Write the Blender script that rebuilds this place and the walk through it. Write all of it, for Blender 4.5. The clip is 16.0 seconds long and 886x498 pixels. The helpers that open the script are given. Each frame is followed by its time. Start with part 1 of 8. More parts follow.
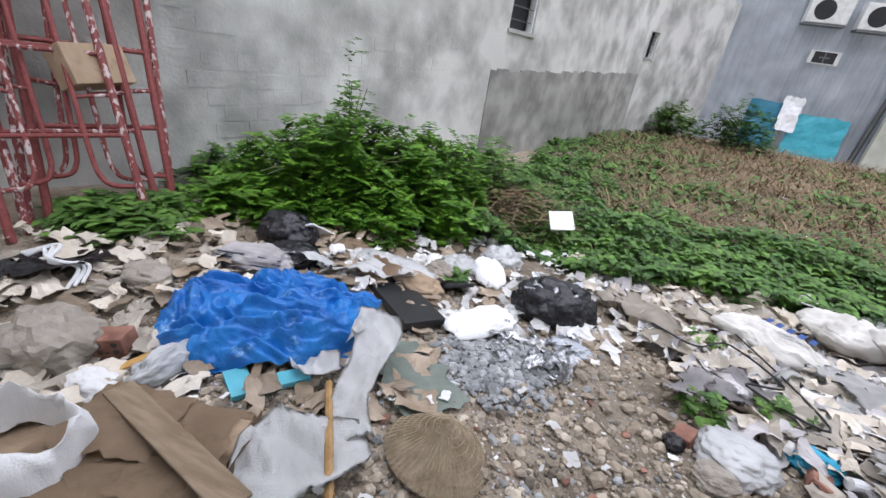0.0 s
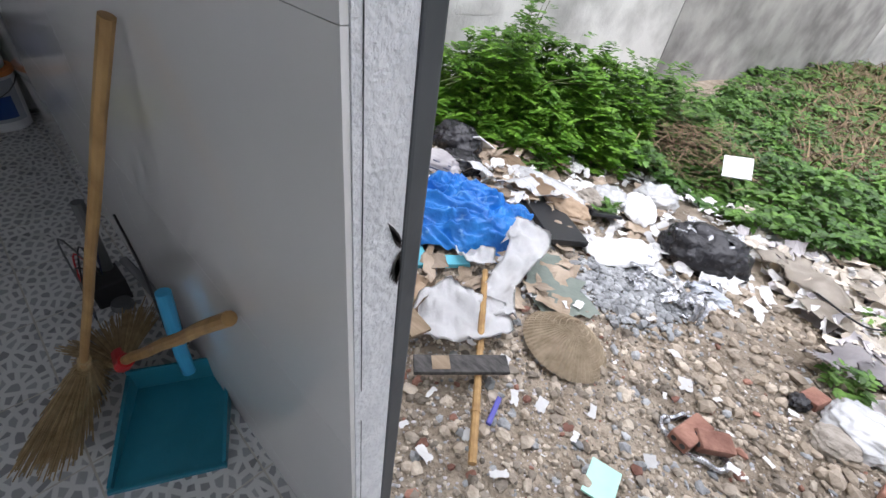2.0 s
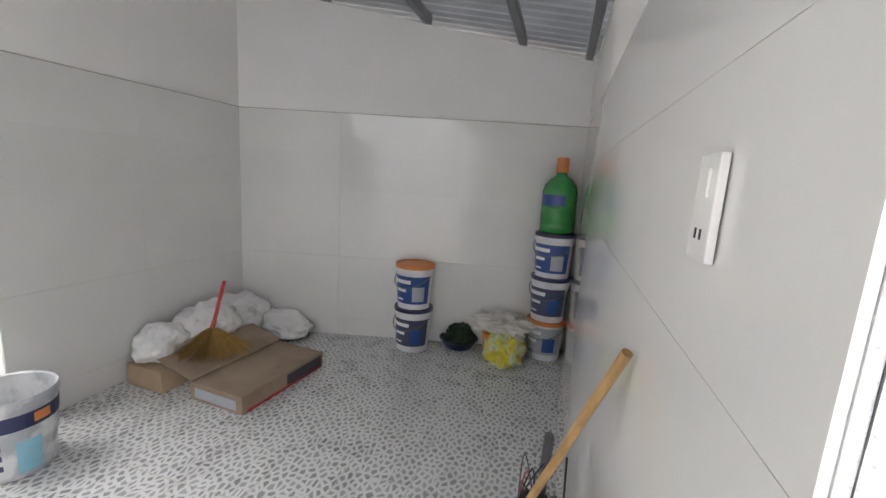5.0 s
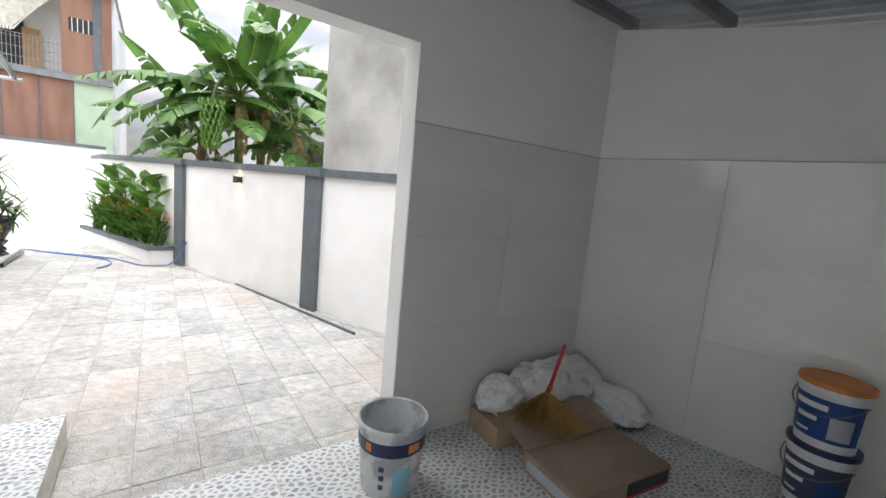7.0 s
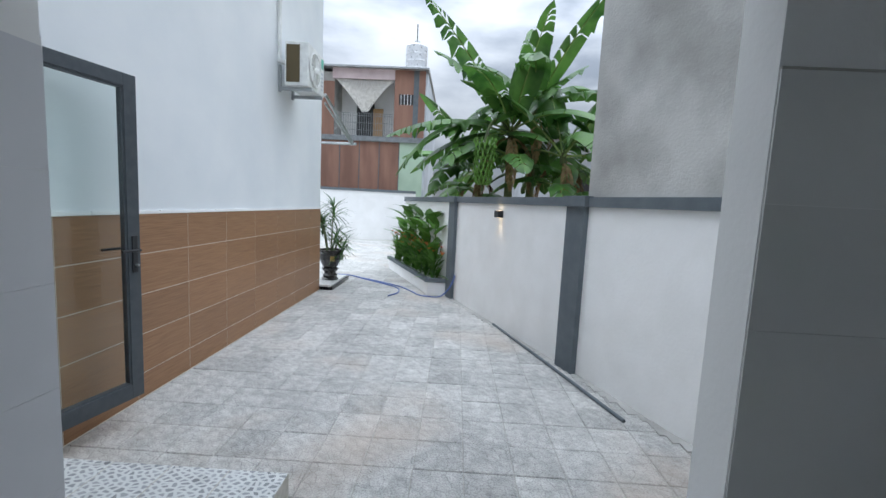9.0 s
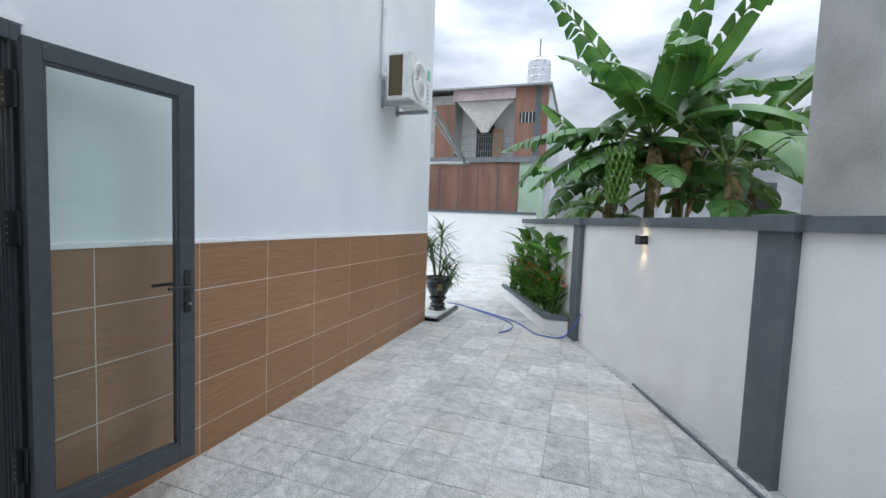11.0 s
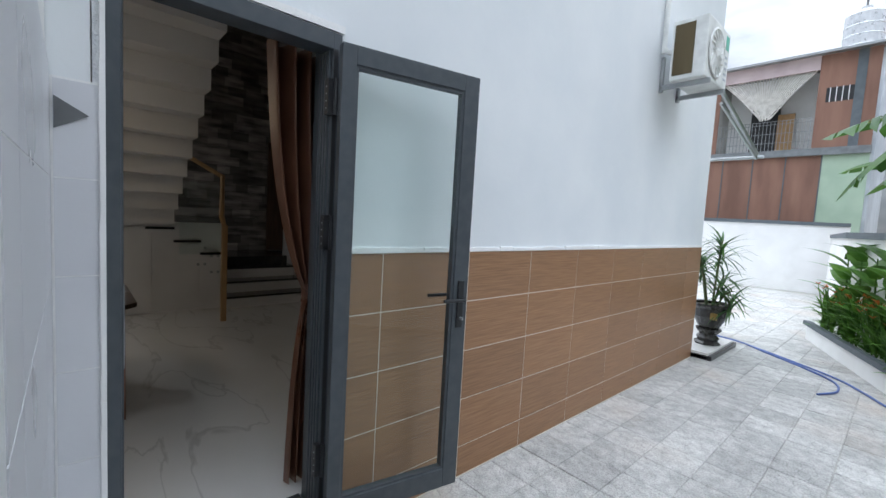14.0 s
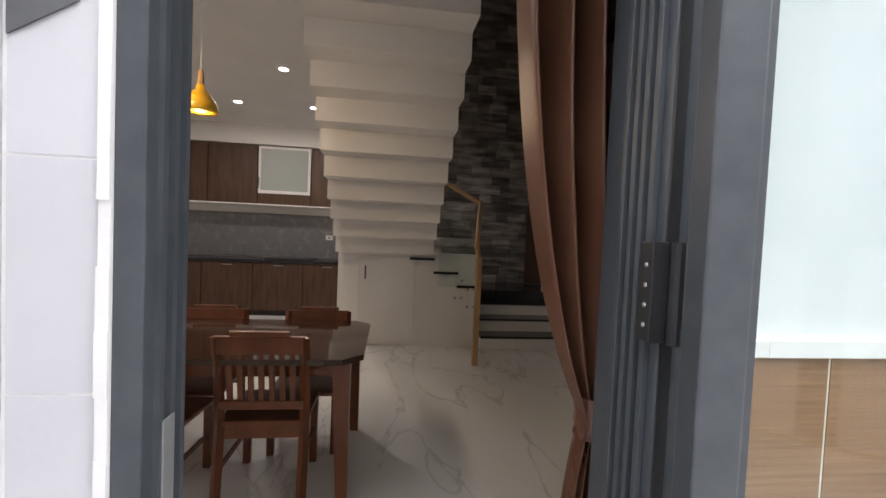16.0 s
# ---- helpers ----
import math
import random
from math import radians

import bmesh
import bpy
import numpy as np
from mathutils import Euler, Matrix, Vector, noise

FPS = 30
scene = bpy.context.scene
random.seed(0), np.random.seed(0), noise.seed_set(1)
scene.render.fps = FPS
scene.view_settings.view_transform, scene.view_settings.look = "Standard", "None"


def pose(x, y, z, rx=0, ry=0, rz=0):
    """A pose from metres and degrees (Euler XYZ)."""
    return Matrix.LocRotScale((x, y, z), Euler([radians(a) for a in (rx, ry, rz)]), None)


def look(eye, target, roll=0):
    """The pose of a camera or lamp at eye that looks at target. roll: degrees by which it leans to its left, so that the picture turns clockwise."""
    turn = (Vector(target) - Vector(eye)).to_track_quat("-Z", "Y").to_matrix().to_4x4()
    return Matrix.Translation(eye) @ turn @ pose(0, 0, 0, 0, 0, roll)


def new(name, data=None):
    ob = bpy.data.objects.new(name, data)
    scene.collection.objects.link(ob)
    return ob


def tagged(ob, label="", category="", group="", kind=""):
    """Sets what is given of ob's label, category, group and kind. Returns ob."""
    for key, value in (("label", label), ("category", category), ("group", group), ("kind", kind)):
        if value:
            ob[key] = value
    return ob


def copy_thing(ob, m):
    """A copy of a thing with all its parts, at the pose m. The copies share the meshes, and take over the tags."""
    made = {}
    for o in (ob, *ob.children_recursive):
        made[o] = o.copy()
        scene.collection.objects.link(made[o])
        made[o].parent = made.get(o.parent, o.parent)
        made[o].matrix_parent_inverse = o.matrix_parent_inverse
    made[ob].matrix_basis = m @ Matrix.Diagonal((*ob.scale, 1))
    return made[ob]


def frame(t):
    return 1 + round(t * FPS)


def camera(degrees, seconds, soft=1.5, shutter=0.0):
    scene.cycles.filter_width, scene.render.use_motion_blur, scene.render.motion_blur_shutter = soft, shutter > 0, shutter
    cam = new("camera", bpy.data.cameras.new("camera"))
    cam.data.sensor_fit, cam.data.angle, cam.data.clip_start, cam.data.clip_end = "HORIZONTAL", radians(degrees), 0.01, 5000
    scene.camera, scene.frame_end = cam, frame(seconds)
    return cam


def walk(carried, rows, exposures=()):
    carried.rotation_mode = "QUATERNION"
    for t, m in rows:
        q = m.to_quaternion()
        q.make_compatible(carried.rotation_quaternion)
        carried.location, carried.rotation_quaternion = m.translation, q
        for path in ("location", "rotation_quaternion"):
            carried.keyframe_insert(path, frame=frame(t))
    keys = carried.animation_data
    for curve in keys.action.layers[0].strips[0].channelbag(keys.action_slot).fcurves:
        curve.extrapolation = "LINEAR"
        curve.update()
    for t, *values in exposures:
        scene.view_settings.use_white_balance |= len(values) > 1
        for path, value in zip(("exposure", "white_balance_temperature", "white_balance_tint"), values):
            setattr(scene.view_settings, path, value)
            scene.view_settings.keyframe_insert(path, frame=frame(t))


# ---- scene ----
cam = camera(93.5, 16.0)
PATH = [
    (0, (1.832, -4.565, 1.286), (2.438, -6.265, 0.424), 9.0),
    (0.5, (1.83, -4.546, 1.292), (2.4, -6.12, 0.197), 10.1),
    (1, (1.828, -4.484, 1.307), (2.375, -5.928, 0.035), 11.2),
    (1.5, (1.821, -4.4, 1.336), (2.495, -5.741, 0.014), 11.5),
    (2, (1.815, -4.3, 1.366), (2.775, -5.521, 0.106), 9.4),
    (2.5, (1.834, -4.246, 1.382), (3.117, -5.254, 0.225), 8.2),
    (3, (1.842, -4.25, 1.396), (3.432, -4.922, 0.387), 6.7),
    (3.5, (1.838, -4.287, 1.419), (3.644, -4.56, 0.604), 5.4),
    (3.7, (1.83, -4.298, 1.429), (3.685, -4.415, 0.692), 4.9),
    (5.8, (1.78, -4.304, 1.483), (3.559, -3.423, 1.242), 3.9),
    (6, (1.81, -4.249, 1.483), (3.523, -3.244, 1.246), 4.2),
    (6.5, (1.891, -3.998, 1.546), (3.365, -2.672, 1.281), 5.0),
    (7, (1.917, -3.794, 1.547), (3.055, -2.171, 1.281), 5.3),
    (7.5, (2.054, -3.633, 1.529), (2.771, -1.784, 1.27), 5.3),
    (8, (2.125, -3.431, 1.535), (2.479, -1.479, 1.277), 4.2),
    (8.5, (2.203, -3.129, 1.576), (2.304, -1.146, 1.336), 3.5),
    (9, (2.301, -2.895, 1.56), (2.245, -0.907, 1.347), 2.8),
    (11.5, (2.271, -1.861, 1.586), (1.537, -0.005, 1.459), 2.4),
    (12, (2.206, -1.782, 1.585), (1.387, 0.038, 1.45), 2.5),
    (12.5, (2.119, -1.73, 1.601), (1.202, 0.043, 1.465), 2.6),
    (13, (2.038, -1.726, 1.606), (0.971, -0.041, 1.464), 2.9),
    (13.5, (1.889, -1.744, 1.593), (0.622, -0.204, 1.443), 3.1),
    (14, (1.712, -1.739, 1.579), (0.228, -0.407, 1.424), 3.3),
    (14.5, (1.515, -1.678, 1.584), (-0.178, -0.621, 1.443), 3.2),
    (15, (1.214, -1.541, 1.549), (-0.631, -0.777, 1.442), 2.6),
    (15.5, (0.920, -1.403, 1.545), (-1.025, -0.944, 1.465), 2.6),
    (16, (0.588, -1.306, 1.555), (-1.395, -1.054, 1.482), 2.5),
]
walk(cam, [(t, look(e, g, r)) for t, e, g, r in PATH],
     exposures=[(0, -0.25, 6250, 16), (1.5, 0.0, 6300, 17), (2.5, 0.6, 6500, 16), (3.7, 1.35, 6900, 16), (6.0, 1.85, 7000, 15), (6.5, 1.5, 6900, 14), (7.0, 0.78, 6750, 12), (7.5, 0.33, 6400, 10), (8.0, -0.1, 6000, 8), (9.0, -0.15, 5900, 8), (12.0, -0.2, 5950, 8), (13.5, -0.1, 5950, 8), (14.5, 0.1, 5950, 9), (15.0, 0.3, 6050, 8), (15.5, 0.72, 6250, 9), (16.0, 1.2, 6700, 16)])

# ---- sky and sun: a bright overcast day ----
world = bpy.data.worlds.new("overcast_sky")
scene.world = world
world.use_nodes = True
wn, wl = world.node_tree.nodes, world.node_tree.links
wn.clear()
sky = wn.new("ShaderNodeTexSky")
sky.sky_type, sky.sun_disc = "NISHITA", False
sky.sun_elevation, sky.sun_rotation = radians(55.5), radians(290)
sky_bg = wn.new("ShaderNodeBackground")
sky_bg.inputs[1].default_value = 0.10
cloud_co = wn.new("ShaderNodeTexCoord")
cloud_map = wn.new("ShaderNodeMapping")
cloud_map.inputs["Scale"].default_value = (1.0, 1.0, 2.6)
cloud = wn.new("ShaderNodeTexNoise")
cloud.inputs["Scale"].default_value, cloud.inputs["Detail"].default_value = 3.4, 9
cloud_ramp = wn.new("ShaderNodeValToRGB")
cloud_ramp.color_ramp.elements[0].position, cloud_ramp.color_ramp.elements[0].color = 0.38, (0.40, 0.43, 0.48, 1)
cloud_ramp.color_ramp.elements[1].position, cloud_ramp.color_ramp.elements[1].color = 0.64, (0.92, 0.93, 0.95, 1)
cloud_bg = wn.new("ShaderNodeBackground")
cloud_bg.inputs[1].default_value = 1.0
sky_mix = wn.new("ShaderNodeMixShader")
sky_mix.inputs[0].default_value = 0.88
sky_out = wn.new("ShaderNodeOutputWorld")
wl.new(cloud_co.outputs["Generated"], cloud_map.inputs[0])
wl.new(cloud_map.outputs[0], cloud.inputs["Vector"])
wl.new(cloud.outputs[0], cloud_ramp.inputs[0])
# an overcast sky is brightest overhead
sky_sep = wn.new("ShaderNodeSeparateXYZ")
wl.new(cloud_co.outputs["Generated"], sky_sep.inputs[0])
sky_square = wn.new("ShaderNodeMath")
sky_square.operation = "POWER"
sky_square.inputs[1].default_value = 1.7
wl.new(sky_sep.outputs[2], sky_square.inputs[0])
sky_lift = wn.new("ShaderNodeMapRange")
sky_lift.inputs[3].default_value, sky_lift.inputs[4].default_value = 0.42, 6.9
wl.new(sky_square.outputs[0], sky_lift.inputs[0])
wl.new(sky_lift.outputs[0], cloud_bg.inputs[1])
wl.new(cloud_ramp.outputs[0], cloud_bg.inputs[0])
wl.new(sky.outputs[0], sky_bg.inputs[0])
wl.new(sky_bg.outputs[0], sky_mix.inputs[1])
wl.new(cloud_bg.outputs[0], sky_mix.inputs[2])
wl.new(sky_mix.outputs[0], sky_out.inputs[0])

sun = new("sun", bpy.data.lights.new("sun", "SUN"))
sun.data.energy, sun.data.angle, sun.data.color = 1.0, radians(50), (1.0, 0.98, 0.95)
sun.matrix_world = look((-5.5, 2.0, 8.5), (0, 0, 0))


# ---- materials ----
def mat(name, c1, c2=None, scale=4.0, rough=0.6, metal=0.0, bump=0.15, bscale=60.0, stretch=(1, 1, 1), rand=0.0, island=0.0,
        lo=0.35, hi=0.65, big=0.0, coat=0.0, trans=0.0, emit=None, estr=0.0, dist=0.01, detail=6.0, rvar=0.1):
    m = bpy.data.materials.new(name)
    m.use_nodes = True
    n, l = m.node_tree.nodes, m.node_tree.links
    b = n["Principled BSDF"]
    c2 = c2 or tuple(min(1, v * 1.18) for v in c1)
    geo = n.new("ShaderNodeNewGeometry")
    mp = n.new("ShaderNodeMapping")
    mp.inputs["Scale"].default_value = stretch
    l.new(geo.outputs["Position"], mp.inputs[0])
    tx = n.new("ShaderNodeTexNoise")
    tx.inputs["Scale"].default_value, tx.inputs["Detail"].default_value = scale, detail
    l.new(mp.outputs[0], tx.inputs["Vector"])
    rp = n.new("ShaderNodeValToRGB")
    rp.color_ramp.elements[0].position, rp.color_ramp.elements[0].color = lo, (*c1, 1)
    rp.color_ramp.elements[1].position, rp.color_ramp.elements[1].color = hi, (*c2, 1)
    l.new(tx.outputs[0], rp.inputs[0])
    col = rp.outputs[0]
    if big:
        t2 = n.new("ShaderNodeTexNoise")
        t2.inputs["Scale"].default_value, t2.inputs["Detail"].default_value = scale * 0.17, 4
        l.new(geo.outputs["Position"], t2.inputs["Vector"])
        mr = n.new("ShaderNodeMapRange")
        mr.inputs[1].default_value, mr.inputs[2].default_value = 0.35, 0.68
        mr.inputs[3].default_value, mr.inputs[4].default_value = 1 - big, 1 + big * 0.4
        l.new(t2.outputs[0], mr.inputs[0])
        mx = n.new("ShaderNodeVectorMath")
        mx.operation = "SCALE"
        l.new(col, mx.inputs[0]), l.new(mr.outputs[0], mx.inputs["Scale"])
        col = mx.outputs[0]
    for amount, src in ((rand, "obj"), (island, "isl")):
        if amount:
            s = n.new("ShaderNodeObjectInfo").outputs["Random"] if src == "obj" else geo.outputs["Random Per Island"]
            mr = n.new("ShaderNodeMapRange")
            mr.inputs[3].default_value, mr.inputs[4].default_value = 1 - amount, 1 + amount * 0.7
            l.new(s, mr.inputs[0])
            mx = n.new("ShaderNodeVectorMath")
            mx.operation = "SCALE"
            l.new(col, mx.inputs[0]), l.new(mr.outputs[0], mx.inputs["Scale"])
            col = mx.outputs[0]
    l.new(col, b.inputs["Base Color"])
    rr = n.new("ShaderNodeMapRange")
    rr.inputs[3].default_value, rr.inputs[4].default_value = max(0.02, rough - rvar), min(1, rough + rvar)
    l.new(tx.outputs[0], rr.inputs[0])
    l.new(rr.outputs[0], b.inputs["Roughness"])
    b.inputs["Metallic"].default_value = metal
    b.inputs["Coat Weight"].default_value = coat
    b.inputs["Transmission Weight"].default_value = trans
    if bump:
        t3 = n.new("ShaderNodeTexNoise")
        t3.inputs["Scale"].default_value, t3.inputs["Detail"].default_value = bscale, 5
        l.new(mp.outputs[0], t3.inputs["Vector"])
        bp = n.new("ShaderNodeBump")
        bp.inputs["Strength"].default_value, bp.inputs["Distance"].default_value = bump, dist
        l.new(t3.outputs[0], bp.inputs["Height"])
        l.new(bp.outputs[0], b.inputs["Normal"])
    if emit:
        b.inputs["Emission Color"].default_value, b.inputs["Emission Strength"].default_value = (*emit, 1), estr
    return m


WHITE = mat("white_wall_paint", (0.74, 0.77, 0.79), (0.80, 0.82, 0.83), 1.5, 0.75, bump=0.12, bscale=25, big=0.05, dist=0.006)
YARD_WHITE = mat("white_yard_paint", (0.83, 0.825, 0.81), (0.88, 0.875, 0.865), 3, 0.8, bump=0.15, bscale=40, big=0.05)
ROUGH_WHITE = mat("rough_white_plaster", (0.76, 0.775, 0.79), (0.86, 0.87, 0.88), 30, 0.9, bump=0.9, bscale=130, dist=0.008)
DARK_GREY = mat("dark_grey_paint", (0.10, 0.12, 0.135), (0.13, 0.15, 0.165), 6, 0.65, bump=0.12, bscale=60, big=0.1)
ALU = mat("dark_grey_aluminium", (0.055, 0.065, 0.075), (0.07, 0.08, 0.09), 20, 0.42, bump=0.03, bscale=200)
FRAME_STEEL = mat("dark_painted_steel", (0.06, 0.068, 0.075), (0.085, 0.092, 0.1), 12, 0.5, bump=0.05)
PLASTER = mat("grey_white_plaster", (0.87, 0.865, 0.85), (0.90, 0.895, 0.88), 2.5, 0.75, bump=0.12, bscale=50, big=0.07)
GREY_TILE = mat("pale_grey_glazed_tile", (0.74, 0.74, 0.72), (0.78, 0.78, 0.76), 2.2, 0.075, bump=0.012, bscale=8, rvar=0.03, rand=0.03)
GREY_TILE.node_tree.nodes["Principled BSDF"].inputs["Specular IOR Level"].default_value = 0.85
BLOCK_TILE = mat("lilac_grey_tile", (0.63, 0.635, 0.665), (0.69, 0.695, 0.72), 1.6, 0.3, bump=0.03, bscale=90, rand=0.03)
BROWN_TILE = mat("brown_grained_tile", (0.24, 0.122, 0.058), (0.37, 0.205, 0.105), 3.0, 0.42, bump=0.06, bscale=20, stretch=(8, 1.6, 48), rand=0.10, lo=0.3, hi=0.7)
GROUT = mat("pale_grout", (0.74, 0.69, 0.60), (0.84, 0.79, 0.70), 20, 0.9, bump=0.2)
GREY_GROUT = mat("grey_grout", (0.36, 0.35, 0.31), (0.45, 0.44, 0.40), 20, 0.9, bump=0.2)
FLOOR_GROUT = mat("beige_floor_grout", (0.46, 0.44, 0.39), (0.58, 0.56, 0.51), 20, 0.9, bump=0.2)
ROOF_SHEET = mat("dull_roof_sheet", (0.19, 0.20, 0.21), (0.26, 0.27, 0.28), 3, 0.45, metal=0.35, bump=0.05, big=0.12)
WHITE_GROUT = mat("white_grout", (0.80, 0.80, 0.80), (0.86, 0.86, 0.86), 20, 0.9, bump=0.2)
STEEL = mat("galvanised_sheet", (0.36, 0.38, 0.39), (0.45, 0.47, 0.48), 3, 0.42, metal=0.6, bump=0.05, big=0.1)
LOT_STEEL = mat("weathered_zinc_sheet", (0.46, 0.50, 0.54), (0.60, 0.64, 0.68), 2.0, 0.5, metal=0.25, bump=0.05, big=0.15)
TUBE = mat("grey_steel_tube", (0.17, 0.185, 0.195), (0.23, 0.245, 0.255), 6, 0.5, metal=0.3, bump=0.04)
OLD_CONCRETE = mat("stained_concrete", (0.33, 0.325, 0.305), (0.56, 0.555, 0.53), 1.7, 0.9, bump=0.35, bscale=45, big=0.22, lo=0.3, hi=0.66)
LOT_PLASTER = mat("blotched_lot_plaster", (0.38, 0.38, 0.36), (0.73, 0.73, 0.70), 1.8, 0.92, bump=0.6, bscale=38, big=0.22, detail=13, lo=0.34, hi=0.6)
LOT_RENDER = mat("damp_grey_render", (0.22, 0.215, 0.205), (0.40, 0.395, 0.37), 2.6, 0.92, bump=0.4, bscale=40, big=0.25)
BLOCKWORK = mat("grey_blockwork", (0.38, 0.38, 0.36), (0.73, 0.73, 0.70), 1.8, 0.92, bump=0.6, bscale=38, big=0.22, detail=13, lo=0.34, hi=0.6, rand=0.05)
HOUSE_FLOOR = mat("white_marble_floor", (0.76, 0.75, 0.73), (0.81, 0.80, 0.78), 1.2, 0.12, bump=0.0, rvar=0.04)
INNER_WHITE = mat("interior_white_paint", (0.74, 0.72, 0.70), (0.79, 0.77, 0.75), 2, 0.7, bump=0.08)
SOIL = mat("rubble_soil", (0.25, 0.20, 0.145), (0.44, 0.37, 0.285), 6, 0.97, bump=1.0, bscale=45, big=0.3, dist=0.03)


def pebble_material():
    m = mat("pebble_pattern_tile", (0.62, 0.63, 0.62), (0.68, 0.69, 0.68), 6, 0.28, bump=0.0, rvar=0.05)
    n, l = m.node_tree.nodes, m.node_tree.links
    b = n["Principled BSDF"]
    geo = n.new("ShaderNodeNewGeometry")
    mp = n.new("ShaderNodeMapping")
    mp.inputs["Scale"].default_value, mp.inputs["Rotation"].default_value = (25, 35, 25), (0, 0, 0.6)
    l.new(geo.outputs["Position"], mp.inputs[0])
    vo = n.new("ShaderNodeTexVoronoi")
    vo.voronoi_dimensions, vo.feature = "2D", "DISTANCE_TO_EDGE"
    vo.inputs["Scale"].default_value, vo.inputs["Randomness"].default_value = 1.0, 0.85
    l.new(mp.outputs[0], vo.inputs["Vector"])
    rp = n.new("ShaderNodeValToRGB")
    rp.color_ramp.elements[0].position, rp.color_ramp.elements[0].color = 0.17, (0.66, 0.67, 0.66, 1)
    rp.color_ramp.elements[1].position, rp.color_ramp.elements[1].color = 0.24, (0.29, 0.30, 0.31, 1)
    l.new(vo.outputs["Distance"], rp.inputs[0])
    v2 = n.new("ShaderNodeTexVoronoi")
    v2.voronoi_dimensions = "2D"
    v2.inputs["Scale"].default_value, v2.inputs["Randomness"].default_value = 1.0, 0.85
    l.new(mp.outputs[0], v2.inputs["Vector"])
    sep = n.new("ShaderNodeSeparateColor")
    l.new(v2.outputs["Color"], sep.inputs[0])
    mr = n.new("ShaderNodeMapRange")
    mr.inputs[3].default_value, mr.inputs[4].default_value = 0.85, 1.35
    l.new(sep.outputs[0], mr.inputs[0])
    mul = n.new("ShaderNodeVectorMath")
    mul.operation = "SCALE"
    l.new(rp.outputs[0], mul.inputs[0]), l.new(mr.outputs[0], mul.inputs["Scale"])
    mix = n.new("ShaderNodeMix")
    mix.data_type = "RGBA"
    l.new(vo.outputs["Distance"], mix.inputs[0])
    stp = n.new("ShaderNodeMath")
    stp.operation = "GREATER_THAN"
    stp.inputs[1].default_value = 0.2
    l.new(vo.outputs["Distance"], stp.inputs[0])
    l.new(stp.outputs[0], mix.inputs[0])
    l.new(rp.outputs[0], mix.inputs[6]), l.new(mul.outputs[0], mix.inputs[7])
    l.new(mix.outputs[2], b.inputs["Base Color"])
    return m


PEBBLE = pebble_material()


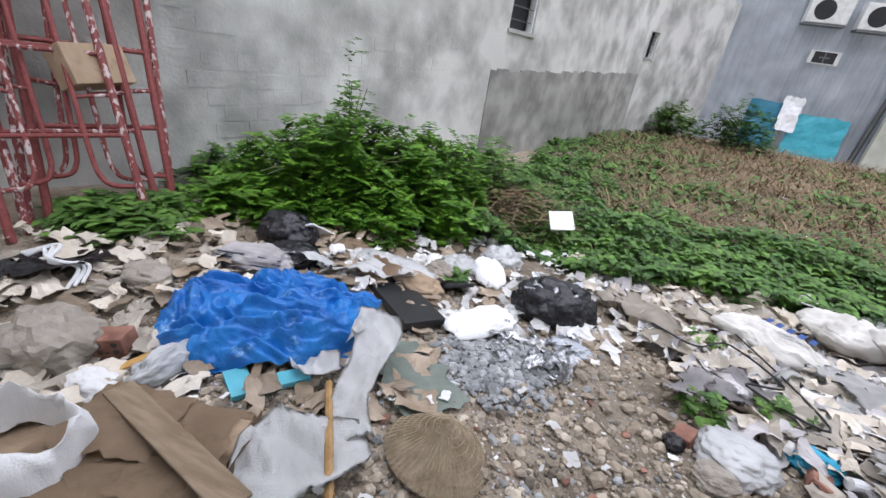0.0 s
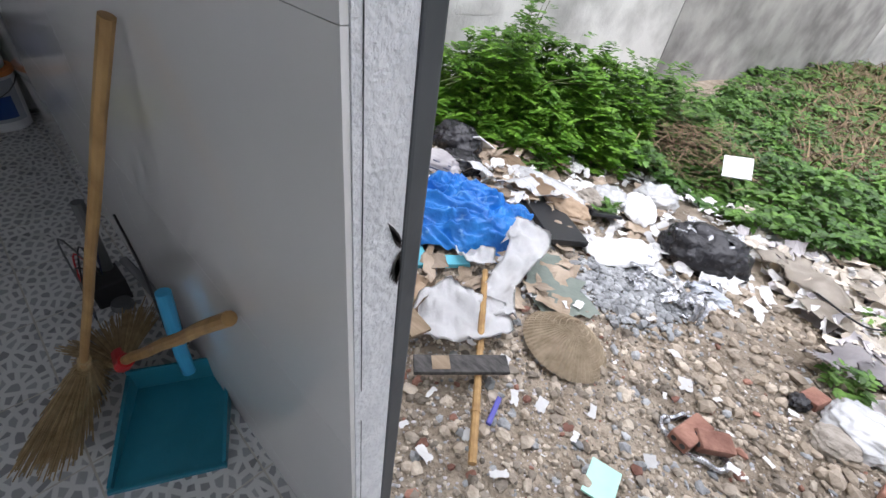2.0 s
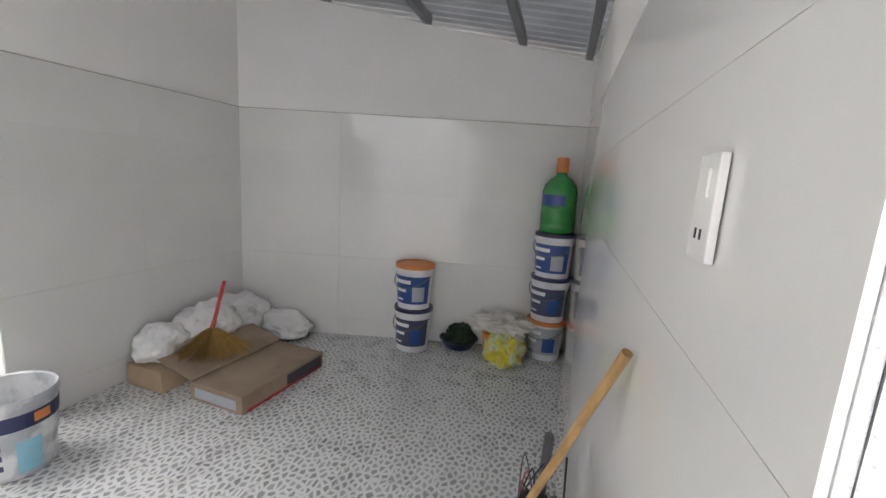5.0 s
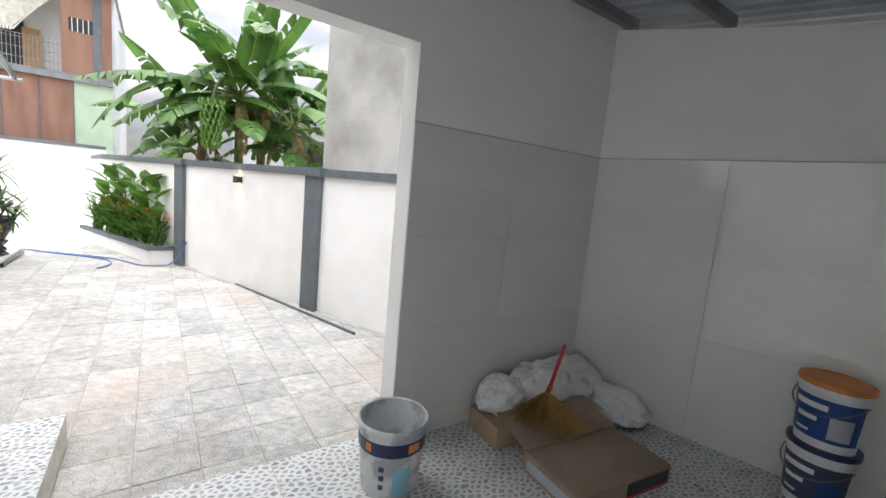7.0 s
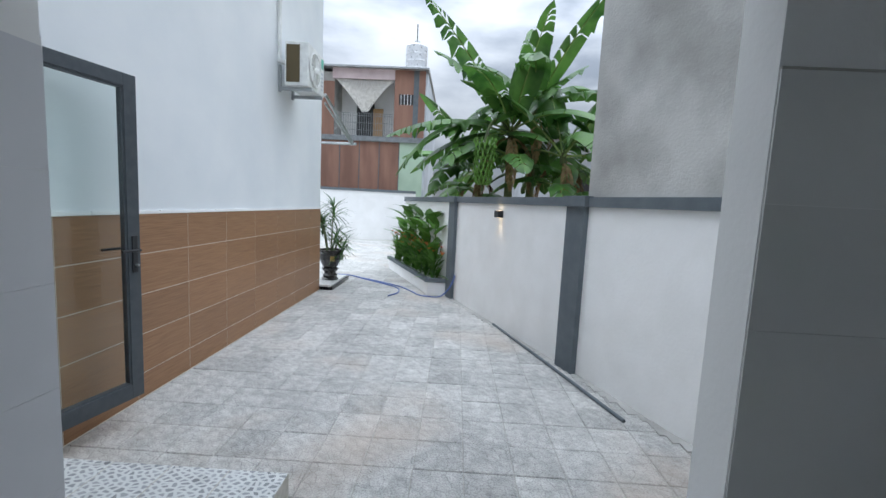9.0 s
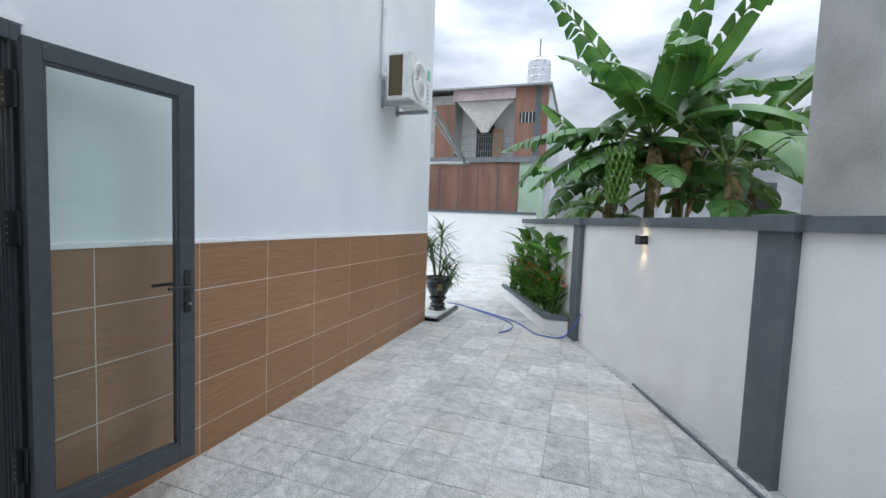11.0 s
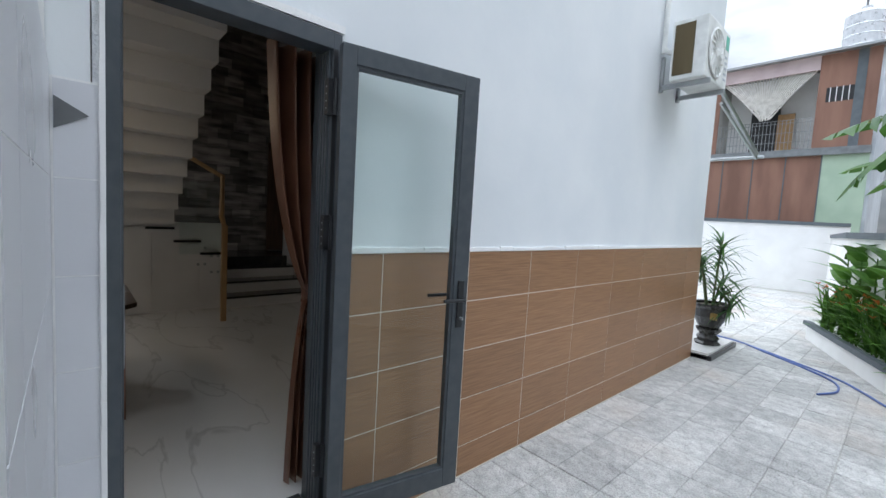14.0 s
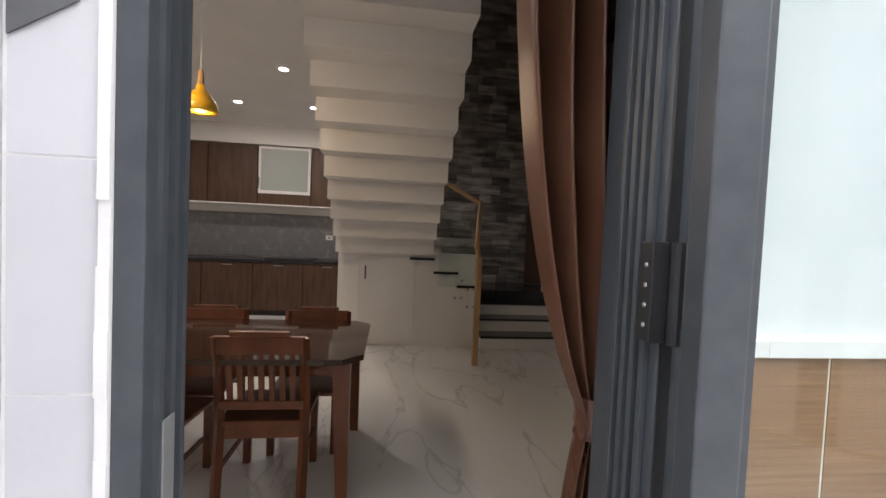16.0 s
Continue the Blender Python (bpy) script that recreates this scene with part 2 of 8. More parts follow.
def paving_material():
    m = mat("worn_concrete_paving", (0.40, 0.398, 0.382), (0.61, 0.605, 0.58), 12, 0.85, bump=0.0, rand=0.15, big=0.16, detail=10, lo=0.3, hi=0.7)
    n, l = m.node_tree.nodes, m.node_tree.links
    b = n["Principled BSDF"]
    geo = n.new("ShaderNodeNewGeometry")
    oi = n.new("ShaderNodeObjectInfo")
    # fan-shaped grooves pressed into each slab
    mp = n.new("ShaderNodeMapping")
    mp.inputs["Scale"].default_value = (3.333, 3.333, 0)
    mp.inputs["Location"].default_value = (-0.0667, -0.0333, 0)
    l.new(geo.outputs["Position"], mp.inputs[0])
    fr = n.new("ShaderNodeVectorMath")
    fr.operation = "FRACTION"
    l.new(mp.outputs[0], fr.inputs[0])
    wv = n.new("ShaderNodeTexWave")
    wv.wave_type, wv.rings_direction = "RINGS", "SPHERICAL"
    wv.inputs["Scale"].default_value, wv.inputs["Distortion"].default_value = 1.6, 2.0
    wv.inputs["Detail"].default_value = 2
    l.new(fr.outputs[0], wv.inputs["Vector"])
    vo = n.new("ShaderNodeTexVoronoi")
    vo.voronoi_dimensions, vo.feature = "2D", "DISTANCE_TO_EDGE"
    vo.inputs["Scale"].default_value = 4.5
    l.new(fr.outputs[0], vo.inputs["Vector"])
    ed = n.new("ShaderNodeMapRange")
    ed.inputs[2].default_value = 0.05
    l.new(vo.outputs[0], ed.inputs[0])
    add = n.new("ShaderNodeMath")
    add.operation = "ADD"
    l.new(wv.outputs["Fac"], add.inputs[0]), l.new(ed.outputs[0], add.inputs[1])
    ns = n.new("ShaderNodeTexNoise")
    ns.inputs["Scale"].default_value, ns.inputs["Detail"].default_value = 90, 6
    l.new(geo.outputs["Position"], ns.inputs["Vector"])
    ad2 = n.new("ShaderNodeMath")
    ad2.operation = "ADD"
    l.new(add.outputs[0], ad2.inputs[0]), l.new(ns.outputs[0], ad2.inputs[1])
    bp = n.new("ShaderNodeBump")
    bp.inputs["Strength"].default_value, bp.inputs["Distance"].default_value = 0.4, 0.006
    l.new(ad2.outputs[0], bp.inputs["Height"])
    l.new(bp.outputs[0], b.inputs["Normal"])
    bp.inputs["Strength"].default_value = 0.6
    # darker grooves, uneven from place to place, and darker pits
    fade = n.new("ShaderNodeTexNoise")
    fade.inputs["Scale"].default_value, fade.inputs["Detail"].default_value = 2.4, 4
    l.new(geo.outputs["Position"], fade.inputs["Vector"])
    worn = n.new("ShaderNodeMapRange")
    worn.inputs[1].default_value, worn.inputs[2].default_value = 0.38, 0.62
    worn.inputs[3].default_value, worn.inputs[4].default_value = 0.98, 0.70
    l.new(fade.outputs[0], worn.inputs[0])
    groove_tone = n.new("ShaderNodeMapRange")
    l.new(ed.outputs[0], groove_tone.inputs[0])
    l.new(worn.outputs[0], groove_tone.inputs[3])
    pit = n.new("ShaderNodeMapRange")
    pit.inputs[1].default_value, pit.inputs[2].default_value = 0.34, 0.56
    pit.inputs[3].default_value, pit.inputs[4].default_value = 0.72, 1.06
    l.new(ns.outputs[0], pit.inputs[0])
    groove_pit_tone = n.new("ShaderNodeMath")
    groove_pit_tone.operation = "MULTIPLY"
    l.new(groove_tone.outputs[0], groove_pit_tone.inputs[0]), l.new(pit.outputs[0], groove_pit_tone.inputs[1])
    stained = n.new("ShaderNodeVectorMath")
    stained.operation = "SCALE"
    l.new(b.inputs["Base Color"].links[0].from_socket, stained.inputs[0]), l.new(groove_pit_tone.outputs[0], stained.inputs["Scale"])
    l.new(stained.outputs[0], b.inputs["Base Color"])
    # warm, iron-stained patches and dark worn ones
    old = b.inputs["Base Color"].links[0].from_socket
    t2 = n.new("ShaderNodeTexNoise")
    t2.inputs["Scale"].default_value, t2.inputs["Detail"].default_value = 0.8, 5
    l.new(geo.outputs["Position"], t2.inputs["Vector"])
    mr = n.new("ShaderNodeMapRange")
    mr.inputs[1].default_value, mr.inputs[2].default_value, mr.inputs[4].default_value = 0.52, 0.72, 0.5
    l.new(t2.outputs[0], mr.inputs[0])
    mx = n.new("ShaderNodeMix")
    mx.data_type = "RGBA"
    l.new(mr.outputs[0], mx.inputs[0]), l.new(old, mx.inputs[6])
    mx.inputs[7].default_value = (0.52, 0.43, 0.35, 1)
    l.new(mx.outputs[2], b.inputs["Base Color"])
    return m


PAVING = paving_material()


def glass_material(name, tint, alpha):
    m = bpy.data.materials.new(name)
    m.use_nodes = True
    n, l = m.node_tree.nodes, m.node_tree.links
    n.clear()
    out = n.new("ShaderNodeOutputMaterial")
    tr = n.new("ShaderNodeBsdfTransparent")
    tr.inputs[0].default_value = (*tint, 1)
    gl = n.new("ShaderNodeBsdfGlossy")
    gl.inputs["Roughness"].default_value = 0.03
    lw = n.new("ShaderNodeLayerWeight")
    lw.inputs[0].default_value = 0.5
    pw = n.new("ShaderNodeMath")
    pw.operation = "POWER"
    pw.inputs[1].default_value = 4.5
    l.new(lw.outputs["Facing"], pw.inputs[0])
    ma = n.new("ShaderNodeMath")
    ma.operation = "MULTIPLY_ADD"
    ma.inputs[1].default_value, ma.inputs[2].default_value = 0.5, 0.03
    l.new(pw.outputs[0], ma.inputs[0])
    mx = n.new("ShaderNodeMixShader")
    l.new(ma.outputs[0], mx.inputs[0])
    l.new(tr.outputs[0], mx.inputs[1]), l.new(gl.outputs[0], mx.inputs[2])
    l.new(mx.outputs[0], out.inputs[0])
    return m


GLASS = glass_material("clear_door_glass", (0.935, 0.968, 0.958), 0)


def see_through(m, share):
    """Leaves let part of the light pass."""
    n, l = m.node_tree.nodes, m.node_tree.links
    b = n["Principled BSDF"]
    tr = n.new("ShaderNodeBsdfTranslucent")
    l.new(b.inputs["Base Color"].links[0].from_socket, tr.inputs[0])
    mx = n.new("ShaderNodeMixShader")
    mx.inputs[0].default_value = share
    l.new(b.outputs[0], mx.inputs[1]), l.new(tr.outputs[0], mx.inputs[2])
    l.new(mx.outputs[0], n["Material Output"].inputs[0])


# ---- building helpers ----
def link(name, bm, material, smooth=False):
    me = bpy.data.meshes.new(name)
    bm.normal_update()
    bm.to_mesh(me)
    bm.free()
    for mm in (material if isinstance(material, (list, tuple)) else [material]):
        me.materials.append(mm)
    if smooth:
        for p in me.polygons:
            p.use_smooth = True
    return new(name, me)


def part(name, bm, material, parent=None, label="", smooth=False, at=None):
    ob = link(name, bm, material, smooth)
    if parent is not None:
        ob.parent = parent
    if at is not None:
        ob.matrix_basis = at
    return tagged(ob, label)


def thing(name, label, category, m=None, group="", kind=""):
    ob = new(name)
    ob.empty_display_size = 0.1
    if m is not None:
        ob.matrix_basis = m
    return tagged(ob, label, category, group, kind)


def box(bm, x0, y0, z0, x1, y1, z1, bevel=0.0, m=None):
    vs = [bm.verts.new((x, y, z)) for x in (x0, x1) for y in (y0, y1) for z in (z0, z1)]
    fs = [bm.faces.new([vs[i] for i in q]) for q in ((0, 1, 3, 2), (4, 6, 7, 5), (0, 4, 5, 1), (2, 3, 7, 6), (0, 2, 6, 4), (1, 5, 7, 3))]
    if m is not None:
        bmesh.ops.transform(bm, matrix=m, verts=vs)
    if bevel:
        es = {e for f in fs for e in f.edges}
        bmesh.ops.bevel(bm, geom=list(es), offset=bevel, segments=2, affect="EDGES", profile=0.6)
    return bm


def bbox(*a, **k):
    return box(bmesh.new(), *a, **k)


def prism(bm, pts, z0, z1):
    """An upright prism over a ground polygon given counter-clockwise."""
    lo = [bm.verts.new((x, y, z0 if not callable(z0) else z0(x, y))) for x, y in pts]
    hi = [bm.verts.new((x, y, z1 if not callable(z1) else z1(x, y))) for x, y in pts]
    bm.faces.new(lo[::-1]), bm.faces.new(hi)
    k = len(pts)
    for i in range(k):
        bm.faces.new((lo[i], lo[(i + 1) % k], hi[(i + 1) % k], hi[i]))
    return bm


def strip(a, b, t, z0, z1, bm=None):
    """A wall from a to b whose face lies on that line and whose thickness t goes to the left of it."""
    bm = bm or bmesh.new()
    d = (Vector(b) - Vector(a)).normalized()
    n = Vector((-d.y, d.x)) * t
    p = [Vector(a), Vector(b), Vector(b) + n, Vector(a) + n]
    return prism(bm, [tuple(v) for v in (p if t > 0 else p[::-1])], z0, z1)


def tube(bm, pts, r, seg=8, cap=True, r1=None):
    """A round bar along a line of points."""
    pts = [Vector(p) for p in pts]
    rings = []
    for i, p in enumerate(pts):
        d = (pts[min(i + 1, len(pts) - 1)] - pts[max(i - 1, 0)]).normalized()
        up = Vector((0, 0, 1)) if abs(d.z) < 0.95 else Vector((1, 0, 0))
        s = d.cross(up).normalized()
        u = s.cross(d)
        rad = r if r1 is None else r + (r1 - r) * i / max(1, len(pts) - 1)
        rings.append([bm.verts.new(p + (s * math.cos(a) + u * math.sin(a)) * rad) for a in (2 * math.pi * k / seg for k in range(seg))])
    for a, b in zip(rings, rings[1:]):
        for k in range(seg):
            bm.faces.new((a[k], a[(k + 1) % seg], b[(k + 1) % seg], b[k]))
    if cap:
        bm.faces.new(rings[0][::-1]), bm.faces.new(rings[-1])
    return bm


def lathe(bm, prof, seg=24, cx=0, cy=0):
    """A turned shape from (radius, height) pairs, bottom to top."""
    rings = []
    for r, z in prof:
        rings.append([bm.verts.new((cx + r * math.cos(2 * math.pi * k / seg), cy + r * math.sin(2 * math.pi * k / seg), z)) for k in range(seg)])
    for a, b in zip(rings, rings[1:]):
        for k in range(seg):
            bm.faces.new((a[k], a[(k + 1) % seg], b[(k + 1) % seg], b[k]))
    bm.faces.new(rings[0][::-1]), bm.faces.new(rings[-1])
    return bm


def bend(pts, n=6):
    """A smooth line through points (Catmull-Rom)."""
    p = [Vector(v) for v in pts]
    p = [p[0] * 2 - p[1]] + p + [p[-1] * 2 - p[-2]]
    out = []
    for i in range(1, len(p) - 2):
        for k in range(n):
            t = k / n
            out.append(0.5 * ((2 * p[i]) + (p[i + 1] - p[i - 1]) * t + (2 * p[i - 1] - 5 * p[i] + 4 * p[i + 1] - p[i + 2]) * t * t + (3 * p[i] - p[i - 1] - 3 * p[i + 1] + p[i + 2]) * t ** 3))
    out.append(p[-2])
    return out


def structure(name, bm, material, label, category="wall", smooth=False):
    return tagged(link(name, bm, material, smooth), label, category, kind="structure")


# ---- the plan ----
F = 0.17            # floor of the roofed store
HF = 0.15           # floor of the house
NY, SY = -1.95, -4.45   # inner faces of the store's north and south walls
NEX, SEX = 4.47, 5.08   # inner corners of the store's east wall
TT = 1.88           # top of the wall tiles


def roof_z(y):
    return 2.73 + (y - NY) * 0.16


def lot_z(x, y):
    s = min(1, max(0, (-5.7 - y) / 2.2))
    s = s * s * (3 - 2 * s)
    return 0.10 - 0.26 * s + 0.06 * max(0, min(1, (0.9 - x) / 1.5)) + 0.045 * noise.noise((x * 1.1, y * 1.1, 0)) + 0.02 * noise.noise((x * 4, y * 4, 3))


def bound_x(y):
    """The line of the boundary wall's inner face."""
    return 2.29 + 0.409 * (4.0 - y) if y < 6.9 else 1.10 - 0.12 * (y - 6.9)


# ground to the horizon
structure("ground", bbox(-400, -400, -0.75, 400, 400, -0.55), SOIL, "bare soil reaching to the horizon", "ground")
structure("yard_bed", prism(bmesh.new(), [(-9, 4.29), (0, 4.29), (0, -1.80), (bound_x(-1.8), -1.80), (bound_x(6.9), 6.9), (0.2, 14.2), (-9, 12.0)], -0.5, -0.007), GREY_GROUT, "cement bed under the courtyard paving", "ground")

# house: east wall with the door opening, north wall, roof
HT = 7.2
bm = bmesh.new()
box(bm, -0.2, -6, -0.5, 0, -1.69, HT), box(bm, -0.2, -0.86, -0.5, 0, 4.09, HT)
box(bm, -0.2, -1.69, -0.5, 0, -0.86, 0.12), box(bm, -0.2, -1.69, 2.33, 0, -0.86, HT)
house_wall = structure("wall_house_east", bm, WHITE, "tall white-painted side wall of the house")
structure("wall_house_north", bbox(-7.0, 3.89, -0.5, -0.2, 4.09, HT), WHITE, "white-painted north wall of the house")
structure("wall_house_west", bbox(-7.0, -6, -0.5, -6.8, 3.89, HT), INNER_WHITE, "white inner wall behind the kitchen")
structure("wall_house_south", bbox(-6.8, -6, -0.5, -0.2, -5.8, HT), INNER_WHITE, "white end wall of the dining room")
structure("roof_house", bbox(-7.1, -6.1, HT, 0.1, 4.2, HT + 0.15), OLD_CONCRETE, "flat concrete roof of the house", "roof")
structure("floor_house", bbox(-6.8, -5.8, -0.3, -0.2, 3.89, HF), HOUSE_FLOOR, "polished white marble-look floor with grey veins", "floor")
bm = bmesh.new()
box(bm, -6.8, -5.8, 3.15, -0.2, -2.0, 3.3)
box(bm, -6.8, 1.3, 3.15, -0.2, 3.89, 3.3)
structure("ceiling_house", bm, INNER_WHITE, "flat white ceiling with small downlights", "ceiling")

# utility block between house and store
bm = bmesh.new()
box(bm, 0.004, -2.75, -0.5, 1.19, -1.79, 2.75)
box(bm, 1.09, -4.53, -0.5, 1.19, -4.43, 2.4)
structure("wall_utility_block", bm, PLASTER, "plastered utility block tiled to head height")

# unseen pale floor, added to reflect light into the store
structure("floor_passage", bbox(0.004, -4.60, -0.45, 1.186, -2.752, 0.02), mat("pale_bounce_cement", (0.44, 0.44, 0.42), (0.56, 0.56, 0.54), 3, 0.9, bump=0.2), "unseen pale cement passage floor added to bounce light into the store", "floor")

# store: walls, roof
bm = bmesh.new()
NO = NY + 0.14
prism(bm, [(2.97, NY), (NEX + 0.05, NY), (NEX + 0.02, NO), (2.97, NO)], -0.5, 2.76)
box(bm, 1.19, NY, 2.25, 2.97, NO, 2.76)
structure("wall_north", bm, PLASTER, "plastered store wall with a wide opening to the yard")
bm = bmesh.new()
prism(bm, [(SEX + 0.035, SY - 0.14), (SEX + 0.18, SY - 0.14), (NEX + 0.10, NO), (NEX - 0.035, NO)], -0.5, lambda x, y: roof_z(y))
structure("wall_east", bm, PLASTER, "plastered back wall of the store")
bm = bmesh.new()
box(bm, 2.031, SY - 0.068, -0.6, SEX + 0.035, SY, roof_z(SY))
box(bm, 1.19, SY - 0.068, 2.15, 2.031, SY, roof_z(SY))
structure("wall_south", bm, PLASTER, "plastered store wall beside the doorway to the waste lot")
bm = bmesh.new()
box(bm, 2.021, SY - 0.052, F, 2.030, SY - 0.0005, 2.15)
structure("trim_jamb", bm, ROUGH_WHITE, "rough white plaster end of the doorway wall", "trim")
bm = bmesh.new()
box(bm, 2.019, SY - 0.076, -0.25, 2.07, SY - 0.0525, 2.2, 0.003)
structure("trim_door_frame", bm, FRAME_STEEL, "dark grey painted steel frame at the lot doorway", "trim")
# long shrinkage crack between tile edge and plaster end
bm = bmesh.new()
for k in range(90):
    z0 = F + 0.01 + k * 0.0218
    w = 0.0002 + 0.0005 * abs(noise.noise((0, 0, z0 * 9)))
    y0 = SY - 0.0085 + 0.0012 * noise.noise((z0 * 6, 1, 0))
    if noise.noise((3, z0 * 5, 0)) > -0.55:
        box(bm, 2.0200, y0 - w, z0, 2.0212, y0 + w, z0 + 0.022)
tagged(link("plaster_crack", bm, FRAME_STEEL), "dark hairline crack down the plaster end", "crack", kind="stuff")
structure("floor_store_bed", prism(bmesh.new(), [(1.19, SY - 0.08), (SEX + 0.1, SY - 0.08), (NEX + 0.05, NO - 0.02), (1.19, NO - 0.02)], -0.5, F - 0.0012), FLOOR_GROUT, "cement bed of the store floor", "floor")
structure("floor_step_bed", bbox(0.004, -1.786, -0.4, 1.52, -0.94, F - 0.0012), FLOOR_GROUT, "raised step before the house door", "floor")

# corrugated roof of the store on steel tubes
bm = bmesh.new()
NX = 150
rows_ = []
for yy in (SY - 0.25, NO + 0.10):
    rows_.append([bm.verts.new((1.16 + 4.34 * i / NX, yy, roof_z(yy) + 0.075 + 0.012 * math.sin(i * math.pi / 2 + 0.6))) for i in range(NX + 1)])
for i in range(NX):
    bm.faces.new((rows_[0][i], rows_[0][i + 1], rows_[1][i + 1], rows_[1][i]))
bmesh.ops.solidify(bm, geom=bm.faces[:], thickness=0.003)
structure("ceiling_store", bm, ROOF_SHEET, "corrugated galvanised roof sheet", "ceiling")
for yy in (-2.05, -2.58, -3.28, -3.94, -4.40):
    xe = NEX + (NY - yy) * 0.244
    structure("beam", bbox(1.19, yy - 0.025, roof_z(yy) + 0.0, xe + 0.02, yy + 0.025, roof_z(yy) + 0.06, 0.003), TUBE, "grey steel roof tube under the sheet", "beam")
structure("beam", bbox(1.3, -0.03, 0, 1.32, 0.03, 0.02), TUBE, "short steel offcut on the wall head", "beam").matrix_basis = pose(0, -1.8, 2.76)

# yard boundary wall, white with a dark cap and pillars
bm = bmesh.new()
for y0, y1 in ((-1.80, 1.2), (1.2, 4.0), (4.0, 6.9), (6.9, 13.8)):
    strip((bound_x(y0), y0), (bound_x(y1), y1), -0.12, -0.5, 1.60, bm)
structure("wall_boundary", bm, YARD_WHITE, "white-painted yard boundary wall")
bm = bmesh.new()
for y0, y1 in ((-1.80, 6.9), (6.9, 13.8)):
    a, b_ = Vector((bound_x(y0) - 0.035, y0)), Vector((bound_x(y1) - 0.035, y1))
    strip(tuple(a), tuple(b_), -0.20, 1.60, 1.69, bm)
structure("trim_wall_cap", bm, DARK_GREY, "dark grey cap along the yard wall", "trim")
for yy in (4.05, 1.12):
    d = Vector((-0.409, 1.0)).normalized()
    c = Vector((bound_x(yy), yy))
    bm = bmesh.new()
    q = Matrix(((d.y, d.x, 0), (-d.x, d.y, 0), (0, 0, 1))).to_4x4()
    box(bm, -0.055, -0.13, -0.3, 0.02, 0.13, 1.60, 0.004)
    box(bm, -0.085, -0.16, 1.598, 0.06, 0.16, 1.70, 0.004)
    ob = structure("pillar", bm, DARK_GREY, "dark grey pillar of the yard wall", "pillar")
    ob.matrix_basis = Matrix.Translation((c.x, c.y, 0)) @ Matrix.Rotation(-math.atan2(-d.x, d.y) * -1, 4, "Z")

# far end wall of the yard
structure("wall_far", strip((-9, 12.2), (0.6, 14.2), 0.15, -0.4, 1.93), YARD_WHITE, "white-painted wall at the end of the yard")
structure("trim_far_cap", strip((-9, 12.17), (0.6, 14.17), 0.21, 1.93, 2.03), DARK_GREY, "dark grey cap on the end wall", "trim")

# grey concrete neighbour behind the yard wall
bm = bmesh.new()
a, b_ = Vector((bound_x(1.05) + 0.02, 1.05)), Vector((bound_x(-1.9) + 0.02, -1.9))
prism(bm, [(a.x, a.y), (b_.x, b_.y), (11, -1.9), (11, 1.05)], -0.5, 7.5)
structure("wall_neighbour", bm, OLD_CONCRETE, "bare stained concrete wall of the neighbouring building")

# ---- more materials ----
def plain(name, c, rough=0.5, metal=0.0, **k):
    return mat(name, c, tuple(min(1, v * 1.22 + 0.004) for v in c), k.pop("scale", 9), rough, metal, bump=k.pop("bump", 0.08), **k)


BUCKET_WHITE = plain("bucket_white", (0.66, 0.67, 0.68), 0.4)
NAVY = plain("navy_plastic", (0.018, 0.026, 0.085), 0.35)
LABEL_BLUE = plain("label_blue", (0.015, 0.06, 0.22), 0.35)
LABEL_DARK = plain("label_slate", (0.045, 0.055, 0.10), 0.35)
LABEL_GREY = plain("label_silver", (0.36, 0.39, 0.43), 0.35)
INK = plain("white_print", (0.72, 0.73, 0.74), 0.4)
RED = plain("red_plastic", (0.45, 0.025, 0.03), 0.4)
ORANGE = plain("orange_plastic", (0.62, 0.21, 0.055), 0.45)
GREEN_PET = plain("green_bottle_plastic", (0.015, 0.22, 0.045), 0.15)
CARD = mat("brown_cardboard", (0.27, 0.20, 0.145), (0.36, 0.275, 0.20), 5, 0.9, bump=0.15, bscale=30, island=0.12)
CARD_DARK = mat("printed_cardboard", (0.05, 0.05, 0.065), (0.08, 0.08, 0.1), 5, 0.7, bump=0.1)
TAN_CARD = mat("tan_cardboard", (0.36, 0.26, 0.17), (0.47, 0.35, 0.24), 5, 0.9, bump=0.25, bscale=30, island=0.15)
CLEAR_BAG = mat("cloudy_plastic_bag", (0.66, 0.67, 0.67), (0.80, 0.81, 0.81), 7, 0.2, bump=0.5, bscale=40, trans=0.35)
SACK_WHITE = mat("white_woven_sack", (0.74, 0.74, 0.735), (0.84, 0.84, 0.835), 8, 0.55, bump=0.3, bscale=160)
SOFT_BAG = mat("thin_white_bag", (0.80, 0.80, 0.79), (0.88, 0.88, 0.87), 7, 0.3, bump=0.6, bscale=26, trans=0.08)
CLOTH = mat("dirty_white_cloth", (0.54, 0.52, 0.48), (0.72, 0.70, 0.66), 8, 0.9, bump=0.3, bscale=90)
YELLOW_SACK = mat("yellow_printed_sack", (0.62, 0.55, 0.05), (0.55, 0.60, 0.42), 16, 0.4, bump=0.2, lo=0.45, hi=0.55)
BLACK_CLOTH = mat("dark_green_cloth", (0.008, 0.022, 0.012), (0.02, 0.05, 0.02), 14, 0.9, bump=0.5)
BAMBOO = mat("bamboo", (0.30, 0.17, 0.06), (0.45, 0.28, 0.11), 10, 0.5, bump=0.1, stretch=(3, 3, 0.6))
STRAW = mat("broom_straw", (0.30, 0.21, 0.10), (0.44, 0.33, 0.18), 40, 0.8, bump=0.3, island=0.3)
GRASS_BROOM = mat("golden_broom_grass", (0.28, 0.16, 0.04), (0.42, 0.26, 0.08), 40, 0.7, bump=0.3, island=0.3)
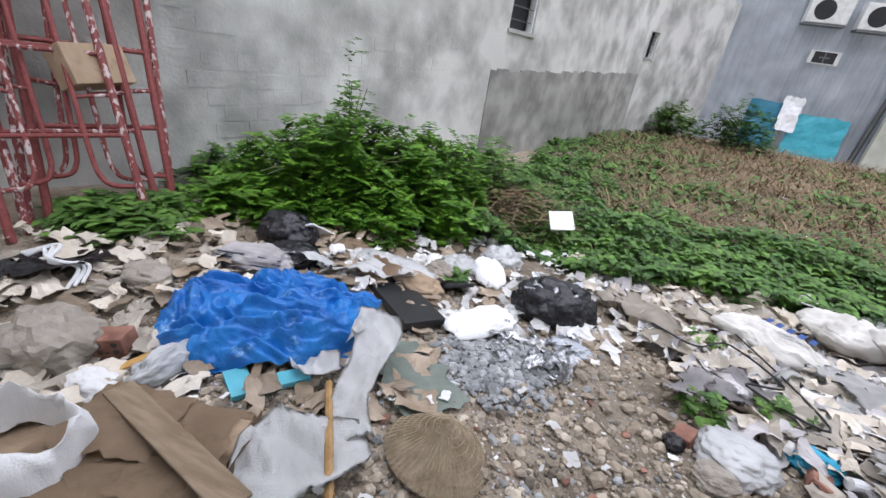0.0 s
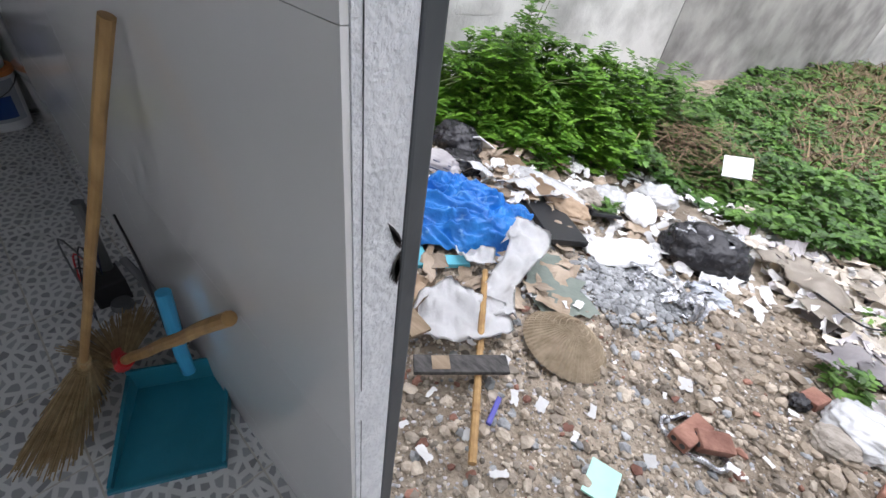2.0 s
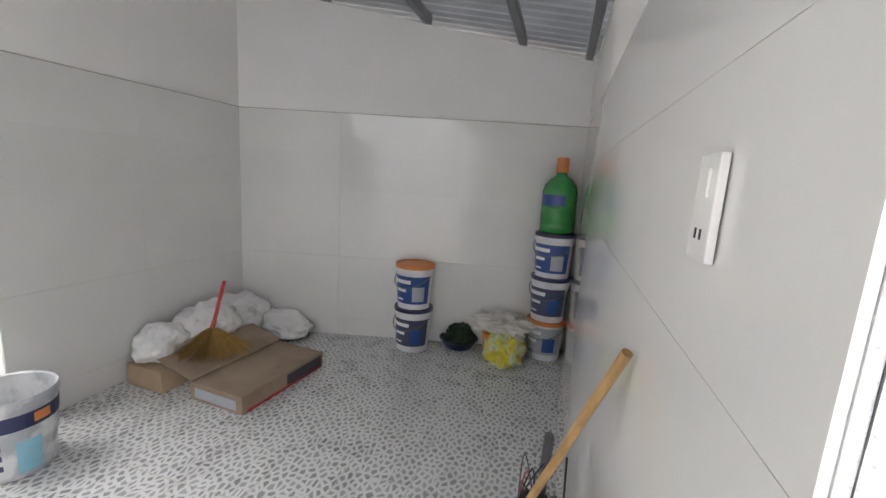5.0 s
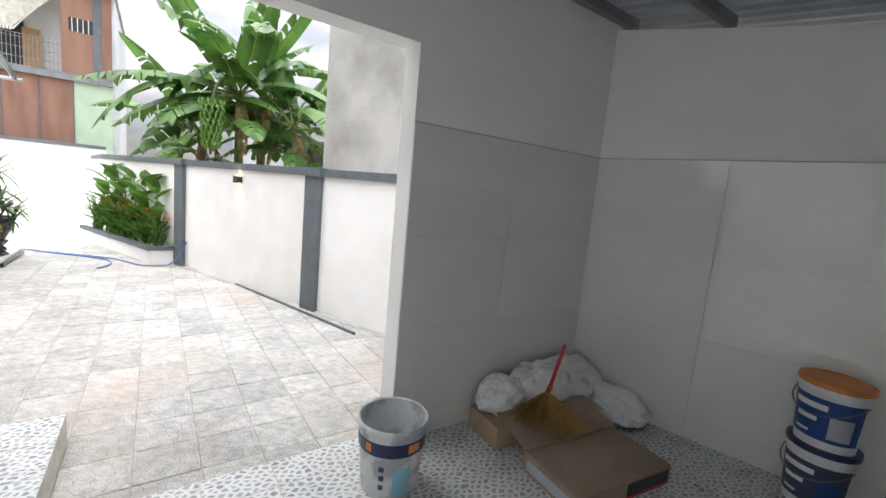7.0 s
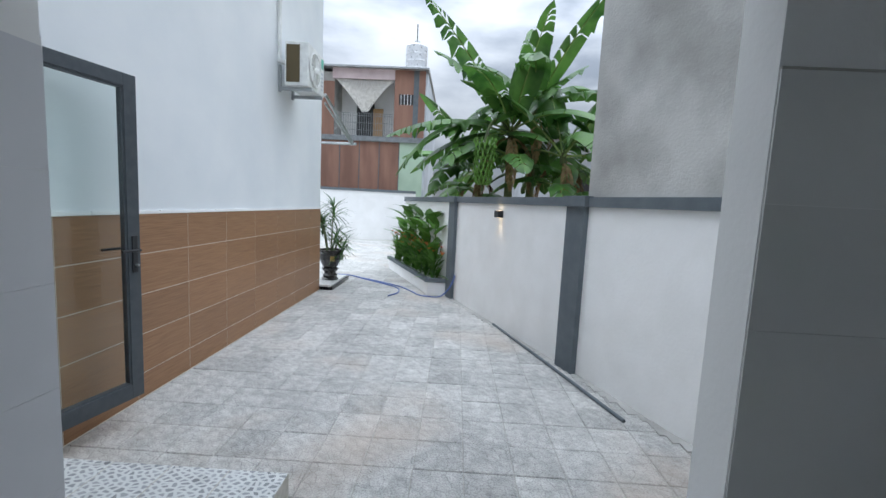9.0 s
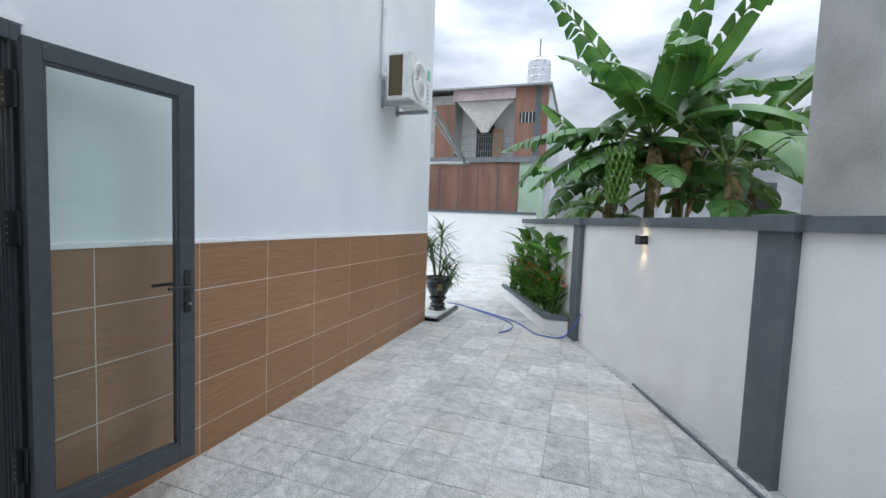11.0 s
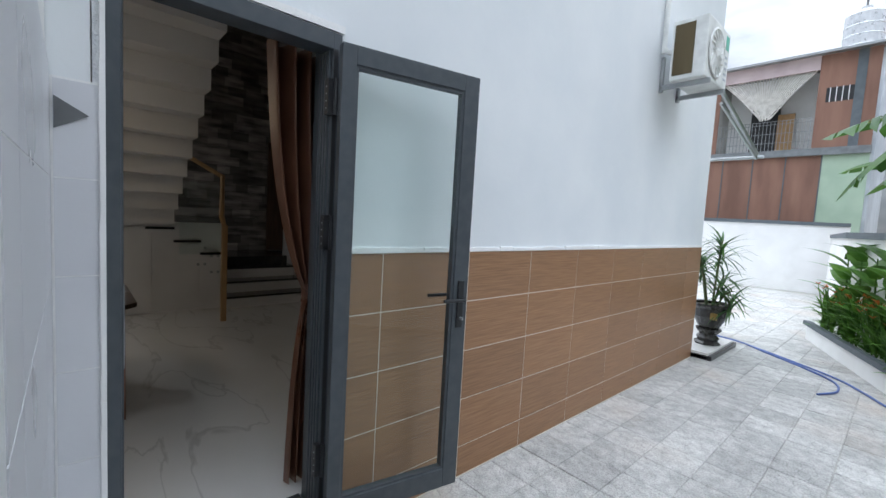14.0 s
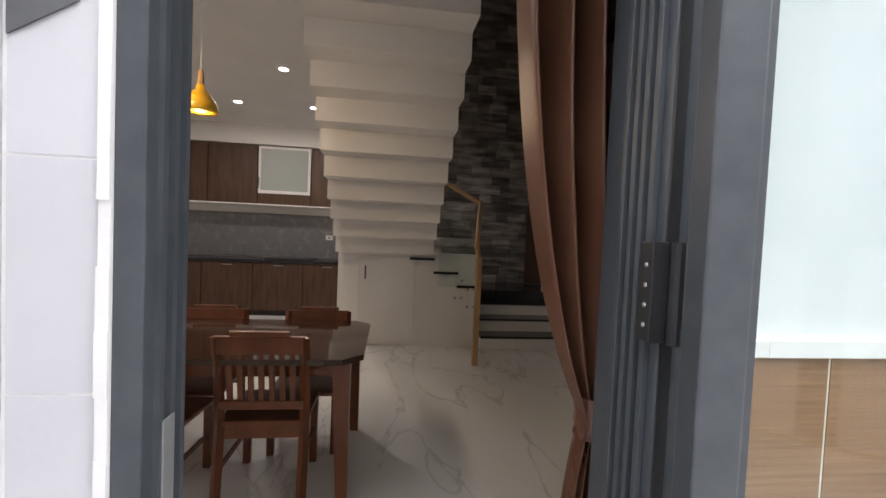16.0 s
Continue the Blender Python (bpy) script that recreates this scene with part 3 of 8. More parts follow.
TEAL = plain("teal_plastic", (0.015, 0.17, 0.24), 0.35)
BLUE_HANDLE = plain("sky_blue_plastic", (0.05, 0.36, 0.62), 0.35)
# black plastic; also paints the shade inside openings, wells and windows
BLACK = plain("black_plastic_and_shade", (0.014, 0.015, 0.017), 0.4)
IRON = plain("dull_iron", (0.16, 0.165, 0.17), 0.5, 0.7)
SWITCH = plain("switch_white", (0.72, 0.72, 0.70), 0.35)
AC_WHITE = plain("outdoor_unit_casing", (0.66, 0.67, 0.65), 0.45)
COIL = mat("coil_fins", (0.075, 0.055, 0.025), (0.13, 0.10, 0.05), 3, 0.5, metal=0.4, bump=0.5, bscale=200, stretch=(1, 1, 0.05))
SIGN_GREEN = plain("green_sticker", (0.10, 0.42, 0.30), 0.4)
POT = mat("dark_glazed_pot", (0.018, 0.017, 0.018), (0.04, 0.036, 0.032), 12, 0.25, bump=0.1)
GOLD = plain("gold_relief", (0.28, 0.19, 0.06), 0.4, 0.5)
LEAF = mat("leaf_green", (0.022, 0.075, 0.015), (0.075, 0.17, 0.03), 7, 0.5, bump=0.1, island=0.35)
LEAF_BRIGHT = mat("fresh_leaf_green", (0.05, 0.14, 0.018), (0.13, 0.27, 0.04), 7, 0.5, bump=0.1, island=0.4)
BANANA_LEAF = mat("banana_leaf", (0.035, 0.105, 0.020), (0.11, 0.24, 0.045), 2.2, 0.38, bump=0.25, bscale=60, stretch=(1, 1, 1), island=0.3)
BANANA_STEM = mat("banana_stem", (0.05, 0.075, 0.022), (0.13, 0.15, 0.055), 6, 0.6, bump=0.3, stretch=(4, 4, 0.5))
BANANA_RIB = mat("banana_midrib", (0.17, 0.25, 0.06), (0.28, 0.38, 0.11), 6, 0.45)
BANANA = plain("green_banana", (0.12, 0.25, 0.04), 0.45)
DRY_LEAF = mat("dry_leaf", (0.20, 0.13, 0.06), (0.34, 0.24, 0.12), 8, 0.9, bump=0.3, island=0.3)
PETAL = plain("orange_bract", (0.55, 0.14, 0.02), 0.5)
HOSE = plain("blue_hose", (0.07, 0.12, 0.34), 0.35)
RUST_SHEET = mat("rusty_brown_sheet", (0.20, 0.105, 0.075), (0.29, 0.16, 0.115), 1.2, 0.75, bump=0.2, bscale=12, rand=0.12, stretch=(2, 2, 0.4))
MINT_SHEET = mat("mint_green_sheet", (0.36, 0.48, 0.36), (0.46, 0.58, 0.45), 1.2, 0.7, bump=0.1)
PINK_SHEET = mat("faded_pink_sheet", (0.50, 0.40, 0.41), (0.6, 0.5, 0.5), 2, 0.7, bump=0.1)
TANK = plain("stainless_tank", (0.62, 0.63, 0.64), 0.3, 0.7)
WOOD = mat("red_brown_wood", (0.115, 0.032, 0.012), (0.19, 0.06, 0.024), 5, 0.32, bump=0.05, stretch=(1.5, 1.5, 0.5), rvar=0.06)
WALNUT = mat("walnut_laminate", (0.055, 0.027, 0.014), (0.10, 0.05, 0.028), 4, 0.4, bump=0.05, stretch=(5, 5, 0.6))
OAK = mat("light_oak_rail", (0.36, 0.21, 0.09), (0.46, 0.29, 0.14), 5, 0.4, bump=0.05, stretch=(3, 3, 0.6))
GRANITE = mat("black_granite", (0.012, 0.012, 0.014), (0.03, 0.03, 0.033), 30, 0.15, bump=0.0)
STONE_TILE = mat("dark_slate_tile", (0.06, 0.053, 0.05), (0.40, 0.36, 0.33), 2.4, 0.5, bump=0.35, bscale=30, rand=0.6, stretch=(1, 1, 5), lo=0.3, hi=0.72)
CURTAIN = mat("brown_satin_curtain", (0.10, 0.042, 0.024), (0.145, 0.066, 0.039), 3, 0.3, bump=0.1, bscale=200)
SPLASH = plain("grey_splashback", (0.15, 0.15, 0.16), 0.25)
FROST = mat("frosted_cabinet_glass", (0.36, 0.39, 0.37), (0.40, 0.43, 0.41), 1.0, 0.15, bump=0.0)
PENDANT = plain("yellow_enamel", (0.62, 0.36, 0.02), 0.35)
PENDANT_GREEN = plain("grey_green_enamel", (0.16, 0.20, 0.18), 0.35)
GLOW_WARM = mat("lamp_glow", (0.9, 0.75, 0.5), None, 5, 0.5, bump=0, emit=(1.0, 0.72, 0.40), estr=6)
GLOW_WHITE = mat("downlight_glow", (0.9, 0.9, 0.9), None, 5, 0.5, bump=0, emit=(1.0, 0.96, 0.9), estr=9)


def vein_floor():
    n, l = HOUSE_FLOOR.node_tree.nodes, HOUSE_FLOOR.node_tree.links
    b = n["Principled BSDF"]
    old = b.inputs["Base Color"].links[0].from_socket
    geo = n.new("ShaderNodeNewGeometry")
    mp = n.new("ShaderNodeMapping")
    mp.inputs["Rotation"].default_value, mp.inputs["Scale"].default_value = (0, 0, 0.5), (0.5, 1.5, 1)
    l.new(geo.outputs["Position"], mp.inputs[0])
    nz = n.new("ShaderNodeTexNoise")
    nz.inputs["Scale"].default_value, nz.inputs["Detail"].default_value, nz.inputs["Distortion"].default_value = 1.3, 5, 0.6
    l.new(mp.outputs[0], nz.inputs["Vector"])
    rp = n.new("ShaderNodeValToRGB")
    e = rp.color_ramp.elements
    e[0].position, e[0].color, e[1].position, e[1].color = 0.485, (0, 0, 0, 1), 0.515, (0, 0, 0, 1)
    k = e.new(0.5)
    k.color = (0.4, 0.4, 0.4, 1)
    l.new(nz.outputs[0], rp.inputs[0])
    mx = n.new("ShaderNodeMix")
    mx.data_type = "RGBA"
    l.new(rp.outputs[0], mx.inputs[0]), l.new(old, mx.inputs[6])
    mx.inputs[7].default_value = (0.33, 0.32, 0.31, 1)
    l.new(mx.outputs[2], b.inputs["Base Color"])


vein_floor()


# ---- shapes shared by several things ----
def blob(bm, c, r, squash=(1, 1, 1), rough=0.35, sub=3, seed=0.0, freq=3.0, flat=True):
    """A crumpled lump whose foot lies flat."""
    res = bmesh.ops.create_icosphere(bm, subdivisions=sub, radius=1.0)
    for v in res["verts"]:
        p = v.co.copy()
        k = 1 + rough * (noise.noise(p * freq + Vector((seed, seed * 1.7, 0))) + 0.5 * noise.noise(p * freq * 2.6 + Vector((0, seed, 5))))
        k += rough * 0.35 * abs(noise.noise(p * freq * 5 + Vector((seed, 0, 9))))
        q = Vector((p.x * squash[0], p.y * squash[1], p.z * squash[2])) * r * k
        if flat and q.z < -r * squash[2] * 0.62:
            q.z = -r * squash[2] * 0.62
        v.co = q + Vector(c)
    return bm


def leaf(bm, base, direction, up, length, width, droop=0.3, seg=4, fold=0.15, tip=1.0):
    """A pointed, arched leaf blade with a keel."""
    d = Vector(direction).normalized()
    s = d.cross(Vector(up))
    s = s.normalized() if s.length > 1e-4 else Vector((1, 0, 0))
    u = s.cross(d)
    prev = None
    for i in range(seg + 1):
        t = i / seg
        w = width * math.sin(math.pi * min(1, 0.10 + 0.90 * t) ** 0.8) * 0.5 if i < seg else 0.0
        c = Vector(base) + d * length * t + u * (-droop * length * t * t)
        k = u * fold * w
        row = (bm.verts.new(c + s * w + k), bm.verts.new(c), bm.verts.new(c - s * w + k)) if i < seg else (bm.verts.new(c),)
        if prev:
            if len(row) == 3:
                bm.faces.new((prev[0], prev[1], row[1], row[0])), bm.faces.new((prev[1], prev[2], row[2], row[1]))
            else:
                bm.faces.new((prev[0], prev[1], row[0])), bm.faces.new((prev[1], prev[2], row[0]))
        prev = row


def sheet(bm, m, w, h, n=8, amp=0.04, freq=4.0, seed=0.0, ragged=0.0, floor=None):
    """A limp, creased sheet."""
    grid = []
    for i in range(n + 1):
        row = []
        for j in range(n + 1):
            x, y = (i / n - 0.5) * w, (j / n - 0.5) * h
            if ragged:
                x += ragged * noise.noise((j * 0.9, seed, i * 0.1)) * (1 if i in (0, n) else 0.2)
                y += ragged * noise.noise((i * 0.9, seed + 4, j * 0.1)) * (1 if j in (0, n) else 0.2)
            z = amp * (noise.noise((x * freq + seed, y * freq, seed)) + 0.5 * abs(noise.noise((x * freq * 2.7, y * freq * 2.7 + seed, 3))))
            p = m @ Vector((x, y, z))
            if floor is not None:
                p.z = max(p.z, floor(p.x, p.y) + 0.004)
            row.append(bm.verts.new(p))
        grid.append(row)
    for i in range(n):
        for j in range(n):
            bm.faces.new((grid[i][j], grid[i + 1][j], grid[i + 1][j + 1], grid[i][j + 1]))
    return bm


def arc_panel(bm, r, a0, a1, z0, z1, n=10, r1=None):
    """A curved label wrapped on a round wall."""
    r1 = r if r1 is None else r1
    lo = [bm.verts.new((r * math.cos(a0 + (a1 - a0) * i / n), r * math.sin(a0 + (a1 - a0) * i / n), z0)) for i in range(n + 1)]
    hi = [bm.verts.new((r1 * math.cos(a0 + (a1 - a0) * i / n), r1 * math.sin(a0 + (a1 - a0) * i / n), z1)) for i in range(n + 1)]
    for i in range(n):
        bm.faces.new((lo[i], lo[i + 1], hi[i + 1], hi[i]))
    return bm


# ---- store ----
def paint_bucket(x, y, z, label, r0=0.118, r1=0.138, h=0.335, lid=NAVY, band=LABEL_DARK, front=math.pi, group="stacked paint buckets"):
    b = thing("paint_bucket", label, "bucket", pose(x, y, z), group)
    rr = lambda t: r0 + (r1 - r0) * t / h
    part("body", lathe(bmesh.new(), [(r0 - 0.006, 0), (r0, 0.006), (rr(0.27), 0.27), (rr(0.275) + 0.006, 0.275), (rr(0.29) + 0.006, 0.29), (rr(h - 0.02), h - 0.02)], 28), BUCKET_WHITE, b, smooth=False)
    part("lid", lathe(bmesh.new(), [(r1 - 0.004, h - 0.03), (r1 + 0.007, h - 0.028), (r1 + 0.007, h - 0.004), (r1 - 0.012, h), (r1 - 0.02, h - 0.008)], 28), lid, b, "snap-on plastic lid")
    lb = part("label", arc_panel(bmesh.new(), rr(0.05) + 0.002, front - 1.5, front + 1.5, 0.05, 0.255, 16, rr(0.255) + 0.002), band, b, "printed paper label")
    for a0, a1, z0, z1 in ((-0.75, 0.35, 0.200, 0.228), (-0.6, 0.1, 0.138, 0.160), (-0.6, -0.1, 0.075, 0.088)):
        part("lettering_bar", arc_panel(bmesh.new(), rr(z0) + 0.0045, front + a0, front + a1, z0, z1, 6, rr(z1) + 0.0045), INK, lb, "white lettering bar")
    part("patch", arc_panel(bmesh.new(), rr(0.07) + 0.0045, front + 0.45, front + 1.15, 0.07, 0.18, 6, rr(0.18) + 0.0045), LABEL_BLUE if band is not LABEL_BLUE else LABEL_GREY, lb, "blue picture panel")
    w = [(math.cos(a) * (r1 + 0.012), math.sin(a) * (r1 + 0.012), 0.26 - 0.09 * math.sin((a - 1.2) / 2.0 * math.pi / 1.57)) for a in (1.2 + 3.14 * i / 10 for i in range(11))]
    part("handle", tube(bmesh.new(), w, 0.003, 5), IRON, b, "thin wire handle")
    return b


paint_bucket(4.65, -3.33, F, "white paint bucket with slate label on the tiled floor", front=2.9)
paint_bucket(4.645, -3.33, F + 0.325, "white paint bucket with blue label and orange lid", lid=ORANGE, band=LABEL_BLUE, front=2.9)
paint_bucket(4.91, -4.30, F, "cement-smeared grey pail with orange lid under the stack", lid=ORANGE, band=LABEL_GREY, h=0.30, front=2.6)
paint_bucket(4.91, -4.30, F + 0.295, "paint bucket with slate label and navy lid in the corner stack", front=2.6)
paint_bucket(4.91, -4.30, F + 0.615, "paint bucket with blue label and navy lid in the corner stack", band=LABEL_BLUE, front=2.6)
bt = thing("water_bottle", "green plastic water bottle with orange cap atop paint buckets", "bottle", pose(4.91, -4.30, F + 0.945))
part("body", lathe(bmesh.new(), [(0.09, 0), (0.12, 0.015), (0.122, 0.06), (0.116, 0.07), (0.122, 0.08), (0.122, 0.17), (0.116, 0.18), (0.122, 0.19), (0.122, 0.29), (0.11, 0.34), (0.075, 0.385), (0.04, 0.41), (0.036, 0.45)], 28), GREEN_PET, bt, smooth=True)
part("cap", lathe(bmesh.new(), [(0.042, 0.43), (0.044, 0.435), (0.042, 0.53), (0.036, 0.535)], 20), ORANGE, bt, "orange cap")
part("label", arc_panel(bmesh.new(), 0.1245, 2.0, 3.5, 0.2, 0.275, 10), LABEL_BLUE, bt, "pale blue label")

# open pail near the yard opening
pl = thing("paint_pail", "open dirty white paint pail with navy band", "bucket", pose(2.83, -2.22, F))
part("body", lathe(bmesh.new(), [(0.128, 0), (0.134, 0.008), (0.158, 0.31), (0.166, 0.315), (0.166, 0.335), (0.160, 0.345), (0.152, 0.34), (0.148, 0.30), (0.132, 0.10), (0.05, 0.095)], 32), mat("paint_smeared_white", (0.38, 0.40, 0.42), (0.66, 0.67, 0.67), 9, 0.6, bump=0.3, lo=0.42, hi=0.56), pl)
part("band", arc_panel(bmesh.new(), 0.154, 0, 2 * math.pi, 0.22, 0.285, 32, 0.158), NAVY, pl, "navy printed band")
lb = part("label", arc_panel(bmesh.new(), 0.1405, 4.30, 4.85, 0.03, 0.17, 8, 0.151), plain("pale_blue_print", (0.22, 0.46, 0.56), 0.4), pl, "pale blue label panel")
for k in range(3):
    part("lettering_bar", arc_panel(bmesh.new(), 0.1405 + 0.0035 * k, 3.86, 4.02, 0.06 + 0.045 * k, 0.085 + 0.045 * k, 4, 0.143 + 0.0035 * k), LABEL_DARK, lb, "dark printed mark")
part("patch", arc_panel(bmesh.new(), 0.1555, 4.7, 5.1, 0.235, 0.275, 5, 0.158), ORANGE, pl, "orange mark")
part("patch", arc_panel(bmesh.new(), 0.1555, 3.4, 3.6, 0.235, 0.275, 5, 0.158), ORANGE, pl, "orange mark")

# cartons, bags and small broom by the north wall
ct = thing("carton", "flat brown carton with one flap raised on the floor", "box", pose(3.80, -2.62, F, 0, 0, -6))
part("body", bbox(-0.33, -0.24, 0, 0.33, 0.14, 0.105, 0.004), CARD, ct)
part("flap", bbox(-0.34, 0.0, 0, 0.34, 0.27, 0.004), CARD, ct, "raised lid flap", at=pose(0, 0.12, 0.112, 14, 0, 0))
part("print", bbox(0.0, -0.2425, 0.02, 0.31, -0.2405, 0.085), CARD_DARK, ct, "dark printed panel")
part("print", bbox(-0.30, -0.2425, 0.004, 0.3, -0.2412, 0.018), RED, ct, "red printed stripe")
part("wrap", bbox(-0.334, -0.20, 0.02, -0.3315, 0.10, 0.075), LABEL_GREY, ct, "torn plastic wrap")
c2 = thing("carton", "low tan carton pushed against the tiled wall", "box", pose(3.72, -2.16, F, 0, 0, -4))
part("body", bbox(-0.25, -0.13, 0, 0.25, 0.14, 0.13, 0.004), TAN_CARD, c2)
for k, (x, y, z, r, sq, sd, mt, lab) in enumerate(((3.62, -2.10, F + 0.22, 0.15, (1, 0.8, 0.8), 1.3, SOFT_BAG, "cloudy white plastic bag lying on a carton"), (3.92, -2.14, F + 0.24, 0.19, (1.1, 0.9, 0.75), 4.1, SOFT_BAG, "crumpled white plastic sack on a carton"),
                                                     (4.22, -2.12, F + 0.18, 0.20, (1.2, 0.8, 0.9), 7.7, SOFT_BAG, "cloudy plastic bag heaped against the wall"), (4.42, -2.36, F + 0.10, 0.16, (0.9, 1.3, 0.7), 9.2, SOFT_BAG, "thin plastic bag slumped on the floor"))):
    tagged(part("plastic_bag", blob(bmesh.new(), (0, 0, 0), r, sq, 0.24, 5, sd, 1.7), mt, smooth=True, at=pose(x, y, z)), lab, "bag", "bags by the wall")


def fan_broom(name, label, neck, tip_dir, spread, length, handle_top, straw, handle_mat, n=150, hr=0.013, band=None):
    ob = thing(name, label, "broom", pose(*neck))
    rnd = random.Random(len(label))
    d = Vector(tip_dir).normalized()
    ax = (Vector(handle_top) - Vector(neck))
    side = d.cross(Vector((0.3, 0.2, 1))).normalized()
    up = side.cross(d)
    bm = bmesh.new()
    for i in range(n):
        a, b2 = rnd.uniform(-1, 1) * spread, rnd.uniform(-1, 1) * spread * 0.28
        dd = (d + side * a + up * b2).normalized()
        p0 = side * a * 0.03 + up * b2 * 0.05
        ln = length * rnd.uniform(0.82, 1.05)
        tube(bm, [p0, p0 + dd * ln * 0.5, p0 + dd * ln + side * a * 0.02], 0.0032, 3, False, 0.0015)
    part("bristles", bm, straw, ob)
    part("handle", tube(bmesh.new(), [(0, 0, 0)] + [ax * k / 6 + Vector((0, 0, 0.004 * (k % 2))) for k in range(1, 7)], hr, 10), handle_mat, ob)
    part("binding", tube(bmesh.new(), [d * 0.05, -d * 0.02, ax.normalized() * 0.05], hr * 1.5, 10), band or straw, ob, "bound neck")
    return ob


fan_broom("small_broom", "small grass broom with red handle on a carton", (3.80, -2.30, F + 0.27), (-0.45, -0.45, -0.35), 0.95, 0.25, (3.93, -2.28, F + 0.55), GRASS_BROOM, RED, 260, 0.011)
fan_broom("bamboo_broom", "straw broom with long bamboo handle leaning on the wall", (2.81, -4.20, F + 0.19), (0.06, 0.36, -0.75), 1.0, 0.21, (2.46, -4.43, 1.22), STRAW, BAMBOO, 420, 0.0095)
fan_broom("hand_brush", "worn straw brush with short bamboo handle and red binding", (2.80, -4.27, F + 0.16), (0.75, -0.05, -0.25), 0.5, 0.24, (2.31, -4.425, F + 0.66), STRAW, BAMBOO, 260, 0.013, RED)

dp = thing("dustpan", "teal plastic dustpan with upright blue handle on the floor", "dustpan", pose(2.64, -4.31, F, 0, 0, -28))
part("pan_floor", bbox(-0.15, -0.13, 0.0, 0.15, 0.13, 0.006), TEAL, dp)
part("lip", bbox(-0.15, -0.13, 0.006, -0.141, 0.13, 0.014, 0.002), TEAL, dp)
part("back", bbox(0.141, -0.13, 0.006, 0.15, 0.13, 0.09, 0.003), TEAL, dp)
for y0 in (-0.13, 0.121):
    side = bbox(-0.141, y0, 0.006, 0.141, y0 + 0.009, 0.075)
    for v in side.verts:
        if v.co.z > 0.05 and v.co.x < 0:
            v.co.z = 0.022
    part("side", side, TEAL, dp)
part("handle", tube(bmesh.new(), bend([(0.14, -0.02, 0.05), (0.15, -0.02, 0.18), (0.16, -0.03, 0.36)], 4), 0.019, 12), BLUE_HANDLE, dp, "hollow sky-blue handle")

pm = thing("pump_motor", "old small motor with loose wires and grey rod", "motor", pose(3.27, -4.33, F))
part("body", bbox(-0.06, -0.05, 0, 0.05, 0.05, 0.09, 0.006), BLACK, pm)
part("rod", tube(bmesh.new(), [(0.03, -0.02, 0.0), (0.03, -0.03, 0.36)], 0.018, 10), IRON, pm)
part("base", lathe(bmesh.new(), [(0.03, 0), (0.035, 0.01), (0.03, 0.03)], 14, -0.09, -0.01), IRON, pm)
for k in range(5):
    rr = random.Random(k)
    part("wire", tube(bmesh.new(), bend([(0, 0, 0.09), (rr.uniform(-0.09, 0.08), rr.uniform(-0.03, 0.06), 0.17 + 0.03 * k), (rr.uniform(-0.1, 0.05), 0.06, 0.10), (rr.uniform(-0.12, 0.02), 0.07, 0.01)], 5), 0.003, 5), (RED, BLACK, IRON, BLACK, NAVY)[k], pm)
wp = thing("waste_pipe", "grey plastic pipe with a cable along the wall foot", "pipe", pose(2.85, -4.42, F))
part("pipe", tube(bmesh.new(), bend([(0, 0.0, 0.05), (0.10, -0.005, 0.12), (0.30, 0.0, 0.10), (0.40, 0.02, 0.14)], 5), 0.014, 10), IRON, wp)
part("cable", tube(bmesh.new(), bend([(-0.02, 0.012, 0.006), (0.08, 0.02, 0.03), (0.22, 0.0, 0.2), (0.42, -0.01, 0.3)], 6), 0.004, 6), BLACK, wp, "black cable")

bs = thing("wash_basin", "navy plastic basin holding a dark green cloth", "basin", pose(4.80, -3.66, F))
part("bowl", lathe(bmesh.new(), [(0.09, 0), (0.10, 0.004), (0.145, 0.07), (0.152, 0.075), (0.142, 0.072), (0.098, 0.012), (0.02, 0.01)], 26), NAVY, bs)
tagged(part("rag", blob(bmesh.new(), (0, 0, 0), 0.10, (1, 1, 0.9), 0.55, 4, 3.3, 3), BLACK_CLOTH, at=pose(4.80, -3.66, F + 0.082)), "dark green rag crumpled in a basin", "cloth")
op = thing("small_pail", "small orange plastic pail under a cloth", "bucket", pose(4.83, -3.93, F))
part("body", lathe(bmesh.new(), [(0.075, 0), (0.08, 0.005), (0.095, 0.15), (0.10, 0.155), (0.094, 0.16), (0.07, 0.02)], 22), ORANGE, op)
tagged(part("cloth", blob(bmesh.new(), (0, 0, 0), 0.15, (1.0, 1.35, 0.5), 0.55, 4, 6.1, 2.8), CLOTH, at=pose(4.80, -3.99, F + 0.24)), "dirty white cloth draped over a pail", "cloth")
tagged(part("yellow_sack", blob(bmesh.new(), (0, 0, 0), 0.135, (1, 1, 1.0), 0.4, 4, 2.2, 2.5), YELLOW_SACK, at=pose(4.67, -4.03, F + 0.083)), "crumpled yellow printed sack on the floor", "bag")

sw = thing("wall_switch", "white double switch and socket plate on the tiled wall", "switch", pose(2.235, SY + 0.008, 1.46))
part("plate", bbox(-0.028, 0, -0.05, 0.028, 0.008, 0.05, 0.002), SWITCH, sw)
part("rocker", bbox(-0.012, 0.008, 0.01, 0.012, 0.011, 0.036, 0.001), SWITCH, sw)
for dx in (-0.007, 0.007):
    part("slot", bbox(dx - 0.0015, 0.008, -0.03, dx + 0.0015, 0.0092, -0.02), BLACK, sw)
# chipped paint on the jamb
bm = bmesh.new()
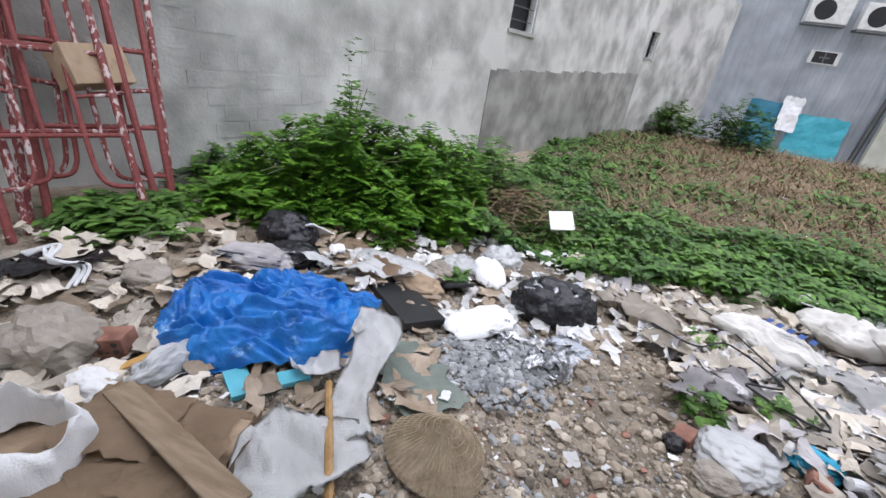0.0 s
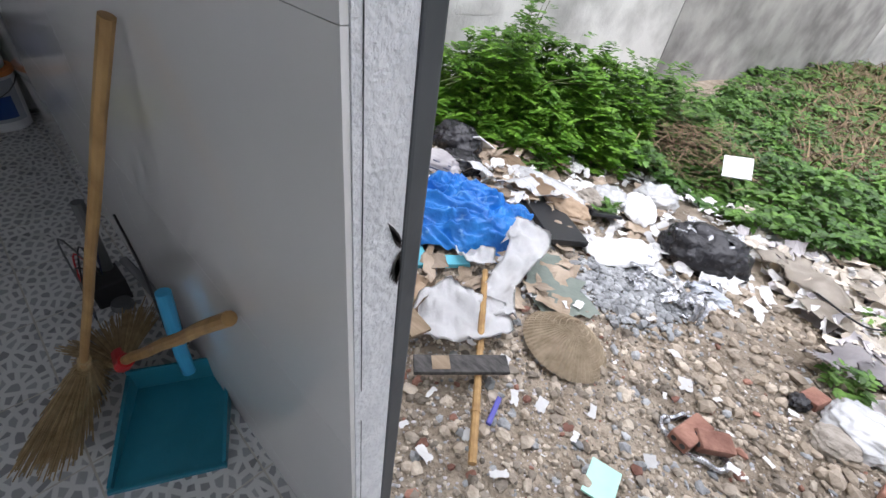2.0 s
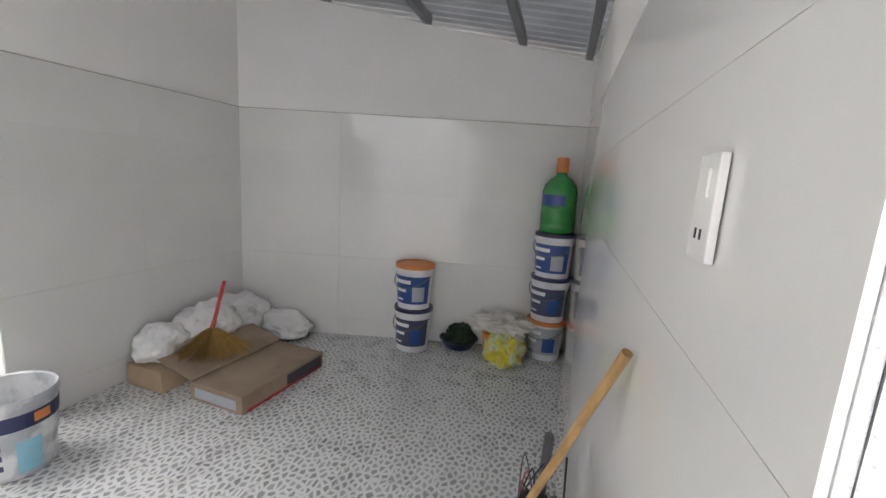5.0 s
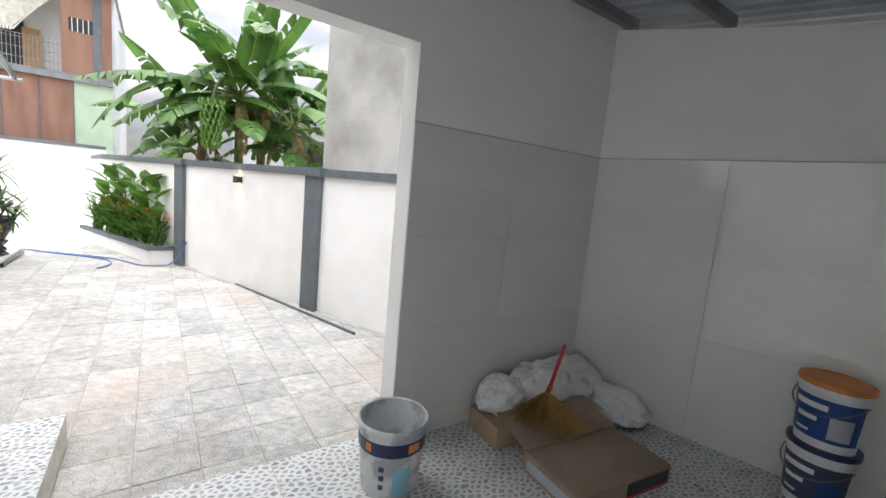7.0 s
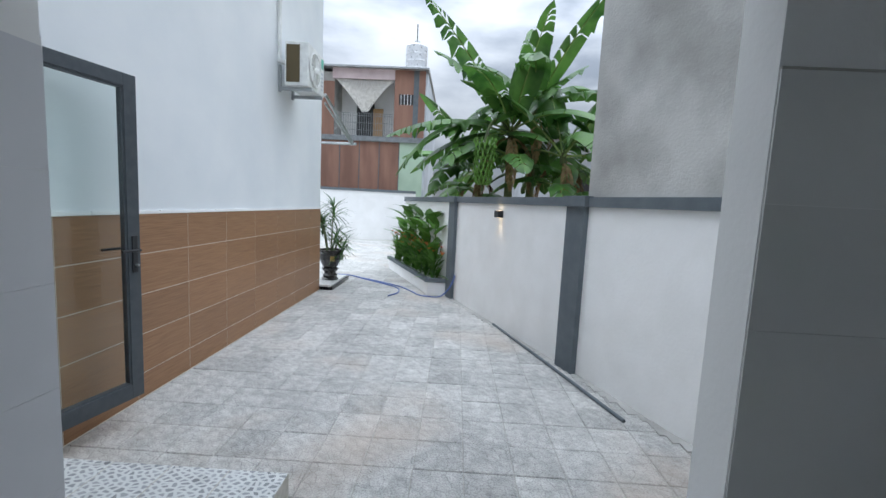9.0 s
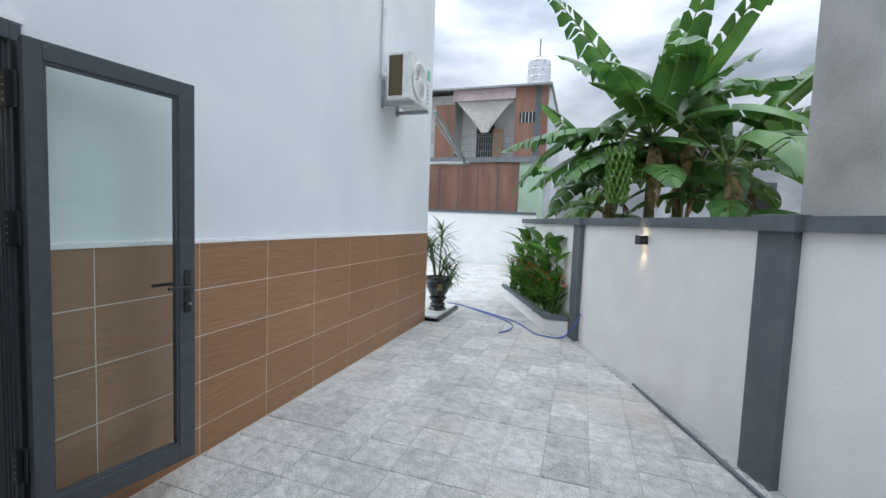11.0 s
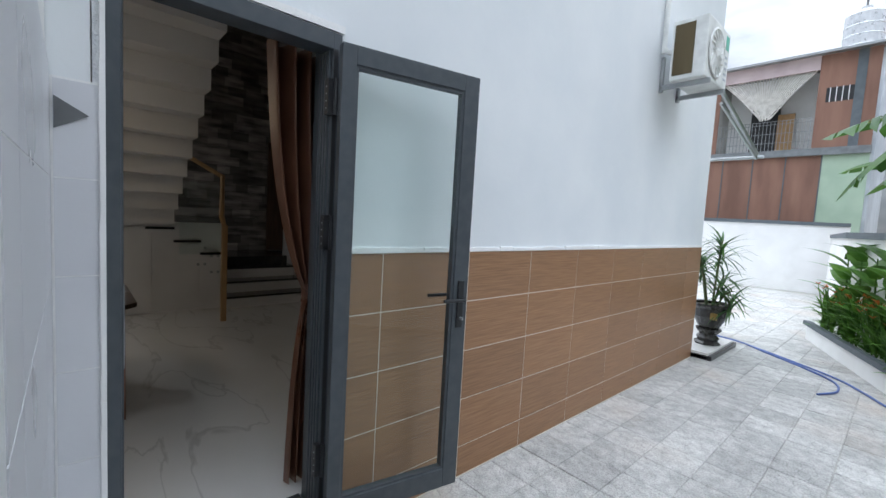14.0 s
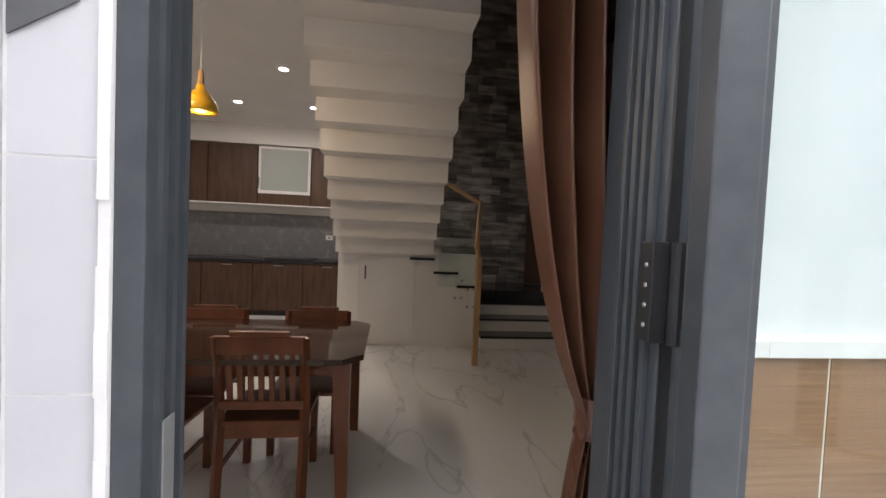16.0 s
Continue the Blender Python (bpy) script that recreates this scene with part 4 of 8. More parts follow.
for k in range(7):
    rr = random.Random(k + 40)
    leaf(bm, (2.0195, SY - 0.050, 1.105 + 0.005 * k), (0, 0.1 + 0.08 * k, -1 if k < 5 else 1), (1, 0, 0), 0.022 + 0.002 * k, 0.006, 0, 3, 0)
tagged(link("paint_smear", bm, BLACK), "black smear on the rough plaster jamb", "stain", kind="stuff")


# ---- house door ----
dr = thing("door_1", "open dark grey aluminium door frame in the white wall", "door", pose(0, 0, 0), kind="structure")
for nm, b4 in (("jamb", (-0.10, -1.655, 0.12, 0.012, -1.617, 2.33)), ("jamb", (-0.10, -0.90, 0.12, 0.012, -0.86, 2.33)), ("head", (-0.10, -1.617, 2.26, 0.012, -0.90, 2.33)), ("sill", (-0.20, -1.617, 0.12, 0.0, -0.90, 0.16))):
    part(nm, bbox(*b4, 0.003), ALU, dr)
part("reveal", bbox(-0.10, -1.686, 0.12, -0.002, -1.655, 2.33, 0.002), ROUGH_WHITE, dr, "rough white plaster reveal")
for xx in (-0.085, -0.055, -0.025):
    part("rib", bbox(xx, -1.617, 0.16, xx + 0.012, -1.609, 2.26), ALU, dr)
for xx in (-0.10, -0.072, -0.046, -0.020):
    part("rib", bbox(xx, -0.911, 0.16, xx + 0.012, -0.90, 2.26, 0.002), ALU, dr)
part("jamb", bbox(-0.20, -0.885, 0.12, -0.10, -0.8605, 2.33, 0.002), ALU, dr)
part("gasket", bbox(0.012, -0.898, 0.16, 0.016, -0.880, 2.26), BLACK, dr, "black rubber gasket")
part("strike_plate", bbox(-0.05, -1.6088, 1.0, -0.02, -1.606, 1.28, 0.001), STEEL, dr, "steel strike plate")
L = math.hypot(0.125, 0.67) + 0.012
lf = thing("door_leaf", "open glazed aluminium door leaf with black lever handle", "door", Matrix.Translation((0.0728, -0.8968, 0.17)) @ Matrix.Rotation(math.atan2(0.67, 0.125), 4, "Z"))
for b4 in ((0, -0.025, 0, 0.062, 0.025, 2.10), (L - 0.085, -0.025, 0, L, 0.025, 2.10), (0.062, -0.025, 2.02, L - 0.085, 0.025, 2.10), (0.062, -0.025, 0, L - 0.085, 0.025, 0.10)):
    part("stile" if b4[2] == 0 and b4[5] > 1 else "rail", bbox(*b4, 0.004), ALU, lf)
for b4 in ((0.062, -0.018, 0.10, 0.074, 0.018, 2.02), (L - 0.097, -0.018, 0.10, L - 0.085, 0.018, 2.02), (0.074, -0.018, 2.008, L - 0.097, 0.018, 2.02), (0.074, -0.018, 0.10, L - 0.097, 0.018, 0.112)):
    part("bead", bbox(*b4), ALU, lf)
gp = part("glass", bbox(0.074, -0.004, 0.112, L - 0.097, 0.004, 2.008), GLASS, lf, "clear glass pane")
gp.visible_shadow = False
hd = part("handle_plate", bbox(L - 0.062, -0.034, 0.85, L - 0.026, -0.025, 1.09, 0.003), BLACK, lf, "black lock plate")
part("lever", tube(bmesh.new(), bend([(L - 0.045, -0.03, 1.0), (L - 0.045, -0.075, 1.0), (L - 0.07, -0.08, 1.0), (L - 0.17, -0.08, 1.0)], 4), 0.009, 8), BLACK, hd, "black lever")
part("lever", tube(bmesh.new(), bend([(L - 0.045, 0.03, 1.0), (L - 0.045, 0.075, 1.0), (L - 0.07, 0.08, 1.0), (L - 0.17, 0.08, 1.0)], 4), 0.009, 8), BLACK, hd, "black lever")
part("key", bbox(L - 0.049, -0.06, 0.893, L - 0.039, -0.034, 0.907, 0.002), STEEL, hd, "steel key in the lock")
for zz in (0.22, 1.262, 1.84):
    h = thing("hinge", "black three-knuckle door hinge", "hinge", pose(0.02, -0.879, 0.165 + zz), "door hinges")
    part("leaf", bbox(-0.03, -0.045, -0.02, 0.002, -0.012, 0.13, 0.002), BLACK, h)
    part("leaf", bbox(0.022, -0.005, 0.0, 0.055, 0.022, 0.10, 0.002), BLACK, h)
    part("knuckle", tube(bmesh.new(), [(0.012, -0.012, -0.02), (0.012, -0.012, 0.13)], 0.011, 10), BLACK, h)
    for k in range(4):
        part("screw", lathe(bmesh.new(), [(0.004, 0), (0.003, 0.002)], 8), STEEL, h, at=pose(-0.012, -0.045, 0.005 + 0.03 * k, 90, 0, 0))
bm = bmesh.new()
rr = random.Random(5)
for k in range(40):
    y0 = -0.84 + k * 4.93 / 40
    box(bm, 0.0, y0, 1.385, 0.016 + rr.uniform(-0.003, 0.003), y0 + 4.93 / 40, 1.408 + rr.uniform(-0.004, 0.004))
structure("trim_wainscot", bm, YARD_WHITE, "uneven white plaster bead over the brown tiles", "trim")
bm = bmesh.new()
for k in range(26):
    z0 = 0.16 + k * 2.17 / 26
    box(bm, 0.0, -1.670 + rr.uniform(-0.001, 0.001), z0, 0.018 + rr.uniform(-0.002, 0.002), -1.655, z0 + 2.17 / 26)
structure("trim_door_bead", bm, YARD_WHITE, "white plaster bead beside the door frame", "trim")
structure("trim_door_head", bbox(0.0, -1.70, 2.335, 0.014, -0.85, 2.365), YARD_WHITE, "rough plaster bead over the door head", "trim")

# ---- yard ----
ac = thing("outdoor_unit", "white air conditioner outdoor unit bracketed to the wall", "air conditioner", pose(0.0, 2.33, 2.88))
part("casing", bbox(0.11, 0, 0.04, 0.40, 0.62, 0.56, 0.015), AC_WHITE, ac)
part("coil", bbox(0.135, -0.006, 0.08, 0.30, 0.004, 0.52), COIL, ac, "dusty brown coil fins")
fan = part("fan_ring", lathe(bmesh.new(), [(0.20, 0), (0.215, 0.008), (0.20, 0.016), (0.19, 0.006)], 28), AC_WHITE, ac, at=pose(0.40, 0.25, 0.29, 0, 90, 0))
# flat black disc on the casing paints the shade of the well
part("fan_well", lathe(bmesh.new(), [(0.195, 0), (0.19, 0.003)], 28), BLACK, ac, "black disc painted as shade in the fan well", at=pose(0.400, 0.25, 0.29, 0, 90, 0))
for k in range(16):
    a = 2 * math.pi * k / 16
    part("blade", tube(bmesh.new(), [(0.408, 0.25 + 0.03 * math.cos(a), 0.29 + 0.03 * math.sin(a)), (0.412, 0.25 + 0.12 * math.cos(a + 0.25), 0.29 + 0.12 * math.sin(a + 0.25)), (0.408, 0.25 + 0.195 * math.cos(a + 0.5), 0.29 + 0.195 * math.sin(a + 0.5))], 0.006, 5), AC_WHITE, ac)
part("hub", lathe(bmesh.new(), [(0.04, 0), (0.04, 0.012), (0.03, 0.016)], 16), AC_WHITE, ac, at=pose(0.402, 0.25, 0.29, 0, 90, 0))
part("sticker", bbox(0.4005, 0.50, 0.40, 0.403, 0.58, 0.52), SIGN_GREEN, ac, "green sticker")
for k in range(5):
    part("sticker_line", bbox(0.4005, 0.50, 0.12 + 0.05 * k, 0.402, 0.57, 0.14 + 0.05 * k), LABEL_GREY, ac)
for yy in (0.08, 0.50):
    part("bracket", bbox(0.0, yy, 0.0, 0.42, yy + 0.035, 0.04, 0.003), STEEL, ac)
    part("bracket", bbox(0.0, yy, -0.02, 0.03, yy + 0.035, 0.30, 0.003), STEEL, ac)
part("conduit", tube(bmesh.new(), bend([(0.12, 0.06, 0.3), (0.04, 0.05, 0.36), (0.03, 0.05, 0.6), (0.03, 0.05, 3.2)], 4), 0.022, 10), AC_WHITE, ac, "white pipe cover")

aw = thing("awning_frame", "grey steel awning arms folded out from the house", "awning", pose(0.05, 4.09, 3.0))
for dx in (0.0, -0.9):
    part("arm", tube(bmesh.new(), [(dx, 0, 0.25), (dx + 0.12, 1.35, -0.30)], 0.03, 6), STEEL, aw)
    part("arm", tube(bmesh.new(), [(dx, 0, 0.12), (dx + 0.12, 1.35, -0.36)], 0.02, 6), STEEL, aw)
part("bar", tube(bmesh.new(), [(0.2, 1.37, -0.34), (-2.5, 1.37, -0.34)], 0.025, 8), STEEL, aw)
part("cord", tube(bmesh.new(), [(0.1, 1.3, -0.34), (-0.7, 0.3, -0.5)], 0.006, 5), INK, aw, "thin pale cord")

structure("step_porch", bbox(-2.6, 4.092, -0.2, 0.20, 5.15, 0.09, 0.004), HOUSE_FLOOR, "low porch step with a pale stone top", "step")
structure("trim_porch", bbox(-2.6, 4.092, -0.2, 0.235, 5.19, 0.06, 0.004), GRANITE, "black granite edge of the porch step", "trim")


def pot_plant():
    p = thing("potted_palm", "narrow-leaved palm in a black relief pot on a stand", "plant", pose(0.03, 4.62, 0.09))
    part("stand", lathe(bmesh.new(), [(0.15, 0), (0.16, 0.02), (0.12, 0.05), (0.14, 0.09), (0.10, 0.13), (0.15, 0.19), (0.16, 0.21), (0.10, 0.22)], 8), POT, p)
    part("pot", lathe(bmesh.new(), [(0.11, 0.22), (0.13, 0.24), (0.20, 0.38), (0.21, 0.48), (0.24, 0.52), (0.24, 0.55), (0.20, 0.55), (0.18, 0.50)], 20), POT, p, "black pot with gold relief")
    part("relief", bbox(0.06, -0.213, 0.36, 0.14, -0.185, 0.45, 0.01), GOLD, p)
    part("soil", lathe(bmesh.new(), [(0.19, 0.49), (0.18, 0.515)], 16), SOIL, p)
    rnd = random.Random(3)
    for k in range(5):
        a = k * 1.3
        b0, tp = Vector((0.06 * math.cos(a), 0.06 * math.sin(a), 0.5)), Vector((0.22 * math.cos(a), 0.22 * math.sin(a), 0.75 + 0.16 * k))
        part("stem", tube(bmesh.new(), [b0, (b0 + tp) / 2 + Vector((0, 0, 0.06)), tp], 0.013, 6), BANANA_STEM, p)
        bm = bmesh.new()
        for j in range(46):
            aa, el = rnd.uniform(0, 6.28), rnd.uniform(-0.25, 1.1)
            d = Vector((math.cos(aa) * math.cos(el), math.sin(aa) * math.cos(el), math.sin(el)))
            leaf(bm, tp - Vector((0, 0, rnd.uniform(0, 0.30))), d, (0, 0, 1), rnd.uniform(0.28, 0.46), 0.03, 0.45, 4)
        part("fronds", bm, LEAF, p)


pot_plant()

# planter along the boundary wall
def along(y, off):
    return (bound_x(y) + off, y)


bm = bmesh.new()
prism(bm, [along(4.16, -0.06), along(4.16, -0.36), along(6.85, -0.36), along(6.85, -0.06)][::-1], -0.2, 0.22)
structure("planter_kerb", bm, YARD_WHITE, "white rendered planter kerb", "planter")
bm = bmesh.new()
for a, b_, c, d in ((along(4.14, -0.40), along(6.88, -0.40), along(6.88, -0.31), along(4.14, -0.31)), (along(4.14, -0.31), along(4.24, -0.31), along(4.24, -0.0), along(4.14, -0.0))):
    prism(bm, [a, b_, c, d][::-1], 0.22, 0.285)
structure("trim_planter", bm, DARK_GREY, "dark grey coping of the planter", "trim")
rnd = random.Random(11)
for k in range(15):
    y = 4.35 + k * 0.17
    x, _ = along(y, -0.19 + rnd.uniform(-0.05, 0.05))
    p = thing("heliconia", "bushy flowering plant with orange bracts in the planter", "plant", pose(x, y, 0.22), "planter flowers")
    bm, bp = bmesh.new(), bmesh.new()
    for j in range(26):
        a, el = rnd.uniform(0, 6.28), rnd.uniform(0.25, 1.35)
        h0 = rnd.uniform(0.0, 0.42)
        d = Vector((math.cos(a) * math.cos(el), math.sin(a) * math.cos(el), math.sin(el)))
        leaf(bm, (rnd.uniform(-0.05, 0.05), rnd.uniform(-0.05, 0.05), h0), d, (0, 0, 1), rnd.uniform(0.25, 0.42), 0.05, 0.3, 4)
    for j in range(5):
        a = rnd.uniform(0, 6.28)
        tp = Vector((0.14 * math.cos(a), 0.14 * math.sin(a), rnd.uniform(0.45, 0.68)))
        tube(bm, [(0, 0, 0), tp], 0.005, 4)
        for q in range(3):
            leaf(bp, tp, (math.cos(a + q), math.sin(a + q), 0.8), (0, 0, 1), 0.08, 0.025, 0.1, 2)
    part("leaves", bm, LEAF_BRIGHT, p)
    tagged(part("bracts", bp, PETAL, p, "orange bracts"), kind="stuff")
for k in range(6):
    y = 4.55 + k * 0.38
    x, _ = along(y, -0.13)
    p = thing("canna", "tall broad-leaved canna behind the planter flowers", "plant", pose(x, y, 0.22), "planter cannas")
    bm = bmesh.new()
    tube(bm, [(0, 0, 0), (0.02, 0, 0.6), (0, 0, 1.15)], 0.018, 6, True, 0.008)
    for j in range(9):
        a, h0 = j * 2.4 + k, 0.32 + 0.095 * j
        d = Vector((math.cos(a) * 0.7, math.sin(a) * 0.7, 0.75))
        leaf(bm, (0, 0, h0), d, (0, 0, 1), rnd.uniform(0.42, 0.62), 0.20, 0.45, 6)
    part("leaves", bm, LEAF_BRIGHT, p)

hs = thing("garden_hose", "blue garden hose trailing from tap over the paving", "hose", pose(0, 0, 0))
part("hose", tube(bmesh.new(), bend([(2.33, 3.86, 0.42), (2.25, 3.90, 0.2), (2.1, 3.95, 0.03), (1.88, 3.98, 0.012), (1.72, 4.06, 0.012), (1.55, 4.35, 0.012), (1.3, 4.7, 0.012), (0.8, 5.1, 0.012), (0.3, 5.45, 0.012)], 6), 0.011, 7), HOSE, hs)
part("hose", tube(bmesh.new(), bend([(-0.1, 5.6, 0.012), (0.25, 5.40, 0.034), (0.6, 5.18, 0.012), (1.0, 4.85, 0.012), (1.30, 4.52, 0.012), (1.36, 4.15, 0.012), (1.24, 3.86, 0.012)], 6), 0.011, 7), HOSE, hs)
part("tap", tube(bmesh.new(), [(2.42, 3.88, 0.45), (2.33, 3.86, 0.45), (2.33, 3.86, 0.41)], 0.014, 7), INK, hs, "white tap")
dpi = thing("drain_pipe", "loose dark plastic pipe lying along the wall foot", "pipe", pose(0, 0, 0))
part("pipe", tube(bmesh.new(), [(2.86, 2.52, 0.016), (3.24, 1.35, 0.018), (3.63, 0.11, 0.016)], 0.015, 8), DARK_GREY, dpi)

wl_ = thing("wall_lamp", "small black up-and-down wall lamp, lit warm", "lamp", Matrix.Translation((bound_x(2.55) - 0.002, 2.55, 1.47)) @ Matrix.Rotation(radians(22.2), 4, "Z"))
part("body", bbox(-0.075, -0.055, -0.045, 0, 0.055, 0.045, 0.004), BLACK, wl_)
for zz in (-0.0462, 0.0452):
    part("lens", bbox(-0.055, -0.035, zz, -0.015, 0.035, zz + 0.001), GLOW_WARM, wl_, "glowing warm lens")
for sgn in (1, -1):
    sp = new("wall_lamp_beam", bpy.data.lights.new("wall_lamp_beam", "SPOT"))
    sp.data.energy, sp.data.color, sp.data.spot_size, sp.data.shadow_soft_size = 1.6, (1, 0.72, 0.4), radians(70), 0.01
    c = Vector((bound_x(2.55) - 0.05, 2.53, 1.47 + 0.06 * sgn))
    sp.matrix_world = look(c, c + Vector((0.02, 0.01, sgn)))


# ---- banana plants behind the wall ----
def banana_leaf(bm, base, d, length, width, droop, rnd, tear=0.30, rib=None):
    """A long blade on a thick midrib, torn into strips along its edges."""
    d = Vector(d).normalized()
    s = d.cross(Vector((0, 0, 1))).normalized()
    n = 26
    mid = []
    p, dirn = Vector(base), d.copy()
    for i in range(n + 1):
        mid.append(p.copy())
        dirn = (dirn + Vector((0, 0, -droop / n))).normalized()
        p = p + dirn * length / n
    tube(rib if rib is not None else bm, mid[::2], 0.024, 6, True, 0.005)
    for sgn in (1, -1):
        gap = 0.0
        prev = None
        for i in range(4, n + 1):
            t = (i - 4) / (n - 4)
            w = width * 0.5 * math.sin(math.pi * min(1, 0.06 + 0.94 * t) ** 0.75) ** 0.6
            tangent = (mid[min(i + 1, n)] - mid[i - 1]).normalized()
            up = s.cross(tangent)
            fall = -0.25 - (0.5 if rnd.random() < tear * 0.5 else 0.0)
            inner = mid[i] + up * 0.012
            m2 = mid[i] + s * sgn * w * 0.5 + up * 0.10 * w + tangent * 0.05
            o = mid[i] + s * sgn * w + Vector((0, 0, fall * w)) + tangent * 0.10
            row = [bm.verts.new(inner), bm.verts.new(m2), bm.verts.new(o)]
            if prev and not (rnd.random() < tear):
                bm.faces.new((prev[0], prev[1], row[1], row[0])), bm.faces.new((prev[1], prev[2], row[2], row[1]))
            elif prev:
                q = [prev[0].co.copy(), prev[1].co.lerp(row[1].co, 0.8), prev[2].co.lerp(row[2].co, 0.7)]
                z = [bm.verts.new(v) for v in q]
                bm.faces.new((prev[0], prev[1], z[1])), bm.faces.new((prev[1], prev[2], z[2], z[1]))
            prev = row


def banana_plant(x, y, height, leaves, seed, bunch=False):
    rnd = random.Random(seed)
    p = thing("banana_plant", "banana plant with torn broad leaves" + (" and a hanging green bunch" if bunch else " behind the yard wall"), "tree", pose(x, y, -0.5), "banana clump")
    part("trunk", tube(bmesh.new(), bend([(0, 0, 0), (0.05, 0.03, height * 0.5), (0.02, -0.05, height)], 4), 0.13, 10, True, 0.06), BANANA_STEM, p)
    for k in range(leaves):
        a = k * 2.4 + seed * 0.9
        el = 0.35 + 0.95 * (k / leaves)
        bm, rb = bmesh.new(), bmesh.new()
        banana_leaf(bm, (0.02, -0.05, height - 0.1), (math.cos(a) * math.cos(el), math.sin(a) * math.cos(el), math.sin(el)), rnd.uniform(2.1, 2.9), rnd.uniform(0.54, 0.70), rnd.uniform(0.9, 1.9) * (1.25 - k / leaves), rnd, 0.2, rb)
        lf_ = part("leaf", bm, BANANA_LEAF, p, smooth=True)
        part("midrib", rb, BANANA_RIB, lf_, "pale green midrib")
    if bunch:
        # long low torn leaves that reach out over the wall
        for dx, dy, dz, ln, dr in ((-0.95, -0.25, 0.30, 2.5, 0.75), (-0.9, 0.1, 0.05, 2.2, 0.9), (-0.8, -0.5, -0.10, 1.9, 0.7), (-0.55, -0.3, 1.0, 2.9, 0.55)):
            bm, rb = bmesh.new(), bmesh.new()
            banana_leaf(bm, (0.0, -0.05, height - 0.15), (dx, dy, dz), ln, 0.72, dr, rnd, 0.5, rb)
            lf_ = part("leaf", bm, BANANA_LEAF, p, smooth=True)
            part("midrib", rb, BANANA_RIB, lf_, "pale green midrib")
    for k in range(5):
        a = k * 1.26 + seed
        bm, rb = bmesh.new(), bmesh.new()
        banana_leaf(bm, (0.02, -0.05, height - 0.5 - 0.12 * k), (math.cos(a) * 0.75, math.sin(a) * 0.75, 0.55), rnd.uniform(1.3, 1.9), rnd.uniform(0.45, 0.6), 1.5, rnd, 0.2, rb)
        lf_ = part("leaf", bm, BANANA_LEAF, p, smooth=True)
        part("midrib", rb, BANANA_RIB, lf_, "pale green midrib")
    for k in range(3):
        a = k * 2.1 + 0.5
        bm = bmesh.new()
        banana_leaf(bm, (0.02, -0.05, height - 0.25), (math.cos(a) * 0.5, math.sin(a) * 0.5, 0.2), 1.3, 0.25, 4.5, rnd, 0.7)
        part("dry_leaf", bm, DRY_LEAF, p, "withered hanging leaf")
    if bunch:
        bm = bmesh.new()
        st = bend([(0, -0.05, height - 0.1), (-0.30, -0.45, height + 0.05), (-0.52, -0.78, height - 0.35), (-0.54, -0.80, height - 1.35)], 6)
        tube(bm, st, 0.025, 6)
        part("bunch_stalk", bm, BANANA_STEM, p)
        for tier in range(7):
            bm = bmesh.new()
            cz = height - 0.48 - tier * 0.12
            for j in range(13):
                a = j * 2 * math.pi / 13 + tier * 0.3
                r = 0.16 - 0.008 * tier
                c = Vector((-0.53, -0.79, cz))
                o = Vector((math.cos(a), math.sin(a), 0))
                tube(bm, bend([c + o * 0.04, c + o * r + Vector((0, 0, -0.02)), c + o * (r + 0.05) + Vector((0, 0, 0.05)), c + o * (r + 0.045) + Vector((0, 0, 0.10))], 2), 0.030, 6, True, 0.015)
            part("banana_hand", bm, BANANA, p, "tier of green bananas")
    return p


banana_plant(3.30, 5.9, 3.7, 8, 1, True)
banana_plant(3.85, 6.5, 4.3, 8, 4)
banana_plant(4.35, 5.7, 3.2, 7, 7)
banana_plant(2.75, 7.2, 2.9, 8, 9)
banana_plant(4.7, 7.2, 3.6, 8, 12)

# ---- far house ----
fh = thing("far_house", "two-storey house clad in rusty brown sheet with a loggia", "house", pose(0, 15.5, 0))
part("wall", bbox(-9, 0.05, -0.5, 0.70, 7, 4.2), OLD_CONCRETE, fh)
part("wall", bbox(-0.62, 0.05, 4.2, 0.70, 7, 7.2), OLD_CONCRETE, fh)
part("wall", bbox(-9, 0.05, 4.2, -3.22, 7, 7.0), OLD_CONCRETE, fh)
part("wall", bbox(-3.22, 1.2, 4.2, -0.62, 7, 7.0), YARD_WHITE, fh, "white wall inside the loggia")
for k in range(10):
    x0 = -9 + k * 0.868
    part("sheet_panel", bbox(x0, 0.0, 1.0, x0 + 0.84, 0.05, 4.12), RUST_SHEET, fh)
    part("batten", bbox(x0 + 0.84, -0.02, 1.0, x0 + 0.868, 0.05, 4.12), DARK_GREY, fh)
part("sheet_panel", bbox(-0.318, 0.0, 1.0, 0.70, 0.05, 4.12), MINT_SHEET, fh, "mint green sheet")
part("beam", bbox(-9, -0.10, 4.12, 0.72, 0.1, 4.34), TUBE, fh, "grey steel beam")
for b4 in ((-0.62, 0, 4.34, -0.42, 0.05, 7.15), (-0.42, 0, 4.34, 0.20, 0.05, 5.72), (-0.42, 0, 6.15, 0.20, 0.05, 7.15), (0.42, 0, 4.34, 0.70, 0.05, 7.15), (-4.1, 0, 4.34, -3.22, 0.05, 6.6)):
    part("sheet_panel", bbox(*b4), RUST_SHEET, fh)
part("pillar", bbox(0.20, -0.02, 4.34, 0.42, 0.05, 7.15), DARK_GREY, fh)
# solid black slab paints the unlit room behind the bars
wn_ = part("window", bbox(-0.42, 0.0, 5.72, 0.20, 0.03, 6.15), BLACK, fh, "barred window with its unlit inside painted black")
